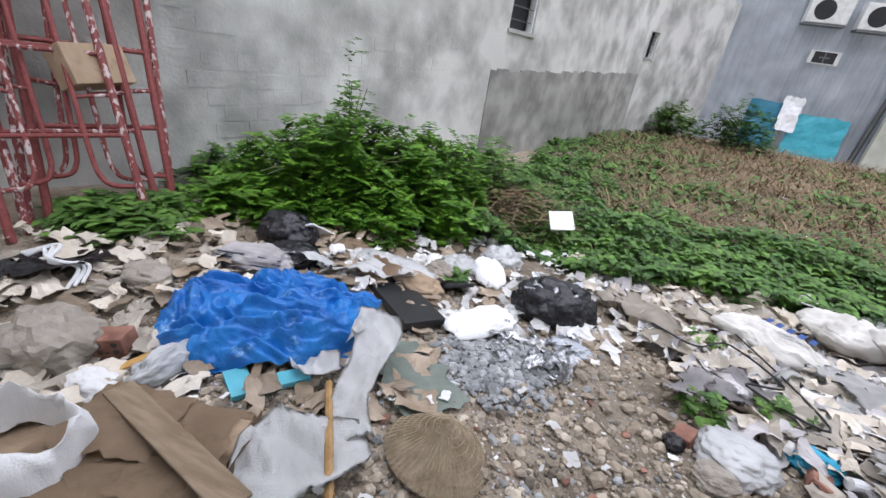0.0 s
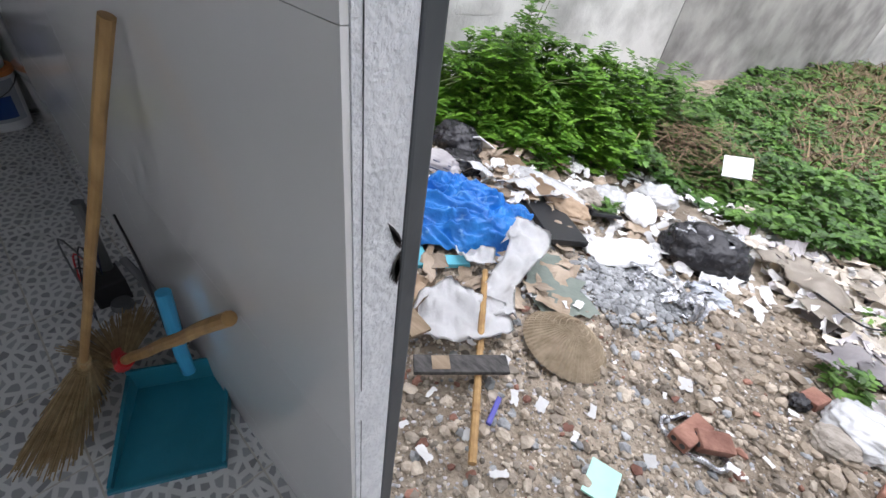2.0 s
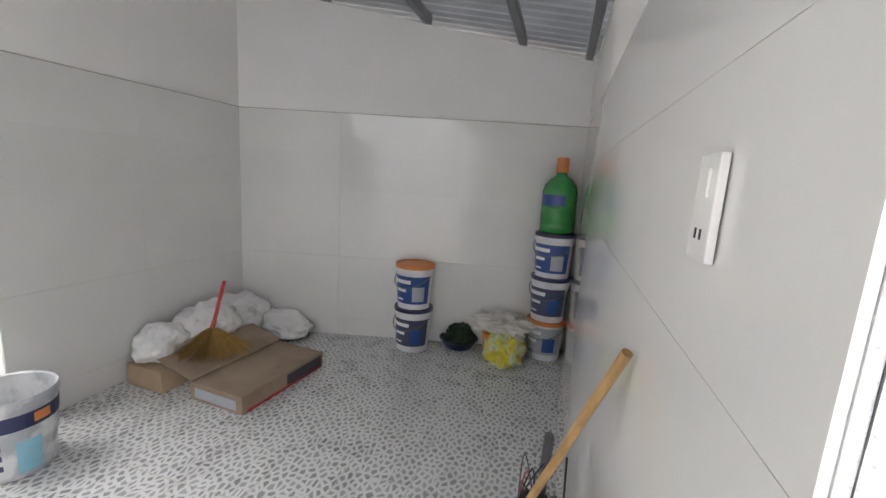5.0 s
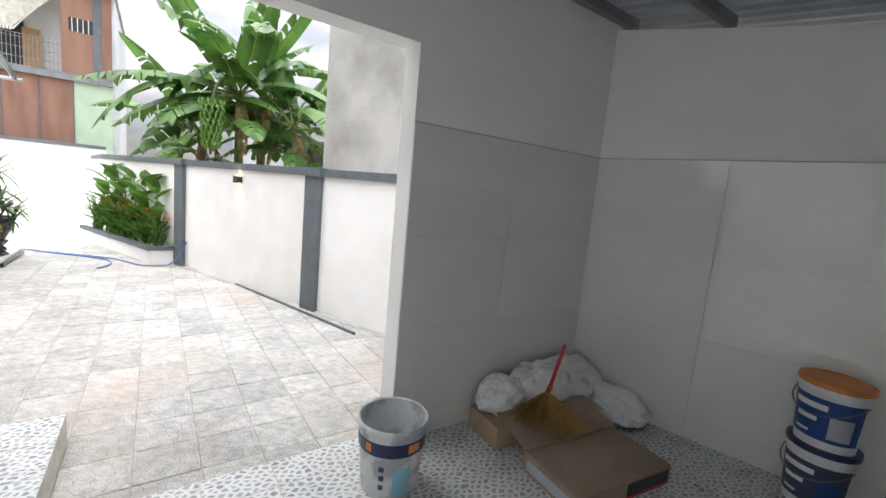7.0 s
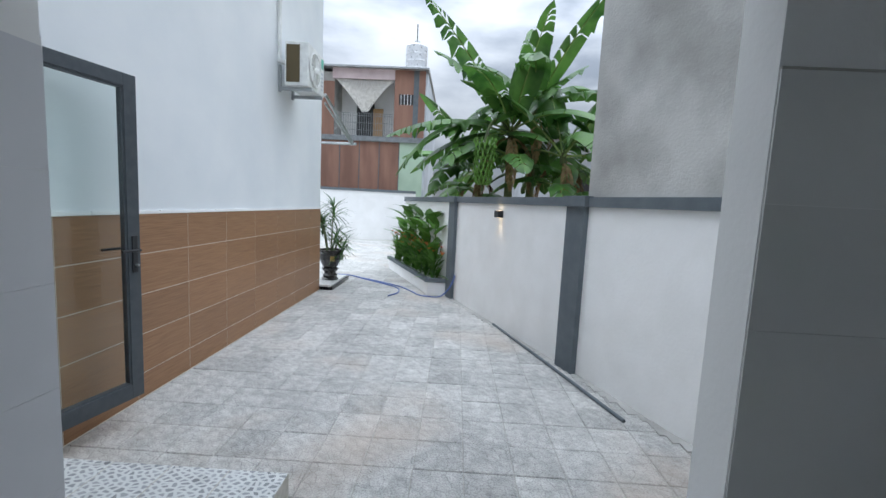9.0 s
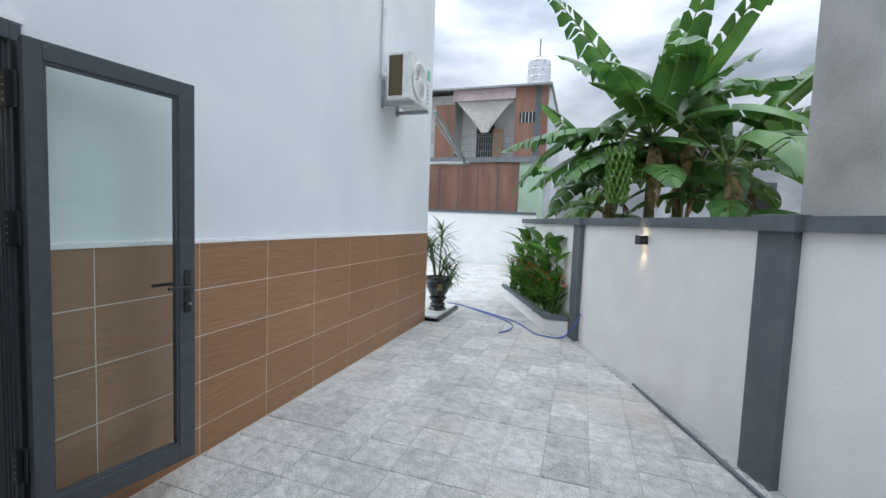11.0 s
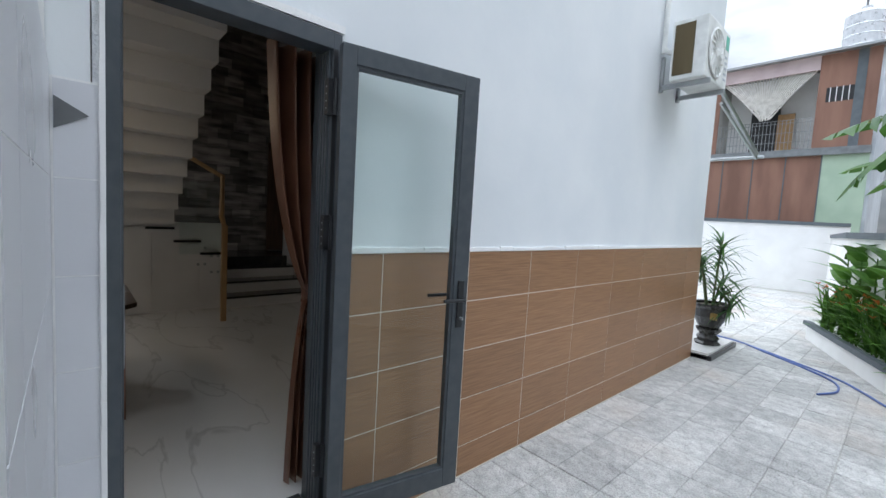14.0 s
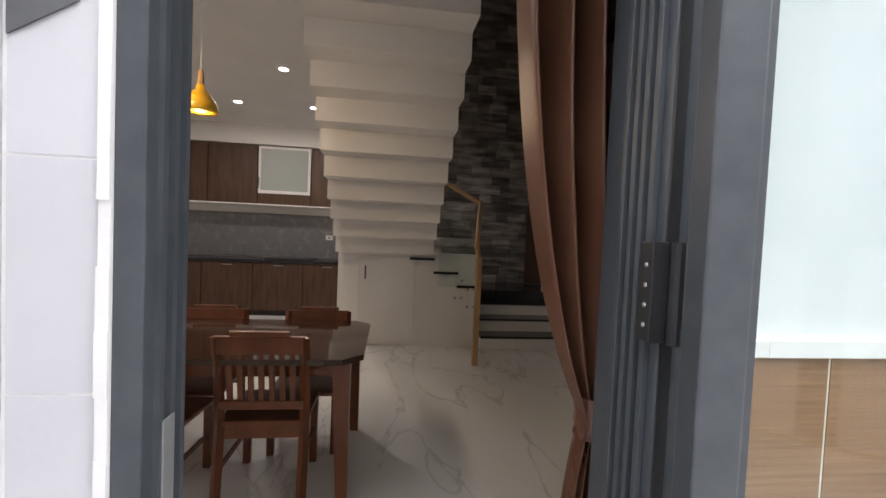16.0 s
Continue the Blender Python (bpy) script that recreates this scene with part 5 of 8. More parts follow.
for k in range(4):
    part("bar", bbox(-0.34 + 0.14 * k, -0.012, 5.72, -0.32 + 0.14 * k, 0.0, 6.15), INK, wn_)
part("fascia", bbox(-3.3, -0.05, 6.72, -0.62, 0.05, 7.15), PINK_SHEET, fh, "faded pink fascia")
part("roof", bbox(-9.2, -0.25, 7.15, 0.85, 7.2, 7.22), STEEL, fh)
part("side_wall", bbox(0.70, 0.05, -0.5, 0.78, 7, 7.1), LOT_STEEL, fh, "pale sheet side wall")
bm = bmesh.new()
for k in range(30):
    x0 = -3.15 + k * 0.085
    q = -1.9 + (x0 + 1.9) * 0.12
    tube(bm, bend([(x0, 0.02, 6.72), (x0 * 0.6 - 0.76, 0.0, 6.2), (q, 0.0, 5.45 + 0.1 * math.sin(k))], 3), 0.022, 4)
tagged(part("macrame_curtain", bm, CLOTH, fh, "cream knotted rope curtain"), kind="stuff")
# black box puts the shade of the doorway into colour
part("door_panel", bbox(-2.5, 1.1, 4.3, -1.7, 1.19, 6.3), BLACK, fh, "black panel painted as shade in the doorway")
part("shutter", bbox(-1.7, 0.9, 4.3, -1.25, 0.98, 5.7), OAK, fh, "orange-brown wooden panel")
bm = bmesh.new()
for k in range(26):
    x0 = -3.2 + k * 0.1
    tube(bm, [(x0, 0.0, 4.34), (x0, 0.0, 5.3)], 0.008, 4)
for zz in (4.6, 4.9, 5.2, 5.3):
    tube(bm, [(-3.2, 0.0, zz), (-0.65, 0.0, zz)], 0.008, 4)
part("railing", bm, STEEL, fh, "thin wire railing")
tk = thing("water_tank", "stainless steel water tank on the far roof", "tank", pose(0.15, 16.6, 7.225))
part("body", lathe(bmesh.new(), [(0.46, 0), (0.48, 0.05), (0.48, 1.25), (0.46, 1.30), (0.14, 1.45), (0.14, 1.52)], 24), TANK, tk)
for zz in (0.3, 0.6, 0.9):
    part("rib", lathe(bmesh.new(), [(0.48, zz - 0.02), (0.495, zz), (0.48, zz + 0.02)], 24), TANK, tk)
part("mast", tube(bmesh.new(), [(0, 0, 1.5), (0, 0, 2.25)], 0.03, 6), IRON, tk)

nh = thing("sheet_house", "low white sheet-metal house beyond the bananas", "house", pose(7.5, 13.0, -0.5))
part("wall", bbox(-2.6, 0, 0, 6, 5, 4.6), LOT_STEEL, nh)
part("roof", bbox(-2.9, -0.6, 4.6, 6.3, 5.3, 4.68), STEEL, nh)
w_ = part("window", bbox(-1.0, -0.03, 2.6, 0.2, 0.0, 3.6), DARK_GREY, nh, "grey-framed window")
# black pane colour stands for the unlit room behind it
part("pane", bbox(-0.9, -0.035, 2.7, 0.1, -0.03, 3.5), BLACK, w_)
part("eave", bbox(-2.0, -1.6, 2.2, 3.0, 0.0, 2.27), RUST_SHEET, nh, "brown lean-to roof")

# thin flat triangle that stands for a patch of tile infill
tb_ = bmesh.new()
prism(tb_, [(0, 0), (0.080, -0.047), (0, -0.095)][::-1], 0, 0.003)
ob = tagged(part("corner_bracket", tb_, IRON, at=Matrix.Translation((0.0125, -1.774, 1.868)) @ Matrix.Rotation(radians(90), 4, "Y") @ Matrix.Rotation(radians(90), 4, "Z")), "small grey triangular patch of tile infill in the corner", "bracket")

# ---- house interior ----
st = thing("staircase", "white stepped-soffit staircase with dark treads and oak rail", "stairs", pose(0, 0, 0))
bm = bmesh.new()
for k in range(15):
    x0 = -4.52 + k * 0.245
    z0 = HF + 1.15 + k * 0.182
    part("step", bbox(x0, -1.92, z0, x0 + 0.275, -0.80, z0 + 0.215), INNER_WHITE, st)
    part("tread", bbox(x0 - 0.02, -1.92, z0 + 0.215, x0 + 0.255, -0.78, z0 + 0.24), GRANITE, st, "dark granite tread")
bm.free()
for k in range(3):
    part("step", bbox(-4.42 - k * 0.27 - 0.27, -0.16, HF, -4.42 - k * 0.27, 0.98, HF + 0.165 * (k + 1) - 0.03), INNER_WHITE, st)
    part("tread", bbox(-4.42 - k * 0.27 - 0.27, -0.16, HF + 0.165 * (k + 1) - 0.028, -4.395 - k * 0.27, 0.98, HF + 0.165 * (k + 1)), GRANITE, st, "dark granite tread")
part("landing", bbox(-6.3, -0.16, HF, -5.25, 0.98, HF + 0.62), GRANITE, st, "dark landing")
for k in range(3):
    part("step", bbox(-6.3, -0.46 - k * 0.3, HF, -4.55, -0.17 - k * 0.3, HF + 0.74 + 0.165 * k), INNER_WHITE, st)
    part("tread", bbox(-6.3, -0.46 - k * 0.3, HF + 0.74 + 0.165 * k, -4.50, -0.155 - k * 0.3, HF + 0.77 + 0.165 * k), GRANITE, st, "dark granite tread")
part("understair_wall", bbox(-4.62, -1.92, HF, -4.555, -0.17, HF + 1.16), INNER_WHITE, st)
cd = part("cupboard_door", bbox(-4.555, -1.66, HF + 0.02, -4.535, -0.99, HF + 1.10, 0.003), INNER_WHITE, st, "pale cupboard door")
part("handle", bbox(-4.535, -1.60, HF + 0.82, -4.52, -1.585, HF + 0.98), BLACK, cd)
for b4 in ((-4.553, -1.69, HF, -4.542, -1.665, HF + 1.13), (-4.553, -0.985, HF, -4.542, -0.96, HF + 1.13), (-4.553, -1.665, HF + 1.105, -4.542, -0.985, HF + 1.13)):
    part("architrave", bbox(*b4), INNER_WHITE, st)
part("newel", bbox(-3.82, -0.385, HF, -3.76, -0.325, 1.32, 0.004), OAK, st, "light oak newel")
part("handrail", tube(bmesh.new(), [(-3.79, -0.355, 1.30), (-3.86, -0.37, 1.42), (-4.30, -0.26, 1.93), (-4.50, -0.60, 2.15), (-4.53, -0.74, 2.22)], 0.03, 6), OAK, st, "light oak handrail")
g2 = part("glass_panel", bbox(-4.52, -0.70, HF + 0.75, -4.508, -0.20, HF + 1.7), GLASS, st, "clear balustrade glass")
g2.visible_shadow = False
for k in range(7):
    part("glass_clamp", lathe(bmesh.new(), [(0.018, 0), (0.018, 0.02)], 10), STEEL, st, at=pose(-4.552, -0.24 - 0.08 * (k % 4), HF + 0.5 + 0.11 * (k // 2), 0, 90, 0))

# slate feature wall behind the stairs
sl = structure("wall_feature", bbox(-6.45, -0.9, HF, -6.32, 1.9, HT - 0.3), BLACK, "dark slate-clad stair wall")
rnd = random.Random(21)
z = HF + 0.6
rowi = 0
while z < 6.6:
    h = 0.15
    y = -0.9 + (0.15 if rowi % 2 else 0.0)
    while y < 1.85:
        w = rnd.choice((0.3, 0.3, 0.2))
        part("slate_tile", bbox(-6.32, y, z, -6.31 + rnd.uniform(0, 0.012), min(1.9, y + w - 0.004), z + h - 0.004), STONE_TILE, sl)
        y += w
    z += h
    rowi += 1
structure("wall_stair_side", bbox(-6.3, 1.3, HF, -3.0, 1.45, HT - 0.3), INNER_WHITE, "white wall beside the stairs")
structure("door_2", bbox(-6.30, 0.985, HF + 0.62, -6.27, 1.29, HF + 2.6), WALNUT, "brown wooden door beside the landing", "door")
structure("trim_stair_post", bbox(-5.6, 1.22, HF, -5.5, 1.298, 4.0), INNER_WHITE, "white post beside the stairs", "trim")

# kitchen
for k in range(4):
    y0 = -4.9 + k * 0.75
    c = thing("base_cabinet", "walnut kitchen base cabinet under black granite worktop", "cabinet", pose(-6.2, y0, HF), "kitchen base units")
    part("body", bbox(-0.58, 0, 0.08, 0.02, 0.745, 0.84), WALNUT, c)
    d = part("door", bbox(0.02, 0.005, 0.10, 0.04, 0.74, 0.83, 0.002), WALNUT, c)
    part("handle", bbox(0.04, 0.3, 0.79, 0.055, 0.45, 0.80), STEEL, d)
    part("plinth", bbox(-0.5, 0, 0, -0.02, 0.745, 0.08), BLACK, c)
structure("worktop", bbox(-6.79, -5.4, HF + 0.842, -6.14, -1.93, HF + 0.885, 0.003), GRANITE, "black granite kitchen worktop", "worktop")
hob = thing("hob", "black glass hob set on the worktop", "hob", pose(-6.45, -2.9, HF + 0.885))
part("glass", bbox(-0.22, -0.38, 0, 0.22, 0.38, 0.012, 0.004), BLACK, hob)
for yy in (-0.19, 0.19):
    part("ring", lathe(bmesh.new(), [(0.1, 0.012), (0.1, 0.02), (0.085, 0.022)], 18), IRON, hob, at=pose(0, yy, 0))
structure("wall_splashback", bbox(-6.795, -5.4, HF + 0.89, -6.78, -1.93, HF + 1.62), SPLASH, "grey kitchen splashback", "wall")
sk = thing("wall_socket", "white socket on the grey splashback", "socket", pose(-6.78, -2.35, HF + 1.25))
part("plate", bbox(0, -0.06, -0.04, 0.01, 0.06, 0.04, 0.002), SWITCH, sk)
part("slot", bbox(0.01, -0.015, -0.012, 0.0115, 0.015, 0.012), BLACK, sk)
for k, (y0, y1, frost) in enumerate(((-4.95, -4.2, 0), (-4.2, -3.45, 0), (-3.45, -2.62, 1), (-2.62, -1.94, 0))):
    c = thing("wall_cabinet", "walnut kitchen wall cabinet" + (" with frosted white glass door" if frost else " with flat doors and pale edge"), "cabinet", pose(-6.78, y0, HF + 1.76), "kitchen wall units")
    part("body", bbox(0, 0.004, 0.0, 0.33, y1 - y0 - 0.004, 0.93), WALNUT, c)
    d = part("door", bbox(0.33, 0.01, 0.17 if frost else 0.01, 0.35, y1 - y0 - 0.01, 0.92, 0.002), INNER_WHITE if frost else WALNUT, c)
    if frost:
        part("pane", bbox(0.35, 0.05, 0.22, 0.353, y1 - y0 - 0.05, 0.88), FROST, d, "frosted glass")
        part("handle", bbox(0.35, 0.02, 0.24, 0.365, 0.03, 0.42), BLACK, d)
    part("edge", bbox(0.0, 0.004, -0.02, 0.35, y1 - y0 - 0.004, -0.001), INNER_WHITE, c, "pale light rail")
structure("trim_bulkhead", bbox(-6.79, -5.4, HF + 2.70, -6.40, -1.95, 3.15), INNER_WHITE, "white bulkhead over the wall cabinets", "trim")

# dining table and chairs
tb = thing("dining_table", "dark glossy wooden dining table with clipped corners", "table", pose(-1.97, -2.30, HF))
bm = bmesh.new()
hx, hy = 0.46, 0.88
prism(bm, [(-hx, -hy + 0.1), (-hx + 0.1, -hy), (hx - 0.1, -hy), (hx, -hy + 0.1), (hx, hy - 0.1), (hx - 0.1, hy), (-hx + 0.1, hy), (-hx, hy - 0.1)], 0.725, 0.755)
part("tabletop", bm, mat("dark_glossy_tabletop", (0.035, 0.014, 0.008), (0.06, 0.025, 0.014), 4, 0.08, bump=0.0, rvar=0.03, coat=0.5), tb, "mirror-polished dark top")
for sx in (-1, 1):
    for sy in (-1, 1):
        b = bmesh.new()
        prism(b, [(-0.045, -0.045), (0.045, -0.045), (0.045, 0.045), (-0.045, 0.045)], 0, 0.725)
        for v in b.verts:
            if v.co.z < 0.1:
                v.co.x, v.co.y = v.co.x * 0.6 + 0.02 * sx, v.co.y * 0.6 + 0.02 * sy
        part("leg", b, WOOD, tb, at=pose(sx * 0.37, sy * 0.77, 0))
part("apron", bbox(-0.37, -0.78, 0.64, -0.34, 0.78, 0.725), WOOD, tb)
part("apron", bbox(0.34, -0.78, 0.64, 0.37, 0.78, 0.725), WOOD, tb)
part("apron", bbox(-0.34, 0.74, 0.64, 0.34, 0.77, 0.725), WOOD, tb)
part("apron", bbox(-0.34, -0.77, 0.64, 0.34, -0.74, 0.725), WOOD, tb)


def dining_chair(m):
    c = thing("dining_chair", "red-brown wooden slat-back dining chair at the table", "chair", m, "chairs round the table")
    part("seat", bbox(-0.21, -0.215, 0.43, 0.22, 0.215, 0.46, 0.008), WOOD, c)
    for sx, sy in ((0.19, -0.19), (0.19, 0.19)):
        part("leg", bbox(sx - 0.02, sy - 0.02, 0, sx + 0.02, sy + 0.02, 0.43, 0.004), WOOD, c)
    for sy in (-0.205, 0.205):
        b = bmesh.new()
        tube(b, bend([(-0.24, sy, 0), (-0.20, sy, 0.42), (-0.22, sy, 0.65), (-0.27, sy, 0.93)], 4), 0.026, 4)
        part("leg", b, WOOD, c)
    top = part("top_rail", bbox(-0.012, -0.215, 0, 0.012, 0.215, 0.10, 0.006), WOOD, c, at=pose(-0.262, 0, 0.84, 0, -8, 0))
    part("crest", bbox(-0.012, -0.14, 0.10, 0.012, 0.14, 0.128, 0.006), WOOD, top)
    part("lower_rail", bbox(-0.012, -0.2, 0, 0.012, 0.2, 0.05, 0.005), WOOD, c, at=pose(-0.215, 0, 0.53, 0, -6, 0))
    for k in range(7):
        part("slat", bbox(-0.007, -0.014, 0, 0.007, 0.014, 0.29, 0.003), WOOD, c, at=pose(-0.218, -0.15 + 0.05 * k, 0.57, 0, -8, 0))
    part("apron", bbox(-0.20, -0.2, 0.36, -0.18, 0.2, 0.43), WOOD, c)
    for sy in (-0.195, 0.185):
        part("stretcher", bbox(-0.2, sy, 0.2, 0.19, sy + 0.012, 0.23), WOOD, c)
    return c


LOW = Matrix.Diagonal((1, 1, 0.93, 1))
ch = dining_chair(pose(-1.77, -1.91, HF, 0, 0, 180) @ LOW)
copy_thing(ch, pose(-1.75, -2.51, HF, 0, 0, 176) @ LOW)
copy_thing(ch, pose(-2.23, -1.80, HF, 0, 0, 0) @ LOW)
copy_thing(ch, pose(-2.23, -2.50, HF, 0, 0, 2) @ LOW)

# curtain, pendants, downlights
cu = thing("curtain", "brown satin curtain tied back beside the door", "curtain", pose(-0.30, -0.87, 0))


def curtain_mesh():
    bm = bmesh.new()
    rows2 = []
    nz, na = 60, 110
    for i in range(nz + 1):
        z = 0.18 + 2.15 * i / nz
        tie = 1.15
        k = abs(z - tie)
        left = 0.010 - (0.225 * (1 - math.exp(-k * 2.2)) if z > tie else 0.085 * (1 - math.exp(-k * 2.5)))
        right = 0.082 + (0.09 * (1 - math.exp(-k * 4)) if z > tie else 0.02 * min(1, k * 3))
        w, cx = (right - left) / 2, (right + left) / 2
        row = []
        for j in range(na + 1):
            u = j / na * 2 - 1
            fold = 0.060 * math.cos(u * 14.5 + 0.5 * math.sin(z * 1.3)) * min(1, 0.3 + w * 5)
            row.append(bm.verts.new((fold + 0.008 * math.sin(u * 23 + z * 2), cx + u * w, z)))
        rows2.append(row)
    for i in range(nz):
        for j in range(na):
            bm.faces.new((rows2[i][j], rows2[i][j + 1], rows2[i + 1][j + 1], rows2[i + 1][j]))
    return bm


part("cloth", curtain_mesh(), CURTAIN, cu, smooth=True)
bm = bmesh.new()
for k in range(3):
    arc_panel(bm, 0.044, 0, 6.283, 1.11 + 0.03 * k, 1.142 + 0.03 * k, 16, 0.040)
part("tie_band", bm, CURTAIN, cu, "matching tie band", at=pose(0.0, 0.040, 0))
part("rod", tube(bmesh.new(), [(0, -0.7, 2.36), (0, 0.5, 2.36)], 0.014, 8), IRON, cu)
for (x, y, zb, mt, lab) in ((-2.3, -2.55, 2.27, PENDANT, "yellow enamel pendant lamp, lit, over the table"), (-1.9, -2.72, 2.52, PENDANT_GREEN, "grey-green enamel pendant lamp, lit, over the table")):
    p = thing("pendant_lamp", lab, "lamp", pose(x, y, zb), "pendants over the table")
    part("shade", lathe(bmesh.new(), [(0.105, 0.0), (0.108, 0.01), (0.10, 0.05), (0.06, 0.11), (0.03, 0.14), (0.026, 0.17), (0.02, 0.171), (0.024, 0.14), (0.055, 0.105), (0.095, 0.045), (0.10, 0.003)], 26), mt, p, smooth=True)
    part("neck", lathe(bmesh.new(), [(0.018, 0.165), (0.02, 0.17), (0.016, 0.25), (0.008, 0.27)], 12), OAK, p, "wooden neck")
    part("bulb", lathe(bmesh.new(), [(0.02, 0.03), (0.045, 0.045), (0.05, 0.07), (0.03, 0.11)], 14), GLOW_WARM, p, "glowing warm bulb")
    part("cord", tube(bmesh.new(), [(0, 0, 0.26), (0, 0, 3.15 - zb)], 0.004, 5), INK, p)
    lt = new("pendant_light", bpy.data.lights.new("pendant_light", "POINT"))
    lt.data.energy, lt.data.color, lt.data.shadow_soft_size = 5, (1.0, 0.75, 0.45), 0.05
    lt.location = (x, y, zb - 0.03)
for (x, y) in ((-3.86, -2.44), (-5.16, -3.33), (-5.18, -2.38), (-1.2, -3.4), (-3.86, -4.4)):
    d = thing("downlight", "small round recessed ceiling downlight, lit", "lamp", pose(x, y, 3.15), "ceiling downlights")
    part("trim_ring", lathe(bmesh.new(), [(0.055, -0.008), (0.06, -0.004), (0.06, 0.0)], 20), INNER_WHITE, d)
    part("lens", lathe(bmesh.new(), [(0.045, -0.0095), (0.04, -0.0085)], 16), GLOW_WHITE, d, "glowing lens")
    lt = new("downlight_lamp", bpy.data.lights.new("downlight_lamp", "AREA"))
    lt.data.shape, lt.data.size, lt.data.energy, lt.data.color = "DISK", 0.09, 4.4, (1.0, 0.95, 0.88)
    lt.location = (x, y, 3.135)

# ---- waste lot ----
DEBRIS = mat("rubble_chips", (0.25, 0.205, 0.155), (0.51, 0.445, 0.36), 14, 0.95, bump=0.6, bscale=70, island=0.6)
GREY_CHIP = mat("grey_concrete_chips", (0.25, 0.26, 0.265), (0.42, 0.43, 0.43), 14, 0.95, bump=0.6, bscale=70, island=0.35)
BRICK_RED = mat("red_brick", (0.19, 0.085, 0.06), (0.38, 0.20, 0.145), 12, 0.9, bump=0.5, bscale=60, island=0.3, rand=0.15)
BEIGE_SCRAP = mat("beige_fabric_scraps", (0.50, 0.44, 0.36), (0.70, 0.64, 0.55), 7, 0.9, bump=0.25, bscale=60, island=0.35)
PALE_SCRAP = mat("pale_paper_scraps", (0.58, 0.575, 0.56), (0.78, 0.775, 0.76), 7, 0.8, bump=0.2, island=0.25)
GREY_SCRAP = mat("grey_fabric_scraps", (0.36, 0.34, 0.345), (0.58, 0.55, 0.55), 7, 0.85, bump=0.2, island=0.4)
TARP = mat("blue_tarpaulin", (0.006, 0.105, 0.40), (0.014, 0.22, 0.62), 9, 0.36, bump=0.5, bscale=34, lo=0.3, hi=0.75, dist=0.02)


def scuffed(m, tint, scale, lo, hi):
    """Pale rubbed flecks and streaks on a sheet."""
    n, l = m.node_tree.nodes, m.node_tree.links
    b = n["Principled BSDF"]
    geo = n.new("ShaderNodeNewGeometry")
    tx = n.new("ShaderNodeTexNoise")
    tx.inputs["Scale"].default_value, tx.inputs["Detail"].default_value, tx.inputs["Roughness"].default_value = scale, 12, 0.7
    l.new(geo.outputs["Position"], tx.inputs["Vector"])
    mr = n.new("ShaderNodeMapRange")
    mr.inputs[1].default_value, mr.inputs[2].default_value, mr.inputs[4].default_value = lo, hi, 0.75
    l.new(tx.outputs[0], mr.inputs[0])
    mx = n.new("ShaderNodeMix")
    mx.data_type = "RGBA"
    l.new(mr.outputs[0], mx.inputs[0]), l.new(b.inputs["Base Color"].links[0].from_socket, mx.inputs[6])
    mx.inputs[7].default_value = (*tint, 1)
    l.new(mx.outputs[2], b.inputs["Base Color"])


scuffed(TARP, (0.30, 0.55, 0.78), 11, 0.585, 0.68)
scuffed(TAN_CARD, (0.17, 0.12, 0.075), 6, 0.55, 0.72)
scuffed(SACK_WHITE, (0.50, 0.47, 0.42), 7, 0.62, 0.78)
CYAN = plain("cyan_tile", (0.10, 0.42, 0.52), 0.35)
MINT = plain("mint_tile", (0.36, 0.66, 0.55), 0.35)
BLACK_BAG = mat("black_bin_bag", (0.010, 0.010, 0.012), (0.022, 0.022, 0.026), 10, 0.25, bump=0.6, bscale=35, dist=0.02)
FOIL = mat("crumpled_foil", (0.30, 0.31, 0.33), (0.68, 0.69, 0.71), 30, 0.25, metal=0.8, bump=0.6, bscale=60, island=0.4)
HAT = mat("weathered_palm_hat", (0.42, 0.33, 0.22), (0.58, 0.48, 0.345), 22, 0.9, bump=0.5, bscale=110, stretch=(1, 1, 1))
PLANK = mat("weathered_plank", (0.20, 0.145, 0.09), (0.31, 0.235, 0.16), 8, 0.85, bump=0.3, stretch=(1, 5, 1))
# charred wood; also paints the shade in the brick holes
CHAR_AND_HOLE = mat("charred_board_and_hole_shade", (0.028, 0.027, 0.026), (0.09, 0.085, 0.08), 18, 0.8, bump=0.4, stretch=(1, 3, 1))
MOSS_BOARD = mat("grey_green_board", (0.14, 0.17, 0.145), (0.20, 0.23, 0.195), 10, 0.8, bump=0.3)
RED_PIPE = mat("flaking_red_paint", (0.17, 0.032, 0.03), (0.27, 0.065, 0.058), 40, 0.6, bump=0.3, lo=0.3, hi=0.7)
WHITE_PIPE = mat("paint_worn_pipe", (0.20, 0.042, 0.038), (0.55, 0.47, 0.45), 46, 0.6, bump=0.3, lo=0.53, hi=0.60, detail=9, stretch=(1, 1, 0.35))
WEED = mat("weed_leaf", (0.06, 0.15, 0.026), (0.155, 0.29, 0.055), 9, 0.55, bump=0.1, island=0.45)
VINE = mat("vine_leaf", (0.05, 0.135, 0.022), (0.145, 0.29, 0.05), 5, 0.5, bump=0.1, island=0.5)
BUSH = mat("bush_leaf", (0.065, 0.185, 0.016), (0.19, 0.39, 0.04), 9, 0.5, bump=0.1, island=0.5)
DRY_GRASS = mat("dry_grass", (0.16, 0.115, 0.065), (0.28, 0.20, 0.115), 9, 0.9, bump=0.1, island=0.4)
for green in (LEAF, LEAF_BRIGHT, BANANA_LEAF, WEED, VINE, BUSH):
    see_through(green, 0.28)
ROCK = mat("pale_boulder", (0.27, 0.24, 0.20), (0.42, 0.38, 0.33), 7, 0.95, bump=0.6, bscale=40)


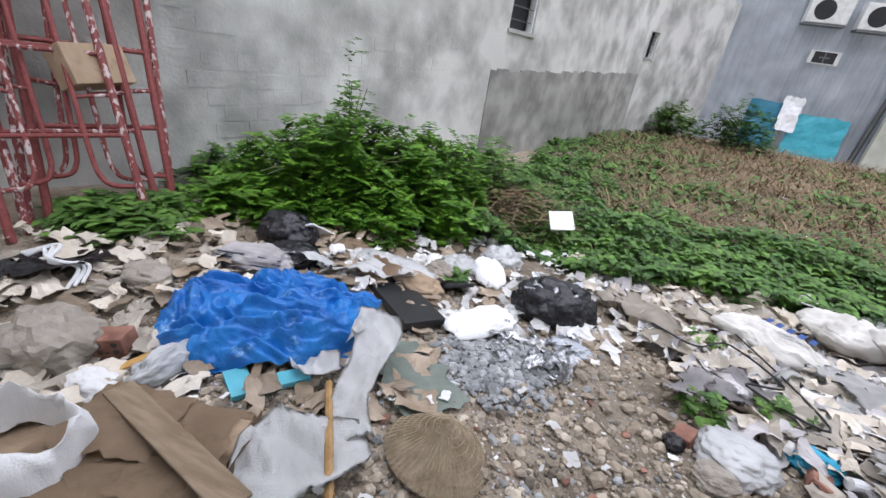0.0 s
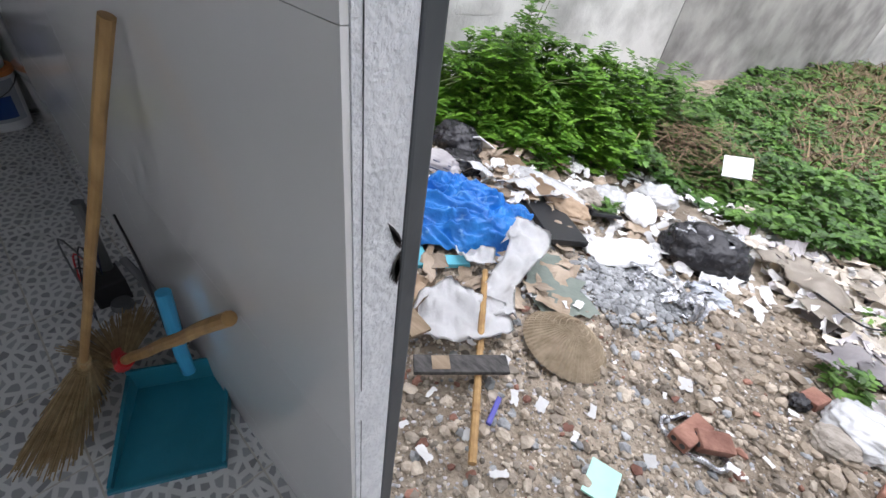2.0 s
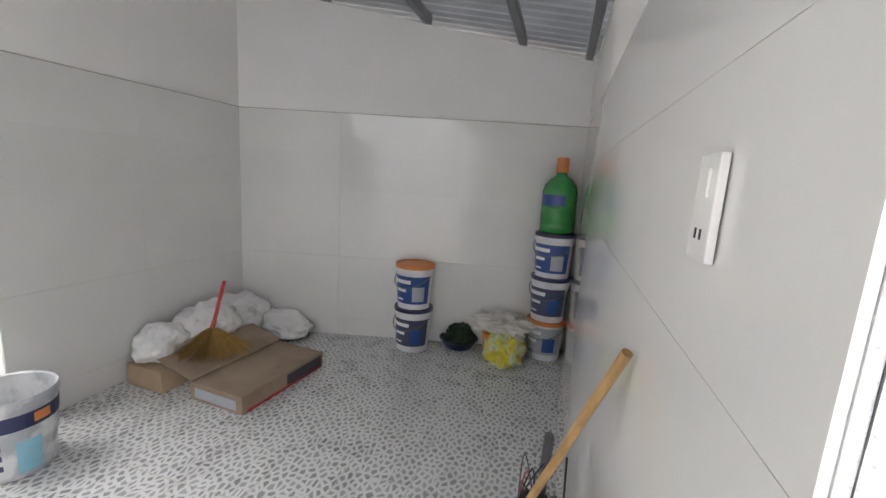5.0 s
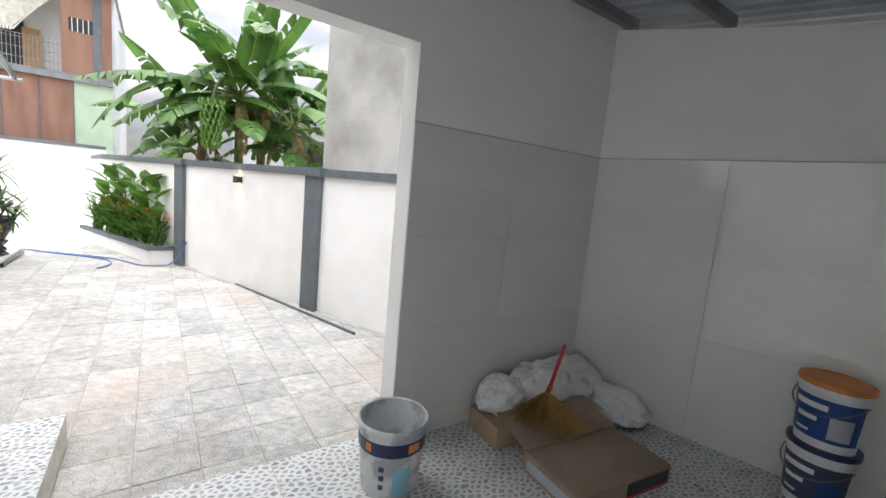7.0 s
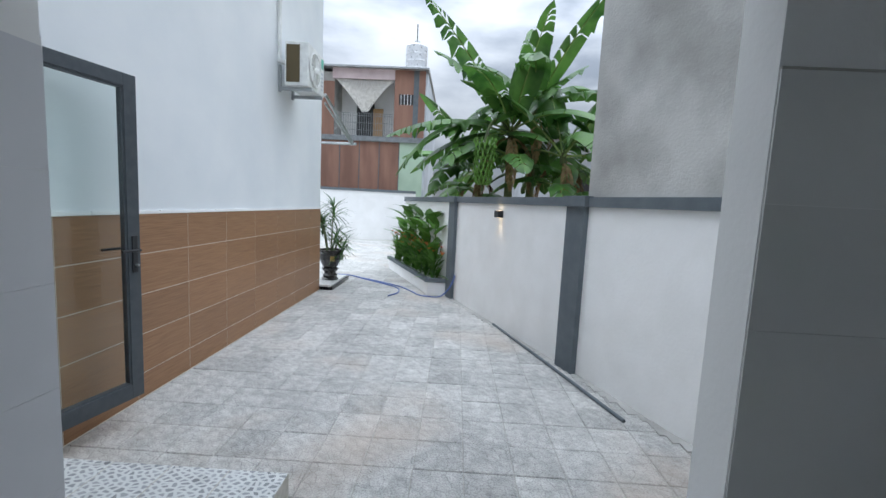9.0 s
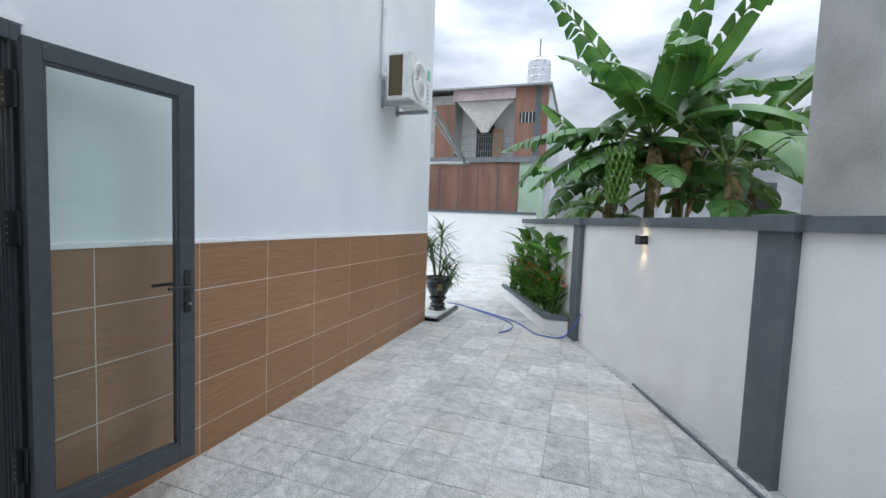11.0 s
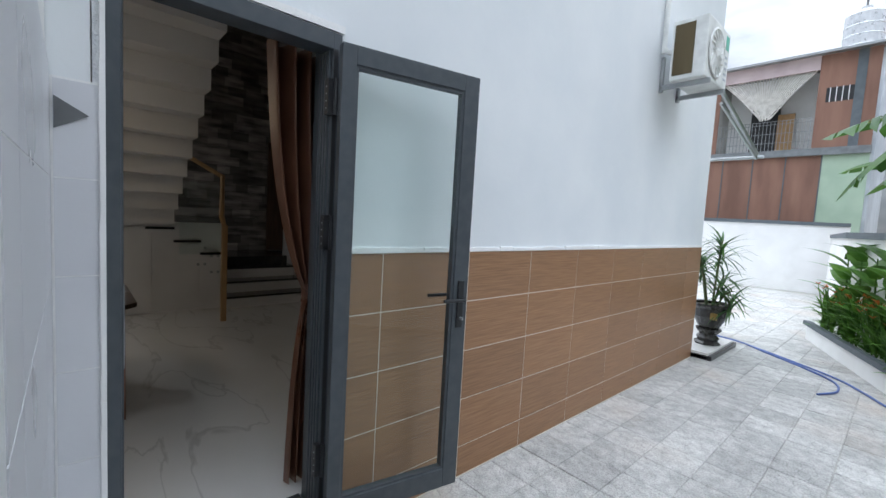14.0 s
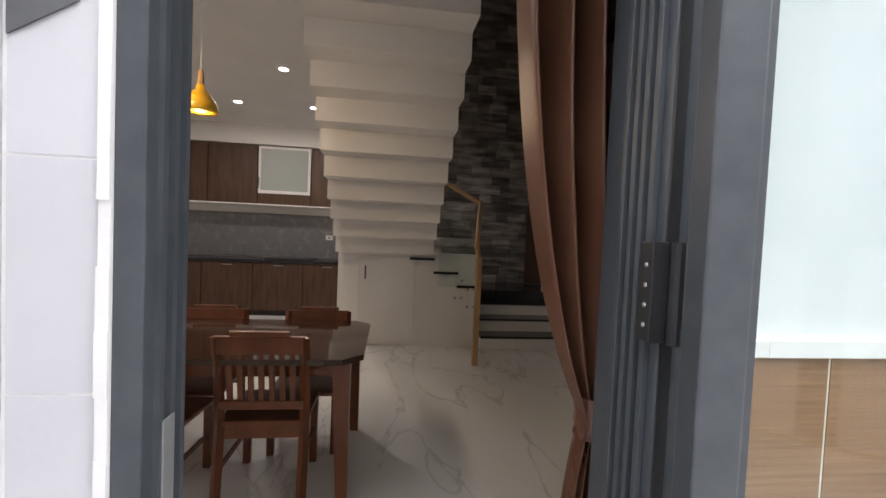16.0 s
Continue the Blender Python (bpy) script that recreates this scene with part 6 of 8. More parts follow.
def from_lists(name, verts, faces, material):
    me = bpy.data.meshes.new(name)
    me.from_pydata(verts, [], faces)
    me.materials.append(material)
    return new(name, me)


def axis(stops):
    out = []
    for a, b, st in stops:
        k = max(1, round((b - a) / st))
        out += [a + (b - a) * i / k for i in range(k)]
    return out + [stops[-1][1]]


xs_ = axis([(-40, -8, 4), (-8, -1, 0.5), (-1, 4.2, 0.045), (4.2, 6, 0.15)])
ys_ = axis([(-60, -24, 4), (-24, -9, 0.5), (-9, -7, 0.12), (-7, SY - 0.06, 0.045)])


def ground_z(x, y):
    near = 1 if (y > -9 and -1.2 < x < 4.4) else 0.4
    return lot_z(x, y) + near * (0.014 * noise.noise((x * 11, y * 11, 2)) + 0.010 * abs(noise.noise((x * 26, y * 26, 5))))


verts = [(x, y, ground_z(x, y)) for y in ys_ for x in xs_]
nx_ = len(xs_)
faces = [(j * nx_ + i, j * nx_ + i + 1, (j + 1) * nx_ + i + 1, (j + 1) * nx_ + i) for j in range(len(ys_) - 1) for i in range(nx_ - 1)]
lot = from_lists("ground_lot", verts, faces, SOIL)
for p in lot.data.polygons:
    p.use_smooth = True
tagged(lot, "rubble-strewn bare soil of the waste lot", "ground", kind="structure")


# loose chips: stones, brick bits and flakes
def chips(name, label, n, area, size, material, seed, flat=0.6, weight=None, lift=0.0):
    rnd = random.Random(seed)
    vs, fs = [], []
    g = (1 + 5 ** 0.5) / 2
    base = [Vector(q).normalized() for q in ((-1, g, 0), (1, g, 0), (-1, -g, 0), (1, -g, 0), (0, -1, g), (0, 1, g), (0, -1, -g), (0, 1, -g), (g, 0, -1), (g, 0, 1), (-g, 0, -1), (-g, 0, 1))]
    tris = ((0, 11, 5), (0, 5, 1), (0, 1, 7), (0, 7, 10), (0, 10, 11), (1, 5, 9), (5, 11, 4), (11, 10, 2), (10, 7, 6), (7, 1, 8), (3, 9, 4), (3, 4, 2), (3, 2, 6), (3, 6, 8), (3, 8, 9), (4, 9, 5), (2, 4, 11), (6, 2, 10), (8, 6, 7), (9, 8, 1))
    k = 0
    while k < n:
        x, y = rnd.uniform(area[0], area[1]), rnd.uniform(area[2], area[3])
        if weight and rnd.random() > weight(x, y):
            continue
        s = size[0] * (size[1] / size[0]) ** (rnd.random() ** 2.2)
        m = pose(x, y, ground_z(x, y) + s * flat * 0.45 + lift, rnd.uniform(-25, 25), rnd.uniform(-25, 25), rnd.uniform(0, 360))
        sx, sy, sz = s * rnd.uniform(0.7, 1.3), s * rnd.uniform(0.6, 1.1), s * flat * rnd.uniform(0.6, 1.1)
        o = len(vs)
        for b in base:
            vs.append(tuple(m @ Vector((b[0] * sx * rnd.uniform(0.72, 1.15), b[1] * sy * rnd.uniform(0.72, 1.15), b[2] * sz * rnd.uniform(0.8, 1.1)))))
        fs += [tuple(o + q for q in f) for f in tris]
        k += 1
    return tagged(from_lists(name, vs, fs, material), label, "rubble", kind="stuff")


near = lambda x, y: max(0.05, 1 - max(0, -5.3 - y) * 0.55)
chips("rubble", "loose brown stones and soil lumps", 7000, (0.2, 3.6, -7.2, -4.56), (0.005, 0.030), DEBRIS, 1, 0.65, near)
chips("grit", "fine pale grit and mortar flakes", 6500, (0.3, 3.4, -6.3, -4.56), (0.003, 0.010), GREY_SCRAP, 2, 0.5, near)
chips("gravel", "small loose stones trodden into the soil", 9000, (0.6, 3.2, -5.9, -4.56), (0.003, 0.016), DEBRIS, 21, 0.7, near)
chips("brick_bits", "broken red brick bits", 420, (0.3, 3.3, -6.2, -4.58), (0.006, 0.026), BRICK_RED, 3, 0.6, near)
chips("concrete_bits", "broken grey concrete bits", 1500, (0.4, 3.2, -6.6, -4.58), (0.006, 0.027), GREY_CHIP, 4, 0.6, near)
chips("cement_heap", "heap of grey cement crumbs", 1300, (1.70, 2.32, -6.35, -5.75), (0.008, 0.032), GREY_CHIP, 6, 0.7, lambda x, y: max(0, 1 - ((x - 2.02) / 0.32) ** 2 - ((y + 6.05) / 0.32) ** 2), 0.01)
chips("soil_lumps", "clods of brown soil", 560, (0.9, 1.95, -6.7, -5.6), (0.012, 0.042), mat("clods", (0.28, 0.23, 0.17), (0.44, 0.37, 0.29), 9, 0.97, bump=0.7, island=0.25), 7, 0.75)
chips("far_rubble", "scattered pale rubbish on the far lot", 700, (-6, 1.2, -17, -8.5), (0.02, 0.09), PALE_SCRAP, 8, 0.4, lambda x, y: 0.9 if x < 0.4 else 0.15)


# torn scraps of cloth, paper and film
def scraps(name, label, n, area, size, material, seed, amp=0.02, weight=None, lift=0.0, tilt=18):
    rnd = random.Random(seed)
    bm = bmesh.new()
    k = 0
    while k < n:
        x, y = rnd.uniform(area[0], area[1]), rnd.uniform(area[2], area[3])
        if weight and rnd.random() > weight(x, y):
            continue
        w = rnd.uniform(*size)
        m = pose(x, y, ground_z(x, y) + 0.012 + lift + rnd.uniform(0, 0.03), rnd.uniform(-tilt, tilt), rnd.uniform(-tilt, tilt), rnd.uniform(0, 360))
        sheet(bm, m, w, w * rnd.uniform(0.3, 0.9), 5, amp, 9, rnd.uniform(0, 50), w * 0.16, ground_z)
        k += 1
    return tagged(link(name, bm, material), label, "rubbish", kind="stuff")


heap = lambda x, y: max(0.0, min(1, (1.58 - 0.55 * (y + 7) - x) * 2.4))
scraps("fabric_scraps", "heaped torn beige fabric and leatherette offcuts", 1500, (-1.2, 1.9, -7.9, -5.0), (0.04, 0.24), BEIGE_SCRAP, 11, 0.05, heap, 0.02, 30)
scraps("grey_scraps", "torn grey fabric and film offcuts", 600, (-0.9, 1.9, -7.6, -5.0), (0.03, 0.20), GREY_SCRAP, 12, 0.05, heap, 0.02, 30)
scraps("white_scraps", "torn white paper and plastic film", 620, (-1.0, 1.9, -7.7, -5.0), (0.025, 0.14), PALE_SCRAP, 13, 0.05, heap, 0.025, 35)
scraps("litter", "white paper and film litter before the bushes", 330, (1.5, 3.3, -7.9, -6.2), (0.03, 0.12), PALE_SCRAP, 14, 0.05, None, 0.01)
scraps("brown_litter", "brown card and cloth litter", 260, (2.2, 4.2, -7.4, -5.3), (0.04, 0.16), mat("brown_litter", (0.25, 0.19, 0.13), (0.42, 0.34, 0.26), 8, 0.9, island=0.35), 15, 0.03, None, 0.01)
scraps("left_litter", "mixed rags and paper by the scaffold", 260, (2.9, 4.5, -6.2, -4.7), (0.03, 0.17), BEIGE_SCRAP, 16, 0.05, None, 0.015)
scraps("small_litter", "small torn paper and plastic bits", 120, (0.9, 2.9, -5.9, -4.65), (0.015, 0.06), PALE_SCRAP, 17, 0.008, None, 0.0, 10)
scraps("foil_litter", "torn silver foil strips", 46, (1.72, 2.12, -6.45, -6.05), (0.03, 0.09), FOIL, 18, 0.03, None, 0.02, 50)


def on_lot(x, y, dz=0.0, rx=0, ry=0, rz=0):
    return pose(x, y, ground_z(x, y) + dz, rx, ry, rz)


# blue tarpaulin
bm = bmesh.new()
N = 150
grid = []
for i in range(N + 1):
    row = []
    for j in range(N + 1):
        u, v = i / N * 2 - 1, j / N * 2 - 1
        ang = math.atan2(v, u)
        edge = 1 + 0.13 * noise.noise((math.cos(ang) * 2.2, math.sin(ang) * 2.2, 1)) - 0.10 * (u * v) ** 2
        x = 2.94 + (u * 0.35 + v * 0.17) * edge
        y = -5.70 + (u * 0.255 - v * 0.235) * edge
        dome = 0.165 * max(0, 1 - (u * u * 0.85 + v * v * 0.95) ** 1.6) ** 0.6
        wu = u + 0.35 * noise.noise((u * 1.6, v * 1.6, 4))
        wv = v + 0.35 * noise.noise((u * 1.6, v * 1.6, 8))
        # long folds that swing across the cloth, and finer creases between them
        f1 = 1 - abs(noise.noise((wu * 1.1, wv * 4.2, 3))) * 2.4
        f2 = 1 - abs(noise.noise((wu * 3.8 + wv * 2.0, wv * 1.6 - wu, 7))) * 2.6
        f3 = 1 - abs(noise.noise((wu * 5 - wv * 8, wv * 4 + wu * 3, 11))) * 2.8
        k3 = 0.40 + dome * 3.6
        z = ground_z(x, y) + 0.008 + dome * (0.75 + 0.5 * noise.noise((u * 1.5, v * 1.5, 2))) + k3 * (0.040 * f1 + 0.036 * f2 + 0.020 * f3)
        row.append(bm.verts.new((x, y, max(z, lot_z(x, y) + 0.012))))
    grid.append(row)
for i in range(N):
    for j in range(N):
        bm.faces.new((grid[i][j], grid[i][j + 1], grid[i + 1][j + 1], grid[i + 1][j]))
tagged(part("tarpaulin", bm, TARP, smooth=True), "crumpled bright blue tarpaulin heaped on rubble", "tarpaulin")

# conical palm hat
def conical_hat(at, label):
    ht = thing("conical_hat", label, "hat", at)
    bm = bmesh.new()
    rings = 9
    prev = None
    seg = 168
    for k in range(rings + 1):
        t = k / rings
        r, z = 0.004 + 0.172 * t, 0.125 * (1 - t) ** 0.92
        row = [bm.verts.new((r * (1 + 0.012 * math.sin(a * 56) * t) * math.cos(a), r * (1 + 0.02 * noise.noise((math.cos(a) * 3, math.sin(a) * 3, 2)) * t) * math.sin(a), z + 0.0022 * math.sin(a * 56) * min(1, 3 * t))) for a in (2 * math.pi * q / seg for q in range(seg))]
        if prev:
            for q in range(seg):
                bm.faces.new((prev[q], row[q], row[(q + 1) % seg], prev[(q + 1) % seg]))
        prev = row
    bmesh.ops.solidify(bm, geom=bm.faces[:], thickness=0.004)
    part("cone", bm, HAT, ht)
    for k in range(1, 9):
        t = k / 8.5
        r, z = 0.004 + 0.172 * t, 0.125 * (1 - t) ** 0.92 + 0.002
        part("hoop", tube(bmesh.new(), [(r * math.cos(a), r * math.sin(a), z) for a in (2 * math.pi * q / 40 for q in range(41))], 0.0012, 4), HAT, ht)
    bm = bmesh.new()
    rnd = random.Random(2)
    for k in range(26):
        a = rnd.uniform(0, 6.28)
        leaf(bm, (0, 0, 0.10), (math.cos(a), math.sin(a), rnd.uniform(0.1, 0.9)), (0, 0, 1), 0.035, 0.006, 0.4, 3)
    part("tuft", bm, HAT, ht, "frayed tip")


conical_hat(on_lot(2.065, -5.475, 0.012, 6, -8, 20), "weathered conical palm-leaf hat lying on the rubble")
conical_hat(on_lot(2.94, -4.70, 0.02, -14, 6, 80), "frayed conical palm-leaf hat beside the open sack")

# bamboo pole with a charred board across it
po = thing("bamboo_pole", "split bamboo pole with a charred board nailed across", "pole", pose(0, 0, 0))
p0, p1 = Vector((2.49, -5.47, 0.20)), Vector((2.01, -4.84, 0.17))
part("pole", tube(bmesh.new(), [p0 + (p1 - p0) * k / 10 + Vector((0, 0, 0.002 * (k % 2))) for k in range(11)], 0.013, 8), BAMBOO, po)
for k in (2, 5, 8):
    c = p0 + (p1 - p0) * k / 10
    part("node", tube(bmesh.new(), [c - (p1 - p0).normalized() * 0.005, c + (p1 - p0).normalized() * 0.005], 0.0155, 8), BAMBOO, po)
part("board", bbox(-0.16, -0.036, -0.008, 0.16, 0.036, 0.008, 0.003), CHAR_AND_HOLE, po, "charred wet board", at=pose(2.24, -5.04, 0.205, 3, 0, 49))
part("bare_patch", bbox(0.04, -0.03, 0.0085, 0.10, 0.025, 0.0105), PLANK, po, "scorched bare wood", at=pose(2.24, -5.04, 0.205, 3, 0, 49))

# cardboard, planks and sacks by the doorway
cb = thing("cardboard_box", "crushed tan cardboard box, flaps torn, soaked", "box", on_lot(2.765, -5.02, 0.02, 3, -5, 20))
part("body", bbox(-0.215, -0.165, -0.01, 0.215, 0.165, 0.055, 0.006), TAN_CARD, cb)
for k, (x, y, z, w, h, rz) in enumerate(((0.0, 0.0, 0.062, 0.46, 0.37, 2), (0.03, -0.02, 0.074, 0.40, 0.32, -4), (0.09, -0.05, 0.086, 0.25, 0.24, 5), (-0.11, 0.05, 0.085, 0.18, 0.24, -7))):
    bm = sheet(bmesh.new(), pose(x, y, z, 1.5, -1.5, rz), w, h, 10, 0.016, 7, 2.2 + k, 0.022)
    bmesh.ops.solidify(bm, geom=bm.faces[:], thickness=0.004)
    part("flap", bm, TAN_CARD, cb)
bm = sheet(bmesh.new(), pose(-0.235, -0.02, 0.06, 0, 62, 4), 0.11, 0.30, 8, 0.025, 7, 5.2, 0.03)
bmesh.ops.solidify(bm, geom=bm.faces[:], thickness=0.004)
part("flap", bm, CARD, cb, "dark brown torn flap")
part("stripe", bbox(-0.10, 0.166, -0.005, 0.19, 0.168, 0.05), RED, cb, "red printed edge")
tagged(part("plank", bbox(-0.30, -0.04, 0, 0.30, 0.04, 0.012, 0.003), PLANK, at=pose(2.69, -5.05, 0.235, 4, 2, -10)), "weathered grey-brown plank on a cardboard box", "plank")
tagged(part("cardboard_sheet", sheet(bmesh.new(), Matrix(), 0.42, 0.34, 8, 0.03, 5, 9.1, 0.05), TAN_CARD, at=on_lot(3.15, -4.86, 0.06, 10, 5, 20)), "flattened tan cardboard sheet", "cardboard")
tagged(part("cardboard_sheet", sheet(bmesh.new(), Matrix(), 0.36, 0.26, 8, 0.03, 5, 3.1, 0.03), TAN_CARD, at=on_lot(3.42, -4.80, 0.25, 55, 5, -25)), "tan cardboard sheet standing on rubbish", "cardboard")


def open_sack():
    s = thing("open_sack", "white woven sack, mouth open, with orange print", "sack", on_lot(3.02, -4.87, 0.0))
    bm = bmesh.new()
    prev = None
    for k in range(22):
        t = k / 21
        z = 0.20 * math.sin(t * 2.3) if t < 0.75 else 0.20 - (t - 0.75) * 0.5
        r = 0.15 * (1.0 - 0.25 * t) if t < 0.75 else 0.12 - (t - 0.75) * 0.1
        row = []
        for q in range(64):
            a = 2 * math.pi * q / 64
            w = 1 + 0.30 * noise.noise((math.cos(a) * 1.3, math.sin(a) * 1.3, t * 1.2)) + 0.10 * noise.noise((math.cos(a) * 6, math.sin(a) * 6, t * 5))
            row.append(bm.verts.new((r * w * 1.25 * math.cos(a), r * w * math.sin(a), z * (1 + 0.45 * noise.noise((math.cos(a) * 1.5 + 4, math.sin(a) * 1.5, 0))))))
        if prev:
            for q in range(64):
                bm.faces.new((prev[q], prev[(q + 1) % 64], row[(q + 1) % 64], row[q]))
        prev = row
    part("sack", bm, SACK_WHITE, s, smooth=True)
    part("print", sheet(bmesh.new(), pose(-0.165, -0.03, 0.09, 0, -75, 0), 0.09, 0.08, 3, 0.006), ORANGE, s, "orange printed block")
    part("print", sheet(bmesh.new(), pose(0.06, 0.165, 0.08, -75, 0, 0), 0.08, 0.06, 3, 0.006), ORANGE, s, "orange printed block")


open_sack()


def sack(x, y, dz, w, h, th, rz, label, seed, printed=True, mt=SACK_WHITE):
    s = thing("woven_sack", label, "sack", on_lot(x, y, dz, 0, 0, rz), "white woven sacks")
    bm = bmesh.new()
    res = bmesh.ops.create_icosphere(bm, subdivisions=5, radius=1.0)
    for v in res["verts"]:
        p = v.co.copy()
        e = (abs(p.x) ** 2.6 + abs(p.y) ** 2.6) ** (1 / 2.6)
        q = max(1e-4, math.hypot(p.x, p.y))
        g_ = q / max(e, 1e-4)
        g_ *= 1 + 0.22 * noise.noise((p.x * 1.7 + seed, p.y * 1.7, 3)) + 0.08 * noise.noise((p.x * 5 + seed, p.y * 5, 3))
        wr = noise.noise((p.x * 2.2 + seed, p.y * 2.2, p.z)) * 0.7 + abs(noise.noise((p.x * 7 + p.y * 4 + seed, p.y * 4, p.z * 2))) * 0.55 + noise.noise((p.x * 15 + seed, p.y * 15, 1)) * 0.16
        v.co = (p.x * g_ * w / 2, p.y * g_ * h / 2, th * 0.5 + (p.z + wr * (1 - q * 0.6)) * th / 2)
    part("bag", bm, mt, s, smooth=True)
    if printed:
        for k in range(5):
            part("letter_bar", sheet(bmesh.new(), pose(-w * 0.28 + 0.055 * k, -h * 0.08, th * 1.32, 0, 0, 90), h * 0.22, 0.03, 3, 0.003), LABEL_BLUE, s)
    return s


sack(0.68, -7.20, 0.05, 0.58, 0.34, 0.13, -35, "full white woven sack with blue print on offcuts", 3.1, True, CLOTH)
sack(0.18, -7.55, 0.10, 0.5, 0.34, 0.17, -10, "dirty white woven sack heaped on offcuts", 5.1, False, CLOTH)
sack(-0.15, -7.45, 0.12, 0.6, 0.36, 0.18, 5, "pale woven sack on the offcut heap", 8.1, False, CLOTH)
sack(2.18, -6.28, 0.03, 0.22, 0.40, 0.06, -35, "flat plain white sack on the cement crumbs", 6.4, False)
sack(2.35, -7.0, 0.03, 0.2, 0.42, 0.07, 25, "limp white sack lying before the weeds", 7.4, False)
# white woven band thrown over the rubble in loops
def band(path, widths, label, seed):
    line = bend(path, 10)
    bm = bmesh.new()
    prev = None
    m = len(line) - 1
    for i, p in enumerate(line):
        d = (line[min(i + 1, m)] - line[max(i - 1, 0)]).normalized()
        side = d.cross(Vector((0, 0, 1))).normalized()
        t = i / m * (len(widths) - 1)
        k = min(int(t), len(widths) - 2)
        w = widths[k] + (widths[k + 1] - widths[k]) * (t - k)
        row = []
        for j in range(15):
            u = j / 14 * 2 - 1
            q = p + side * u * w * (1 + 0.10 * noise.noise((i * 0.35, seed, 0)))
            z = q.z + 0.030 * noise.noise((q.x * 16, q.y * 16, seed)) + 0.030 * abs(noise.noise((q.x * 26 + q.y * 12, q.y * 20, seed))) + 0.02 * u * u
            row.append(bm.verts.new((q.x, q.y, max(z, ground_z(q.x, q.y) + 0.006))))
        if prev:
            for j in range(14):
                bm.faces.new((prev[j], prev[j + 1], row[j + 1], row[j]))
        prev = row
    bmesh.ops.solidify(bm, geom=bm.faces[:], thickness=0.0015)
    return tagged(part("white_cloth", bm, SACK_WHITE, smooth=True), label, "cloth", "torn white cloth")


band([(2.60, -5.72, 0.18), (2.55, -5.76, 0.25), (2.46, -5.73, 0.25), (2.42, -5.60, 0.21), (2.39, -5.45, 0.19), (2.31, -5.32, 0.17)], (0.05, 0.09, 0.10, 0.065, 0.058, 0.08), "white woven plastic band looped over rubble", 2.0)
band([(2.27, -5.36, 0.17), (2.36, -5.24, 0.19), (2.45, -5.16, 0.20), (2.54, -5.10, 0.18)], (0.06, 0.13, 0.15, 0.09), "torn end of the white woven band", 5.0)
band([(2.70, -5.55, 0.14), (2.60, -5.52, 0.17), (2.52, -5.58, 0.18)], (0.03, 0.06, 0.05), "lilac-white film twisted beside the band", 7.0)
# black bags
for (x, y, r, sq, sd, lab) in ((1.88, -6.70, 0.20, (1.15, 0.85, 0.75), 2.0, "full black bin bag with torn film on the rubble"), (3.52, -6.42, 0.17, (1.1, 0.9, 0.8), 4.4, "black bin bag leaning by the weeds"), (3.30, -6.22, 0.13, (1.2, 0.9, 0.6), 6.4, "small black bin bag under clear film"), (2.85, -8.0, 0.16, (1.1, 0.9, 0.7), 9.0, "black bin bag in the weeds")):
    tagged(part("bin_bag", blob(bmesh.new(), (0, 0, r * sq[2] * 0.62), r, sq, 0.16, 5, sd, 2.2), BLACK_BAG, smooth=True, at=on_lot(x, y, -0.005)), lab, "bag", "black bin bags")
scraps("torn_film", "torn pale film clinging to the bin bag", 14, (1.70, 2.05, -6.85, -6.55), (0.02, 0.06), FOIL, 23, 0.02, None, 0.19, 40)
# boards, tiles, bricks
tagged(part("black_board", bbox(-0.25, -0.11, 0, 0.25, 0.11, 0.035, 0.004), BLACK, at=on_lot(2.60, -6.22, 0.02, 6, 4, -36)), "flat black plastic panel on the rubbish", "panel")
tagged(part("black_board", bbox(-0.09, -0.07, 0, 0.09, 0.07, 0.02, 0.003), BLACK, at=on_lot(2.45, -6.62, 0.05, 25, 0, 40)), "small black plastic panel, tilted", "panel")
tagged(part("white_board", bbox(-0.10, -0.10, 0, 0.10, 0.10, 0.012, 0.002), INK, at=on_lot(2.06, -8.05, 0.27, -30, 8, 20)), "white square panel lying on the weeds", "panel")
tagged(part("white_board", bbox(-0.05, -0.16, 0, 0.05, 0.16, 0.012, 0.002), INK, at=on_lot(3.40, -6.55, 0.10, 35, 20, 20)), "white board leaning on a black bag", "panel")
tagged(part("foam_block", bbox(-0.07, -0.04, 0, 0.07, 0.04, 0.022, 0.002), CYAN, at=on_lot(2.80, -5.37, 0.01, 3, 0, -30)), "pale blue foam block on rubble", "foam", "blue foam blocks")
tagged(part("foam_block", bbox(-0.07, -0.035, 0, 0.07, 0.035, 0.022, 0.002), CYAN, at=on_lot(2.66, -5.47, 0.01, 3, 4, 48)), "pale blue foam block on rubble", "foam", "blue foam blocks")
tagged(part("mint_tile", bbox(-0.045, -0.06, 0, 0.045, 0.06, 0.009, 0.001), MINT, at=on_lot(1.72, -5.10, 0.012, 4, 3, 10)), "broken mint green tile on rubble", "tile")
tagged(part("grey_board", sheet(bmesh.new(), Matrix(), 0.40, 0.26, 8, 0.006, 5, 4.0, 0.07), MOSS_BOARD, at=on_lot(2.28, -5.72, 0.03, 4, 0, -30)), "grey-green broken sheet half under cement", "panel")
tagged(part("utility_knife", bbox(-0.055, -0.009, 0, 0.055, 0.009, 0.014, 0.004), plain("blue_violet_plastic", (0.05, 0.05, 0.30), 0.3), at=on_lot(2.075, -5.03, 0.015, 0, 4, -72)), "dark blue plastic knife handle on rubble", "tool")
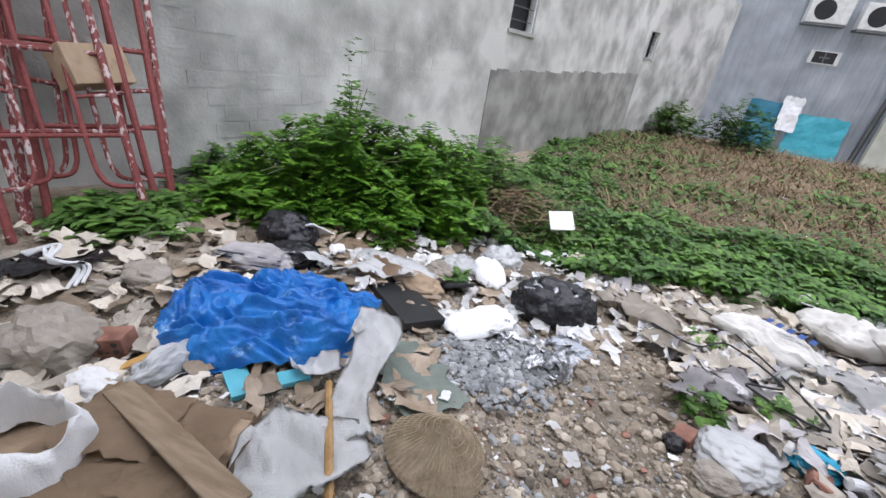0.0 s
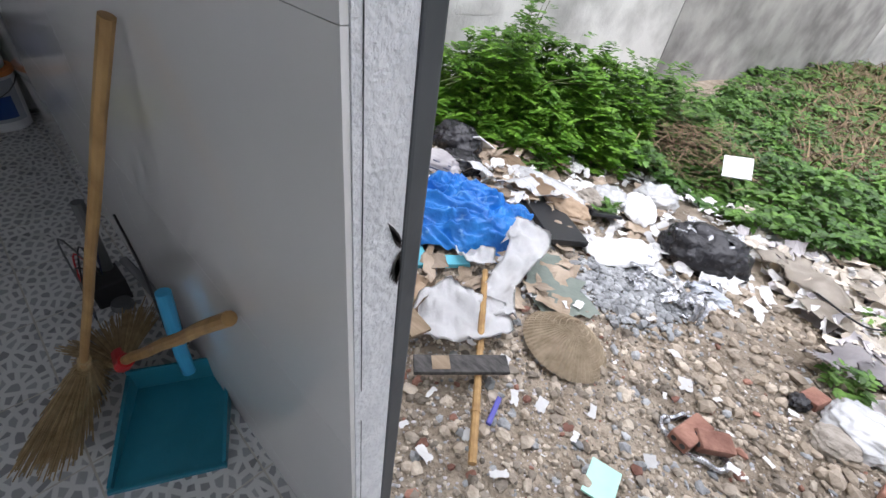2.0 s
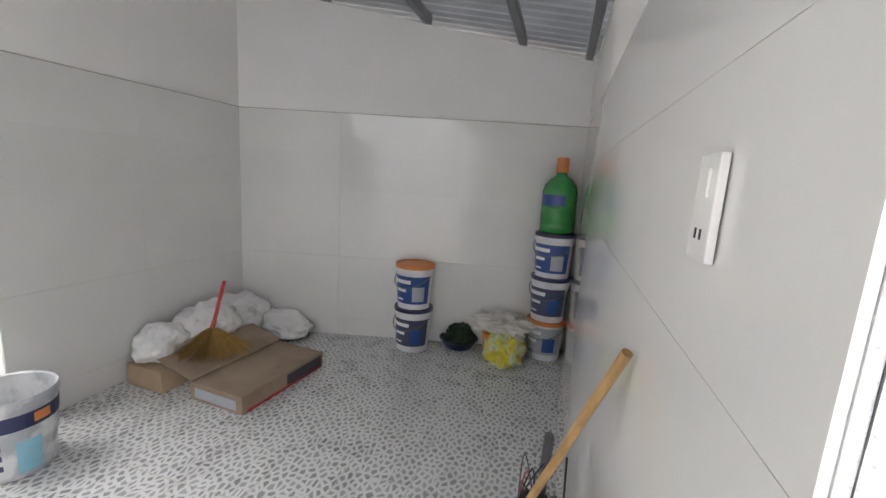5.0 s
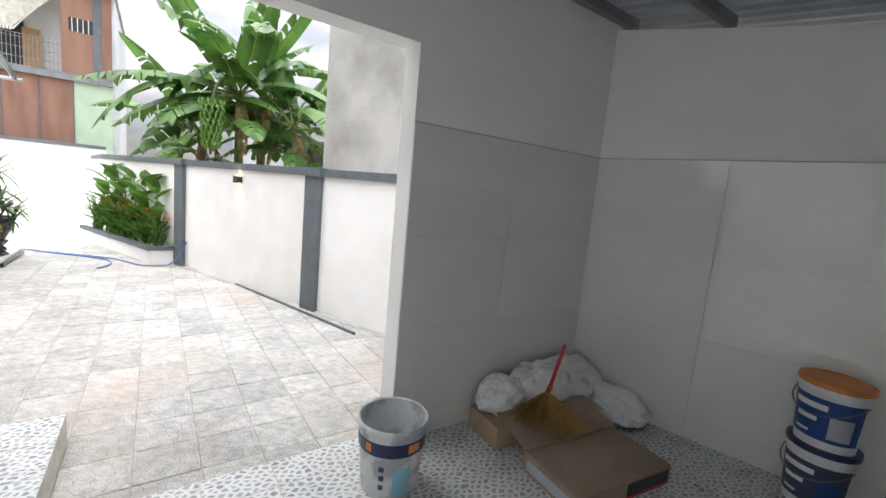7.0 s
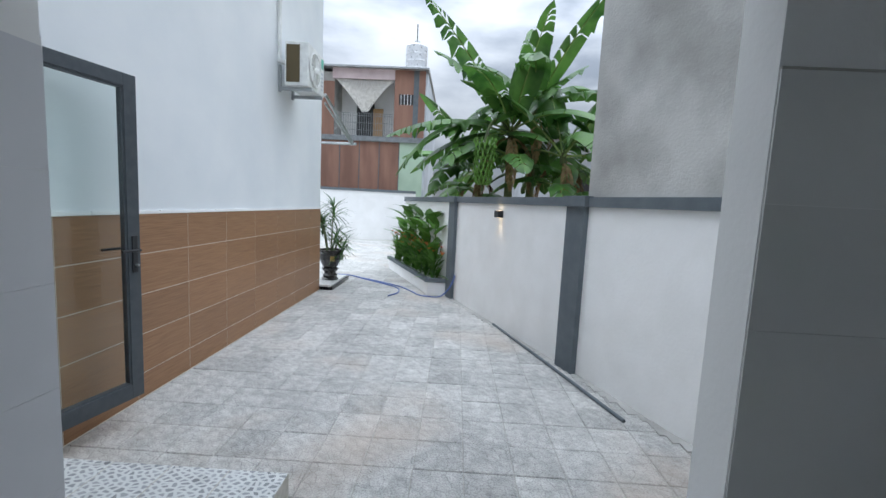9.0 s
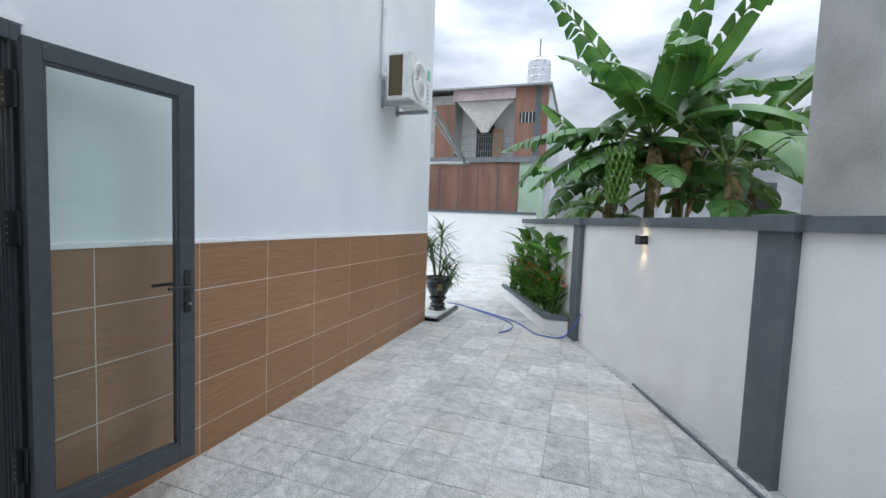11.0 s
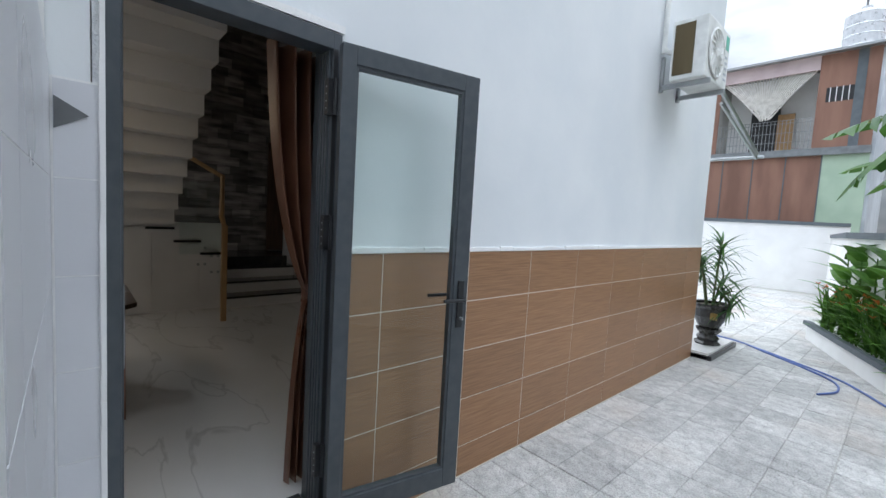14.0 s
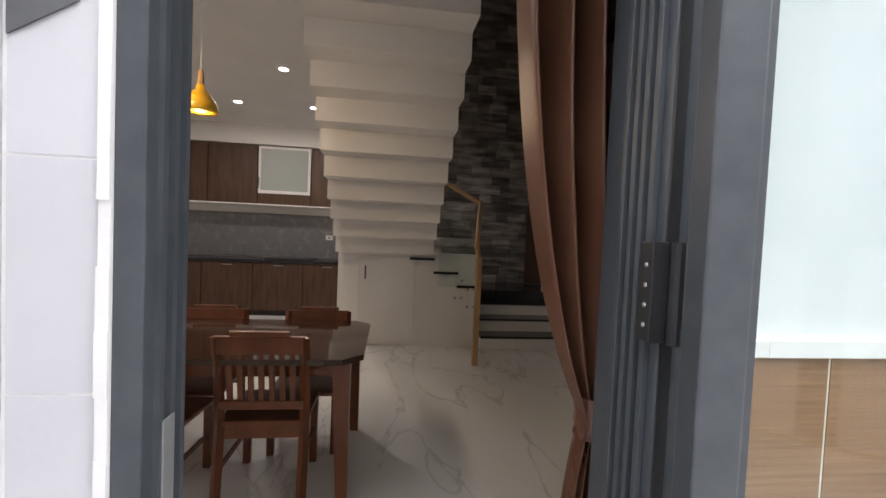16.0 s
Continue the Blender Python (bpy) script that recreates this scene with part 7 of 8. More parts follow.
tagged(part("plastic_pipe", tube(bmesh.new(), [(-0.16, 0, 0), (0.16, 0, 0.02)], 0.022, 12), INK, at=on_lot(0.62, -6.08, 0.03, 0, 0, 15)), "white plastic pipe offcut", "pipe")
tagged(part("plastic_pipe", tube(bmesh.new(), [(-0.2, 0, 0), (0.2, 0, 0.02)], 0.018, 12), LABEL_GREY, at=on_lot(2.88, -4.72, 0.03, 0, 0, 60)), "grey plastic pipe offcut by the doorway", "pipe")
rnd = random.Random(31)
for k, (x, y) in enumerate(((0.86, -6.02), (1.52, -5.5), (3.30, -5.28), (1.58, -5.48), (1.02, -5.75), (2.62, -6.5), (3.05, -7.1), (1.28, -6.0), (0.98, -5.35))):
    b = thing("brick", "broken red hollow brick lying on rubble", "brick", on_lot(x, y, 0.012, rnd.uniform(-12, 12), rnd.uniform(-12, 12), rnd.uniform(0, 180)), "broken bricks")
    L_ = rnd.uniform(0.03, 0.075)
    part("body", bbox(-L_, -0.035, 0, L_, 0.035, 0.045, 0.009), BRICK_RED, b)
    # dark discs on the end face paint the shade inside the holes
    for dy in (-0.016, 0.016):
        part("hole", tube(bmesh.new(), [(L_ - 0.002, dy, 0.025), (L_ + 0.0008, dy, 0.025)], 0.010, 8), CHAR_AND_HOLE, b)
for k, (x, y, r, sd) in enumerate(((3.50, -5.18, 0.15, 1.0), (3.62, -5.62, 0.10, 3.0), (2.6, -6.75, 0.09, 5.0), (1.20, -5.85, 0.06, 7.0), (0.95, -5.62, 0.05, 8.0), (0.60, -5.7, 0.08, 9.0))):
    tagged(part("boulder", blob(bmesh.new(), (0, 0, r * 0.45), r, (1.2, 0.95, 0.75), 0.28, 4, sd, 1.7), ROCK, smooth=False, at=on_lot(x, y, -0.01)), "pale rounded lump of stone and cement", "stone", "lumps of stone")
for (x, y, r, sq, mt, sd, lab) in ((1.12, -5.98, 0.12, (1.1, 1, 0.45), CLEAR_BAG, 3.0, "clear crumpled plastic bag on rubble"), (0.84, -6.12, 0.08, (1.2, 0.9, 0.6), mat("blue_mesh_net", (0.02, 0.30, 0.48), (0.05, 0.42, 0.62), 30, 0.6, bump=0.5, bscale=120), 5.0, "bunched bright blue plastic net"), (1.30, -5.02, 0.04, (1.3, 0.8, 0.4), CYAN, 7.0, "scrap of blue plastic film"), (2.55, -6.95, 0.13, (1, 1, 0.6), CLEAR_BAG, 8.0, "clear plastic bag on the litter"), (2.35, -7.35, 0.15, (1, 1, 0.6), CLEAR_BAG, 9.5, "pale plastic bag by the weeds"), (3.05, -5.28, 0.10, (0.5, 1.3, 0.7), CLEAR_BAG, 4.7, "clear plastic film by the tarpaulin"), (3.14, -5.12, 0.09, (1.2, 0.8, 0.5), SACK_WHITE, 2.7, "white plastic scrap by the tarpaulin"),
                                   (2.85, -6.55, 0.16, (1.8, 0.7, 0.4), CLEAR_BAG, 1.9, "clear plastic film behind the tarpaulin"), (3.35, -4.95, 0.06, (1.2, 0.9, 0.7), GREEN_PET, 2.9, "crushed green plastic bottle"), (2.62, -6.42, 0.13, (1.2, 0.8, 0.5), TAN_CARD, 7.7, "crumpled brown paper bag"), (1.32, -5.95, 0.035, (1, 1, 0.8), BLACK_BAG, 8.8, "knotted black plastic scrap"), (1.75, -6.36, 0.06, (1.8, 0.9, 0.5), LABEL_GREY, 4.1, "grey carton with green tape")):
    tagged(part("plastic_bag" if mt in (CLEAR_BAG, SACK_WHITE) else "scrap", blob(bmesh.new(), (0, 0, r * sq[2] * 0.5), r, sq, 0.22, 5, sd, 2.3), mt, smooth=True, at=on_lot(x, y, 0.01)), lab, "rubbish")
tagged(part("foil_ring", tube(bmesh.new(), [(0.10 * math.cos(a) * (1 + 0.2 * math.sin(3 * a)), 0.075 * math.sin(a), 0.012 + 0.010 * math.sin(7 * a)) for a in (2 * math.pi * q / 40 for q in range(41))], 0.010, 6), FOIL, at=on_lot(1.56, -5.49, 0.005)), "torn silver foil ring on the rubble", "rubbish")
for (x, y, w, h, rz, mt, sd, lab) in ((1.02, -6.50, 0.36, 0.26, 40, GREY_SCRAP, 3.3, "large smooth grey offcut sheet on the heap"), (1.25, -6.30, 0.30, 0.10, 60, GREY_SCRAP, 5.3, "twisted grey offcut strip on the heap"), (1.28, -6.75, 0.26, 0.20, 10, BEIGE_SCRAP, 7.3, "beige leatherette offcut on the heap"), (0.75, -6.25, 0.42, 0.06, 28, BEIGE_SCRAP, 9.3, "long curled cream offcut strip"), (1.45, -7.2, 0.40, 0.22, -15, BEIGE_SCRAP, 2.3, "wide beige offcut beside the bin bag"), (0.62, -6.55, 0.30, 0.22, 70, PALE_SCRAP, 4.3, "pale offcut sheet on the heap"), (0.85, -6.78, 0.24, 0.16, 15, PALE_SCRAP, 6.3, "white offcut with a curled edge")):
    bm = sheet(bmesh.new(), Matrix(), w, h, 14, 0.035, 7, sd, 0.06)
    bmesh.ops.solidify(bm, geom=bm.faces[:], thickness=0.003)
    tagged(part("offcut", bm, mt, smooth=True, at=on_lot(x, y, 0.075, 6, -5, rz)), lab, "offcut", "offcuts on the heap")
# loose cable on the offcuts
cbk = thing("loose_cable", "loose black cable looped over the offcuts", "cable", pose(0, 0, 0))
part("cable", tube(bmesh.new(), bend([(x, y, ground_z(x, y) + 0.11) for x, y in ((1.35, -6.9), (1.15, -6.75), (0.95, -6.95), (0.8, -6.6), (1.0, -6.45), (0.75, -6.3), (0.9, -7.3), (1.1, -7.5))], 8), 0.005, 6), BLACK, cbk)
tagged(part("carpet_roll", tube(bmesh.new(), [(-0.12, 0, 0.07), (0.12, 0, 0.07)], 0.075, 16), BEIGE_SCRAP, at=on_lot(0.55, -7.95, 0, 0, 0, 60)), "short roll of grey-beige carpet by the weeds", "carpet")

tagged(part("black_cloth", sheet(bmesh.new(), Matrix(), 0.42, 0.30, 16, 0.07, 5, 3.0, 0.05), BLACK_BAG, smooth=True, at=on_lot(4.00, -5.44, 0.06, 10, 6, 25)), "dark crumpled rubber sheet by the scaffold", "sheet")
rp_ = thing("white_rope", "tangled white plastic rope on rubbish", "rope", on_lot(3.92, -5.43, 0.11))
for k in range(3):
    part("strand", tube(bmesh.new(), bend([(0.13 - 0.02 * k, 0.05, 0.02), (0.04, -0.05 + 0.03 * k, 0.05), (-0.05, 0.04, 0.03 + 0.01 * k), (-0.12, -0.06 + 0.02 * k, 0.0), (-0.17, 0.03 * k, -0.05)], 6), 0.008, 6), INK, rp_)
tagged(part("wood_strip", bbox(-0.06, -0.018, 0, 0.06, 0.018, 0.008, 0.002), mat("yellow_wood", (0.50, 0.28, 0.08), (0.60, 0.36, 0.12), 12, 0.6), at=on_lot(3.14, -5.25, 0.06, 8, 6, 70)), "short yellow wooden strip on white film", "wood")
hb = thing("hollow_brick", "red six-hole hollow brick lying on its side", "brick", on_lot(3.33, -5.27, 0.02, 0, 8, 28))
part("body", bbox(-0.085, -0.045, 0, 0.085, 0.045, 0.075, 0.005), BRICK_RED, hb)
# six dark discs, the shade of the holes put into colour
for q in range(6):
    part("hole", tube(bmesh.new(), [(-0.055 + 0.055 * (q % 3), 0.043, 0.022 + 0.03 * (q // 3)), (-0.055 + 0.055 * (q % 3), 0.0458, 0.022 + 0.03 * (q // 3))], 0.011, 10), CHAR_AND_HOLE, hb)
ss_ = thing("striped_sack", "grey striped sack under clear film behind the tarpaulin", "sack", on_lot(3.40, -6.04, 0.0, 0, 0, 17))
part("bag", blob(bmesh.new(), (0, 0, 0.05), 1.0, (0.20, 0.10, 0.075), 0.18, 5, 2.6, 2.0), GREY_SCRAP, ss_, smooth=True)
for q in range(4):
    part("stripe", tube(bmesh.new(), [(-0.17, 0.095 - 0.012 * q, 0.04 + 0.018 * q), (0.0, 0.108 - 0.014 * q, 0.045 + 0.02 * q), (0.17, 0.092 - 0.012 * q, 0.04 + 0.018 * q)], 0.004, 5), LABEL_DARK, ss_)
for x, y, w, h, rz, rx, lab in ((2.84, -6.36, 0.24, 0.17, -20, -22, "folded brown cardboard behind the tarpaulin"), (3.12, -6.58, 0.30, 0.16, -25, -12, "flattened brown cardboard before the weeds")):
    bm = sheet(bmesh.new(), Matrix(), w, h, 8, 0.03, 6, w * 20, 0.03)
    bmesh.ops.solidify(bm, geom=bm.faces[:], thickness=0.005)
    tagged(part("cardboard_sheet", bm, TAN_CARD, at=on_lot(x, y, 0.07, rx, 4, rz)), lab, "cardboard")
tagged(part("film_sheet", sheet(bmesh.new(), Matrix(), 0.85, 0.13, 30, 0.06, 7, 5.5, 0.05), CLEAR_BAG, smooth=True, at=on_lot(3.02, -6.26, 0.08, 8, 0, 19)), "long twisted clear plastic film behind the tarpaulin", "film")
for x, y, w, h, rz, mt, sd, lab in ((-0.10, -8.05, 0.9, 0.40, 20, SACK_WHITE, 1.4, "large white plastic sheet heaped by the weeds"), (0.35, -6.9, 0.42, 0.34, 35, PALE_SCRAP, 2.4, "white film sheet on the offcut heap"), (0.55, -6.05, 0.34, 0.20, -30, PALE_SCRAP, 3.4, "pale film strip over the heap edge"), (0.2, -6.45, 0.40, 0.26, 10, SACK_WHITE, 4.4, "torn white sack on the heap"), (0.05, -7.0, 0.36, 0.3, 50, BEIGE_SCRAP, 5.4, "cream leatherette offcut on the heap"), (1.30, -7.05, 0.5, 0.3, -25, BEIGE_SCRAP, 6.4, "wide cream offcut at the heap top"), (0.95, -7.35, 0.45, 0.26, 15, BEIGE_SCRAP, 7.4, "curled beige offcut near the weeds"), (0.62, -6.85, 0.5, 0.05, 40, PALE_SCRAP, 8.4, "long narrow white offcut strip")):
    bm = sheet(bmesh.new(), Matrix(), w, h, 18, 0.06, 5, sd, 0.07)
    bmesh.ops.solidify(bm, geom=bm.faces[:], thickness=0.002)
    tagged(part("offcut", bm, mt, smooth=True, at=on_lot(x, y, 0.10, 5, -6, rz)), lab, "offcut", "offcuts on the heap")

# ---- scaffold frames ----
def scaffold_frame(right, left, lean, paints, length):
    """A welded frame leaning on the wall: two legs, cross rails and a rounded inner brace beside each leg."""
    sc = thing("scaffold_frame", "red scaffold frame with flaking paint leaning on the wall", "scaffold", pose(0, 0, 0), "stacked scaffold frames")
    r0, l0 = (Vector((x, y, lot_z(x, y))) for x, y in (right, left))
    up = Vector(lean)
    at = lambda s_, t: r0.lerp(l0, s_) + up * t
    part("leg", tube(bmesh.new(), [at(0, 0), at(0, 0.7), at(0, length)], 0.021, 10), paints[0], sc)
    part("leg", tube(bmesh.new(), [at(1, 0), at(1, 0.7), at(1, length)], 0.021, 10), paints[1], sc)
    for k, t in enumerate((0.44, 0.80, 1.08)):
        part("rail", tube(bmesh.new(), [at(0.02, t), at(0.98, t - 0.02)], 0.0135, 8), paints[(k + 1) % 2], sc)
    for s0, s1, paint in ((0.0, 0.30, paints[1]), (1.0, 0.72, paints[0])):
        part("brace", tube(bmesh.new(), bend([at(s1, 1.16), at(s1, 0.7), at(s1, 0.34), at(s1 + (s0 - s1) * 0.10, 0.25), at(s1 + (s0 - s1) * 0.35, 0.215), at(s0, 0.205)], 6), 0.0135, 8), paint, sc)
    for s_ in (0.10, 0.90):
        part("strut", tube(bmesh.new(), [at(round(s_), 0.62), at(0.30 if s_ < 0.5 else 0.72, 0.60)], 0.011, 8), WHITE_PIPE, sc)
    return sc


scaffold_frame((4.19, -6.03), (4.44, -5.50), (0.60, -0.23, 1.13), (WHITE_PIPE, RED_PIPE), 1.26)
scaffold_frame((4.29, -6.16), (4.50, -5.60), (0.53, -0.21, 1.15), (RED_PIPE, WHITE_PIPE), 1.24)
scaffold_frame((4.31, -6.27), (4.55, -5.72), (0.51, -0.30, 1.18), (RED_PIPE, RED_PIPE), 1.22)
scaffold_frame((4.36, -6.30), (4.62, -5.66), (0.46, -0.33, 1.19), (WHITE_PIPE, WHITE_PIPE), 1.22)
tagged(part("rope", blob(bmesh.new(), (4.19, -6.05, ground_z(4.19, -6.05) + 0.03), 0.045, (1.2, 1, 0.6), 0.5, 3, 1.0, 5), RED), "knotted red rope at the scaffold foot", "rope")
hcb = thing("hanging_carton", "small brown carton wedged in the scaffold", "box", pose(4.68, -6.20, 0.80, 0, 24, 4))
part("body", bbox(-0.06, -0.17, 0, 0.10, 0.17, 0.22, 0.006), TAN_CARD, hcb)

# ---- lot walls ----
def tile_mesh(name, w, d, h, bev, material):
    bm = bbox(-w / 2, -d / 2, -h, w / 2, d / 2, 0)
    bmesh.ops.bevel(bm, geom=[e for e in bm.edges if all(v.co.z > -1e-6 for v in e.verts)], offset=bev, segments=1, affect="EDGES")
    me = bpy.data.meshes.new(name)
    bm.to_mesh(me)
    bm.free()
    me.materials.append(material)
    return me


def lay(name, me, parent, m):
    ob = new(name, me)
    ob.parent = parent
    ob.matrix_basis = m
    return ob



WA, WB, WC = Vector((5.6, -4.5)), Vector((1.83, -16.9)), Vector((-0.3, -20.5))


def on_wall(a, b, s, z, off=0.0):
    d = (b - a).normalized()
    n = Vector((d.y, -d.x))
    p = a + d * s + n * off
    return Matrix.Translation((p.x, p.y, z)) @ Matrix.Rotation(math.atan2(d.y, d.x), 4, "Z")


LW = (WB - WA).length
bm = bmesh.new()
w0, w1, wz0, wz1 = 6.72, 7.40, 1.66, 2.30
for s0, s1, z0, z1 in ((0, w0, -0.7, 4.2), (w1, LW, -0.7, 4.2), (w0, w1, -0.7, wz0), (w0, w1, wz1, 4.2)):
    box(bm, s0, 0, z0, s1, 0.18, z1)
lw = structure("wall_lot_side", bm, LOT_PLASTER, "blotched grey plaster boundary wall of the lot")
lw.matrix_basis = on_wall(WA, WB, 0, 0)
L2 = (WC - WB).length
bm = bmesh.new()
for s0, s1, z0, z1 in ((0, 0.05, -0.7, 3.6), (0.42, L2, -0.7, 3.6), (0.05, 0.42, -0.7, 1.78), (0.05, 0.42, 2.35, 3.6)):
    box(bm, s0, 0, z0, s1, 0.18, z1)
structure("wall_lot_far_side", bm, LOT_PLASTER, "blotched grey plaster wall farther along the lot").matrix_basis = on_wall(WB, WC, 0, 0)
# small black strip added as shade, no real lining
structure("wall_shadow_back", bbox(0.02, 0.35, -0.5, 0.03, 0.36, 0.0), BLACK, "thin black strip added as shade behind the wall opening").matrix_basis = on_wall(WA, WB, 7, 1.7)
for (a, b, s0, s1, z0, z1) in ((WA, WB, w0, w1, wz0, wz1), (WB, WC, 0.05, 0.42, 1.78, 2.35)):
    w = thing("window_1", "small barred opening in the lot wall", "window", on_wall(a, b, s0, z0), kind="structure")
    # black sheet paints the shade inside the opening
    part("pane", bbox(0, 0.15, 0, s1 - s0, 0.17, z1 - z0), BLACK, w, "black sheet painted as shade in the opening")
    part("window_frame", bbox(0, 0.03, 0, 0.03, 0.12, z1 - z0), INK, w)
    part("window_frame", bbox(s1 - s0 - 0.03, 0.03, 0, s1 - s0, 0.12, z1 - z0), INK, w)
    for k in range(3):
        part("bar", bbox(0.03, 0.05, 0.12 + 0.17 * k, s1 - s0 - 0.03, 0.065, 0.135 + 0.17 * k), IRON, w)
    part("window_sill", bbox(-0.04, -0.03, -0.05, s1 - s0 + 0.04, 0.03, 0.0), OLD_CONCRETE, w)
# damp render patch with an uneven top edge
bm = bmesh.new()
rnd = random.Random(17)
s = 6.45
while s < LW - 0.02:
    e = min(s + 0.16, LW - 0.01)
    tp = 1.10 + 0.045 * (s - 6.45) + 0.05 * noise.noise((s * 2.2, 0, 0)) + rnd.uniform(-0.015, 0.015)
    box(bm, s, -0.012, -0.6, e, 0.0, tp)
    s = e
structure("wall_damp_render", bm, LOT_RENDER, "dark damp cement render low on the lot wall").matrix_basis = on_wall(WA, WB, 0, 0)
# exposed blocks where plaster has fallen
block = tile_mesh("block", 1, 1, 0.03, 0.0, BLOCKWORK)
for (s0, s1, z0, z1) in ((2.6, 4.9, 0.36, 1.02), (1.2, 2.6, 0.62, 1.5), (4.2, 5.6, 0.9, 1.3)):
    z, r = z0, 0
    while z < z1:
        s = s0 + (0.14 if r % 2 else 0) + rnd.uniform(0, 0.1)
        while s < s1:
            if rnd.random() < 0.72:
                q = Matrix.Translation((s + 0.135, -0.001 - rnd.uniform(0, 0.004), z + 0.062)) @ Matrix.Rotation(radians(90), 4, "X") @ Matrix.Diagonal((0.262, 0.118, 1, 1))
                lay("block", block, lw, q)
            s += 0.275
        z += 0.13
        r += 1
# corrugated sheet wall across the far end
bm = bmesh.new()
rows3 = [[bm.verts.new((x, -20.5 + 0.02 * math.sin(k * math.pi / 2 + 0.5), z)) for k, x in enumerate([2 - 0.055 * q for q in range(220)])] for z in (-0.7, 7.0)]
for k in range(219):
    bm.faces.new((rows3[0][k], rows3[0][k + 1], rows3[1][k + 1], rows3[1][k]))
bmesh.ops.solidify(bm, geom=bm.faces[:], thickness=0.004)
structure("wall_sheet", bm, LOT_STEEL, "tall corrugated zinc wall at the end of the lot")
structure("wall_lot_west", bbox(-10.3, -20.5, -0.7, -10.1, -4.6, 3.0), LOT_PLASTER, "plaster wall closing the lot")
structure("wall_lot_pale", bbox(-9.9, -20.2, -0.7, -4.6, -20.05, 2.6), mat("pale_green_plaster", (0.44, 0.46, 0.40), (0.55, 0.57, 0.50), 3, 0.9), "pale painted wall beside the zinc sheets")
tagged(part("drain_pipe", tube(bmesh.new(), [(-4.45, -20.35, -0.3), (-4.75, -20.38, 6.5)], 0.07, 10), IRON), "grey drain pipe down the zinc wall", "pipe")
for (x, z, w) in ((-2.3, 3.3, 0.95), (-3.5, 3.25, 0.95)):
    u = thing("outdoor_unit", "white outdoor air unit hung on the zinc wall", "air conditioner", pose(x, -20.47, z), "units on the zinc wall")
    part("casing", bbox(-w / 2, 0, 0, w / 2, 0.32, 0.62, 0.02), AC_WHITE, u)
    # shade of the fan recess, painted as a black disc
    part("fan_well", lathe(bmesh.new(), [(0.24, 0), (0.23, 0.01)], 24), BLACK, u, at=pose(0.12, 0.32, 0.31, -90, 0, 0))
    part("bracket", bbox(-w / 2, 0, -0.06, w / 2, 0.34, -0.01), IRON, u)
vf = thing("vent_fan", "square extractor fan in the zinc wall", "fan", pose(-2.72, -20.46, 2.35))
part("box", bbox(-0.36, 0, 0, 0.36, 0.06, 0.34, 0.01), AC_WHITE, vf)
# black slab on the box paints the shade of the opening
part("opening", bbox(-0.26, 0.06, 0.03, 0.26, 0.065, 0.31), BLACK, vf)
for k in range(4):
    part("blade", bbox(-0.12, -0.02, 0, 0.0, 0.02, 0.004), IRON, vf, at=pose(0, 0.07, 0.17, 90, 90 * k, 0))
for (x0, x1, z0, z1, mt, lab) in ((-2.35, -1.45, -0.1, 1.25, plain("dark_teal_sheet", (0.02, 0.16, 0.24), 0.5), "dark teal sheet leaning on the zinc wall"), (-4.0, -2.6, -0.1, 1.05, plain("cyan_sheet", (0.04, 0.32, 0.40), 0.4), "cyan plastic sheet leaning on the zinc wall"), (-2.75, -2.25, 0.5, 1.45, INK, "white torn poster board against the zinc wall")):
    tagged(part("leaning_sheet", sheet(bmesh.new(), pose((x0 + x1) / 2, -20.2, (z0 + z1) / 2, 80, 0, 180), x1 - x0, z1 - z0, 8, 0.05, 3, x0, 0.05), mt), lab, "sheet")

# ---- weeds and bushes ----
def bush(x, y, rx_, ry_, h, n, seed, material, label, size=(0.04, 0.075), stems=14, upright=0.0):
    rnd = random.Random(seed)
    z0 = lot_z(x, y)
    b = thing("bush", label, "bush", pose(x, y, z0), "bushes on the lot")
    bm = bmesh.new()
    for k in range(stems):
        a, rr_ = rnd.uniform(0, 6.28), rnd.uniform(0.2, 0.9)
        tube(bm, bend([(0.1 * math.cos(a), 0.1 * math.sin(a), 0), (rx_ * rr_ * 0.5 * math.cos(a), ry_ * rr_ * 0.5 * math.sin(a), h * 0.5), (rx_ * rr_ * math.cos(a), ry_ * rr_ * math.sin(a), h * rnd.uniform(0.6, 1.0) * (1 - 0.4 * rr_))], 3), 0.007, 4, True, 0.003)
    tagged(part("stems", bm, BANANA_STEM, b), kind="stuff")
    bm = bmesh.new()
    for k in range(n):
        a, rr_ = rnd.uniform(0, 6.28), rnd.random() ** 0.5
        lump = 0.75 + 0.5 * noise.noise((math.cos(a) * 1.6 + seed, math.sin(a) * 1.6, rr_ * 2))
        top = h * (1 - rr_ ** 2 * 0.75) * lump * (1 + upright * rnd.random() ** 6)
        p = Vector((rx_ * rr_ * lump * math.cos(a), ry_ * rr_ * lump * math.sin(a), top * (1 - rnd.random() ** 2.2 * 0.9) + 0.02))
        # a sprig of paired leaflets
        sa, el = rnd.uniform(0, 6.28), rnd.uniform(-0.1, 0.8)
        d = Vector((math.cos(sa) * math.cos(el), math.sin(sa) * math.cos(el), math.sin(el)))
        sd = d.cross(Vector((0, 0, 1))).normalized()
        ln = rnd.uniform(*size)
        for q in range(3):
            c = p + d * ln * 0.55 * q
            for sg in (1, -1):
                leaf(bm, c, d * 0.5 + sd * sg + Vector((0, 0, rnd.uniform(-0.2, 0.35))), (0, 0, 1), ln, ln * 0.68, 0.2, 3)
    tagged(part("leaves", bm, material, b), kind="stuff")
    return b


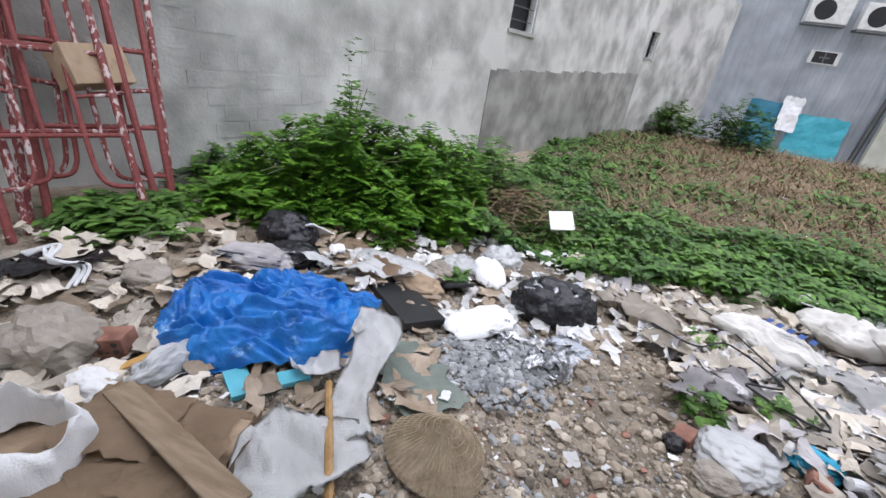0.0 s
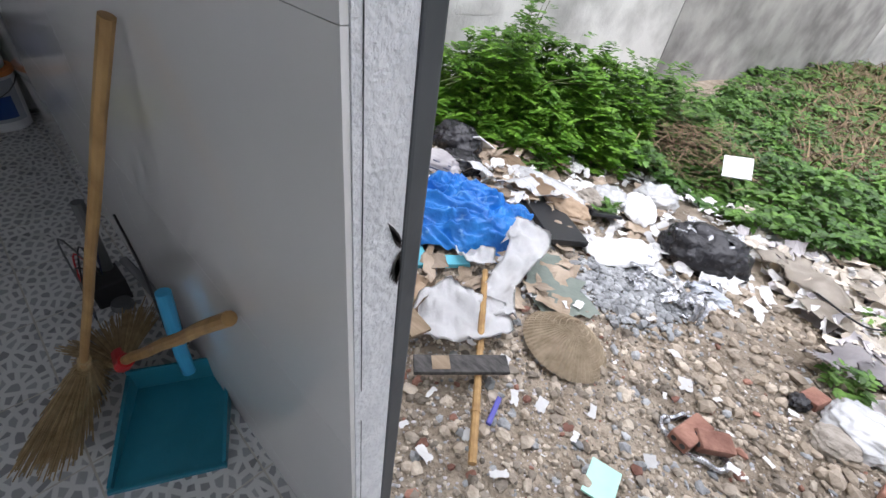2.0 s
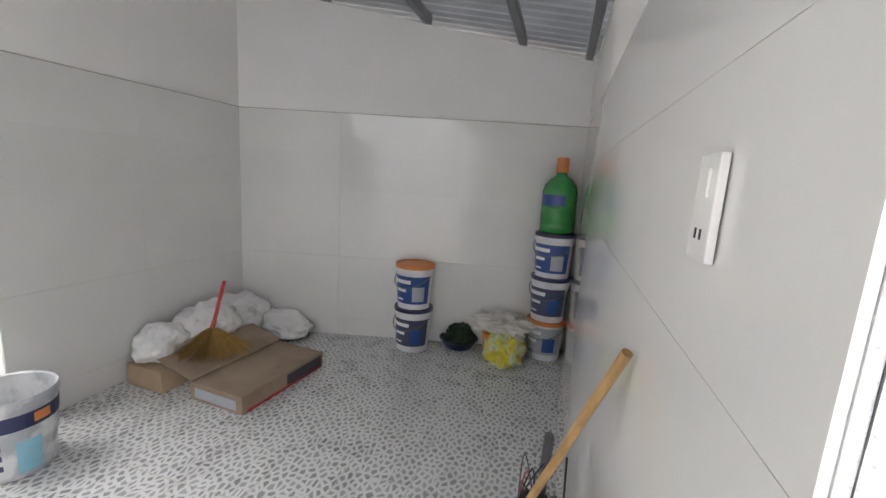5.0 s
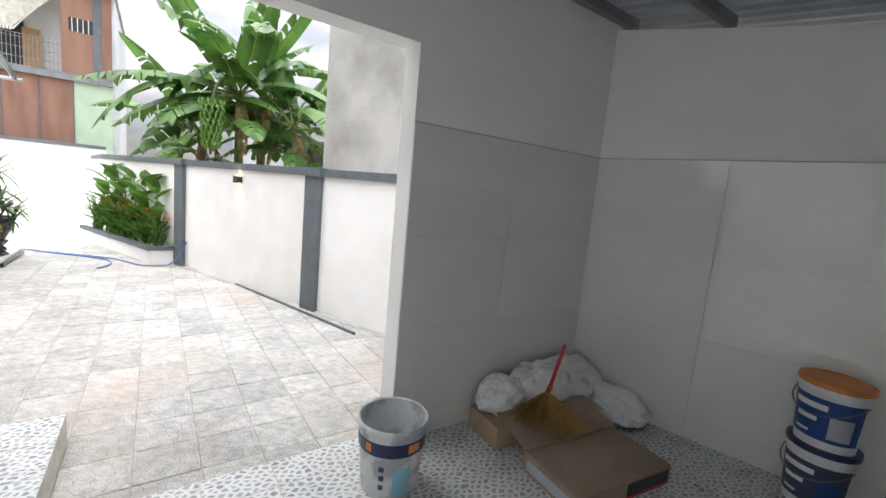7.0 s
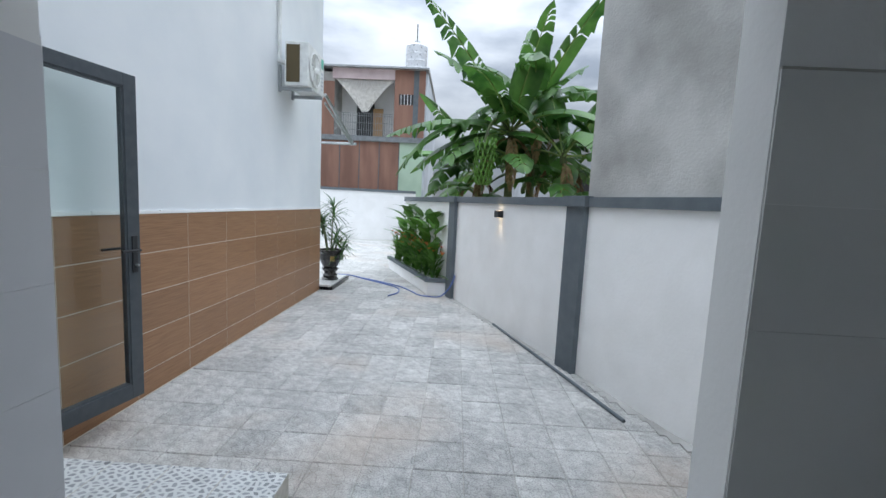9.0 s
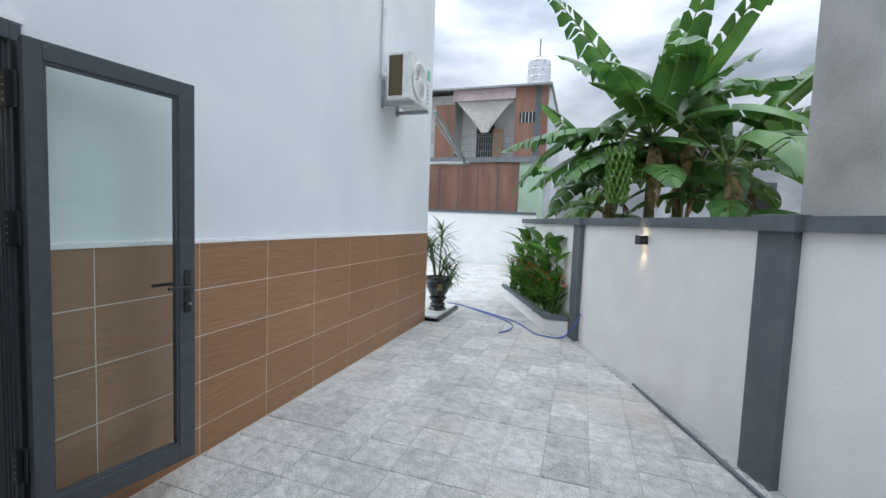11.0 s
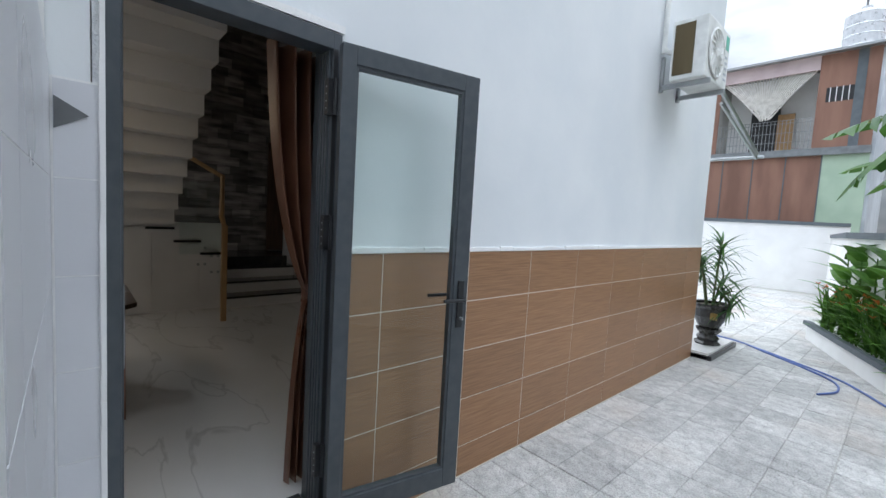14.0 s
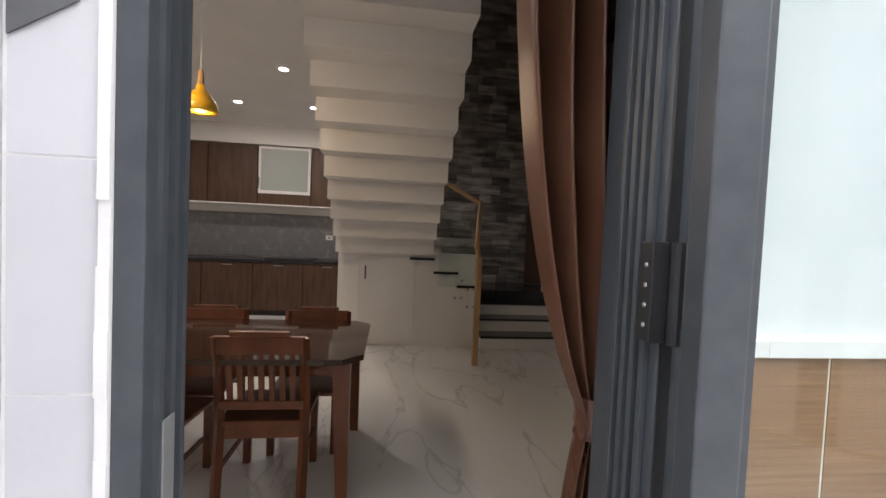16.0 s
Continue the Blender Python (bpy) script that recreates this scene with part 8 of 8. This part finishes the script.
bush(3.75, -7.25, 0.85, 0.75, 1.0, 3900, 3, BUSH, "dense bright green leafy bush against the wall", (0.03, 0.055))
bush(3.30, -7.70, 0.8, 0.7, 0.9, 2900, 4, BUSH, "dense green bush in front of the lot wall", (0.03, 0.06))
bush(3.1, -8.7, 0.8, 0.8, 0.75, 800, 5, WEED, "green weed bush farther along the lot")
bush(4.15, -6.75, 0.5, 0.4, 0.38, 520, 6, BUSH, "low green weeds by the scaffold")
bush(4.30, -5.95, 0.42, 0.35, 0.15, 260, 7, WEED, "low ferny weeds under the scaffold")
bush(4.75, -7.1, 0.5, 0.5, 0.45, 350, 8, WEED, "dark weeds behind the scaffold")
bush(3.9, -7.6, 0.3, 0.3, 1.45, 200, 9, WEED, "tall thin weed shoot above the bush", stems=5)
bush(-0.9, -17.5, 0.9, 0.6, 1.5, 420, 10, WEED, "shrubby weed before the zinc wall", (0.08, 0.14))
bush(0.6, -18.5, 1.2, 0.8, 1.2, 420, 12, WEED, "weeds at the far wall corner", (0.08, 0.14))


def carpet_weeds(name, label, n, area, size, material, seed, weight, hmax):
    rnd = random.Random(seed)
    bm = bmesh.new()
    k = 0
    while k < n:
        x, y = rnd.uniform(area[0], area[1]), rnd.uniform(area[2], area[3])
        if rnd.random() > weight(x, y):
            continue
        h = hmax * (0.5 + 0.6 * noise.noise((x * 1.7, y * 1.7, 9))) * rnd.uniform(0.35, 1.0)
        p = Vector((x, y, lot_z(x, y) + max(0.02, h)))
        ln = rnd.uniform(*size)
        a0 = rnd.uniform(0, 6.28)
        for q in range(3):
            a = a0 + q * 2.1
            leaf(bm, p, (math.cos(a), math.sin(a), rnd.uniform(-0.1, 0.6)), (0, 0, 1), ln, ln * 0.85, 0.4, 3)
        k += 1
    return tagged(link(name, bm, material), label, "weeds", kind="stuff")


ivy = lambda x, y: (0.0 if y > -7.55 - 0.22 * max(0, 1.9 - x) + 0.30 * noise.noise((x * 2, y * 2, 1)) else 1.0 if y > -9.6 or x > 2.0 else max(0.06, 1.1 * noise.noise((x * 0.9, y * 0.9, 6))))
carpet_weeds("ground_vine", "thick carpet of broad-leaved green vine", 10500, (-2.4, 2.9, -11.5, -7.3), (0.028, 0.07), VINE, 41, ivy, 0.40)
carpet_weeds("far_weeds", "rank green weeds over the far lot", 2600, (-5, 3.0, -17.5, -11), (0.05, 0.12), WEED, 42, lambda x, y: max(0.05, 1.3 * noise.noise((x * 0.6, y * 0.6, 2))) + (0.5 if x > 0.8 else 0), 0.30)
rnd = random.Random(51)
bm = bmesh.new()
for k in range(14000):
    x, y = rnd.uniform(-5.0, 2.2), rnd.uniform(-19.0, -9.2)
    a = rnd.uniform(0, 6.28)
    leaf(bm, (x, y, lot_z(x, y)), (math.cos(a) * 0.5, math.sin(a) * 0.5, 0.8), (0, 0, 1), rnd.uniform(0.15, 0.5), 0.019, rnd.uniform(0.3, 1.2), 3)
for k in range(700):
    x, y = rnd.gauss(2.55, 0.22), rnd.gauss(-8.35, 0.22)
    a = rnd.uniform(0, 6.28)
    leaf(bm, (x, y, lot_z(x, y) + rnd.uniform(0.02, 0.34)), (math.cos(a), math.sin(a), 0.3), (0, 0, 1), rnd.uniform(0.12, 0.35), 0.009, 0.2, 3)
tagged(link("dry_stalks", bm, DRY_GRASS), "dry brown grass and stalks", "grass", kind="stuff")
for k, (x, y) in enumerate(((1.05, -6.95), (1.18, -6.2), (2.5, -6.75), (3.1, -6.9), (0.3, -6.4), (0.9, -6.35))):
    bush(x, y, 0.10, 0.10, 0.13, 26, 60 + k, WEED, "small weed tuft growing in the rubbish", (0.02, 0.04), 3)

# ---- laid pieces: tiles and paving ----
store_bed, step_bed, yard_bed = bpy.data.objects["floor_store_bed"], bpy.data.objects["floor_step_bed"], bpy.data.objects["yard_bed"]
floor_tile = tile_mesh("floor_tile", 0.297, 0.297, 0.014, 0.002, PEBBLE)
gx, gy = 3.579, -4.119
for i in range(-9, 8):
    for j in range(-3, 9):
        x, y = gx + (i + 0.5) * 0.3, gy + (j + 0.5) * 0.3
        x0, x1, y0, y1 = max(x - 0.1485, 1.20), x + 0.1485, max(y - 0.1485, SY - 0.075), min(y + 0.1485, NO - 0.025)
        x1 = min(x1, NEX + (NY - y) * 0.244 + 0.06)
        if x1 - x0 > 0.03 and y1 - y0 > 0.03:
            lay("floor_tile", floor_tile, store_bed, Matrix.Translation(((x0 + x1) / 2, (y0 + y1) / 2, F)) @ Matrix.Diagonal(((x1 - x0) / 0.297, (y1 - y0) / 0.297, 1, 1)))
for i in range(5):
    for j in range(3):
        lay("floor_tile", floor_tile, step_bed, Matrix.Translation((0.012 + (i + 0.5) * 0.302, -1.783 + (j + 0.5) * 0.281, F)) @ Matrix.Diagonal((1, 0.93, 1, 1)))
slab = tile_mesh("paving_slab", 0.296, 0.296, 0.03, 0.004, PAVING)
rnd = random.Random(8)
rest = bmesh.new()
count = 0
cells = []
for i in range(-30, 16):
    for j in range(-9, 46):
        x, y = 1.22 + (i + 0.5) * 0.3, 0.91 + (j + 0.5) * 0.3
        if y > 13.4 or x > bound_x(y) + 0.10 or y < -1.66 or (x < 0.02 and y < 4.3) or (x < 1.5 and y < -0.95):
            continue
        cells.append((x, y))
cells.sort(key=lambda c: (c[0] - 2.0) ** 2 + (c[1] - 0.3) ** 2)
for k, (x, y) in enumerate(cells):
    m = pose(x, y, rnd.uniform(-0.002, 0.002), rnd.uniform(-0.25, 0.25), rnd.uniform(-0.25, 0.25), rnd.uniform(-0.3, 0.3))
    if k < 300:
        lay("paving_slab", slab, yard_bed, m)
    else:
        box(rest, -0.148, -0.148, -0.03, 0.148, 0.148, 0, m=m)
ob = part("paving_slabs", rest, PAVING, yard_bed)
tagged(ob, kind="stuff")
# cement fillet along the wall foot
bm = bmesh.new()
for k in range(60):
    y0 = -1.75 + k * 0.095
    x0 = bound_x(y0) - 0.10 + rnd.uniform(-0.02, 0.02)
    box(bm, x0, y0, -0.01, bound_x(y0) + 0.05, y0 + 0.097, 0.006 + rnd.uniform(0, 0.004))
structure("trim_cement_fillet", bm, OLD_CONCRETE, "rough cement strip along the wall foot", "trim")

# brown wainscot tiles
grout = structure("wainscot_bed", bbox(0.0, -0.858, -0.02, 0.0095, 4.086, 1.385), GROUT, "pale grout behind the brown wall tiles", "wall")
ys = [-0.856, -0.6, 0.0, 0.6, 1.2, 1.8, 2.4, 3.0, 3.6, 4.086]
zs = [0.0, 0.19, 0.49, 0.79, 1.09, 1.385]
brown = tile_mesh("brown_tile", 1, 1, 0.008, 0.0, BROWN_TILE)
for y0, y1 in zip(ys, ys[1:]):
    for z0, z1 in zip(zs, zs[1:]):
        lay("brown_tile", brown, grout, Matrix.Translation((0.011, (y0 + y1) / 2, (z0 + z1) / 2)) @ Matrix.Rotation(radians(90), 4, "Y") @ Matrix.Diagonal((z1 - z0 - 0.0052, y1 - y0 - 0.0052, 1, 1)))

# pale glazed tiles in the store, two-foot squares with hairline joints
gt = tile_mesh("wall_tile", 1, 1, 0.006, 0.0, GREY_TILE)
zr = [F, 0.31, 0.81, 1.31, 1.595, TT]
ns_wall, es_wall, ss_wall, ub = (bpy.data.objects[k] for k in ("wall_north", "wall_east", "wall_south", "wall_utility_block"))


def tile_run(parent, a, b, step, me, zr, lift=0.006, gap=0.001, start=0.0):
    """Tiles along a wall from a to b, facing left of that way."""
    a, b = Vector(a), Vector(b)
    d = (b - a)
    length = d.length
    d.normalize()
    nrm = Vector((-d.y, d.x, 0))
    basis = Matrix((Vector((d.x, d.y, 0)), nrm.cross(Vector((d.x, d.y, 0))), nrm)).transposed().to_4x4()
    s = start
    while s < length - 0.01:
        e = min(length, s + step)
        s0 = max(0.0, s)
        for z0, z1 in zip(zr, zr[1:]):
            c = a + d * ((s0 + e) / 2)
            lay("wall_tile", me, parent, Matrix.Translation((c.x + nrm.x * lift, c.y + nrm.y * lift, (z0 + z1) / 2)) @ basis @ Matrix.Diagonal((e - s0 - gap, z1 - z0 - gap, 1, 1)))
        s = e


tile_run(ss_wall, (2.022, SY), (SEX, SY), 1.0, gt, zr, gap=0.0006)
tile_run(es_wall, (SEX - 0.002, SY + 0.005), (NEX - 0.002, NY), 0.9, gt, zr)
tile_run(ns_wall, (NEX, NY), (2.972, NY), 0.8, gt, zr)
bt_ = tile_mesh("wall_tile", 1, 1, 0.006, 0.0, BLOCK_TILE)
zb = [0.0, F + 0.01, 0.43, 0.73, 1.03, 1.33, 1.63, 1.95]
tile_run(ub, (1.19, -1.79), (1.19, -3.13), 0.6, bt_, [F, 0.39, 0.69, 0.99, 1.29, 1.60, 1.92], start=-0.3)
structure("trim_block_grout", bbox(0.006, -1.7895, F, 1.19, -1.7845, 1.94), WHITE_GROUT, "white grout behind the block tiles", "trim")
tile_run(ub, (0.012, -1.787), (1.19, -1.787), 0.6, bt_, zb[1:], lift=0.004, gap=0.004, start=-0.2)
structure("trim_strip_grout", bbox(0.0, -1.782, F, 0.0095, -1.670, 1.925), WHITE_GROUT, "white grout behind the narrow tiles", "trim")
tile_run(house_wall, (0.0, -1.671), (0.0, -1.778), 0.3, bt_, zb[1:-1] + [1.92], lift=0.011, gap=0.004)
structure("trim_tile_top", bbox(2.972, NY - 0.007, TT, NEX, NY - 0.0005, TT + 0.005), GREY_GROUT, "grout line over the wall tiles", "trim")
structure("trim_tile_edge", strip((SEX - 0.002, SY + 0.005), (NEX - 0.002, NY), 0.0072, TT, TT + 0.005), GREY_GROUT, "grout line over the back wall tiles", "trim")
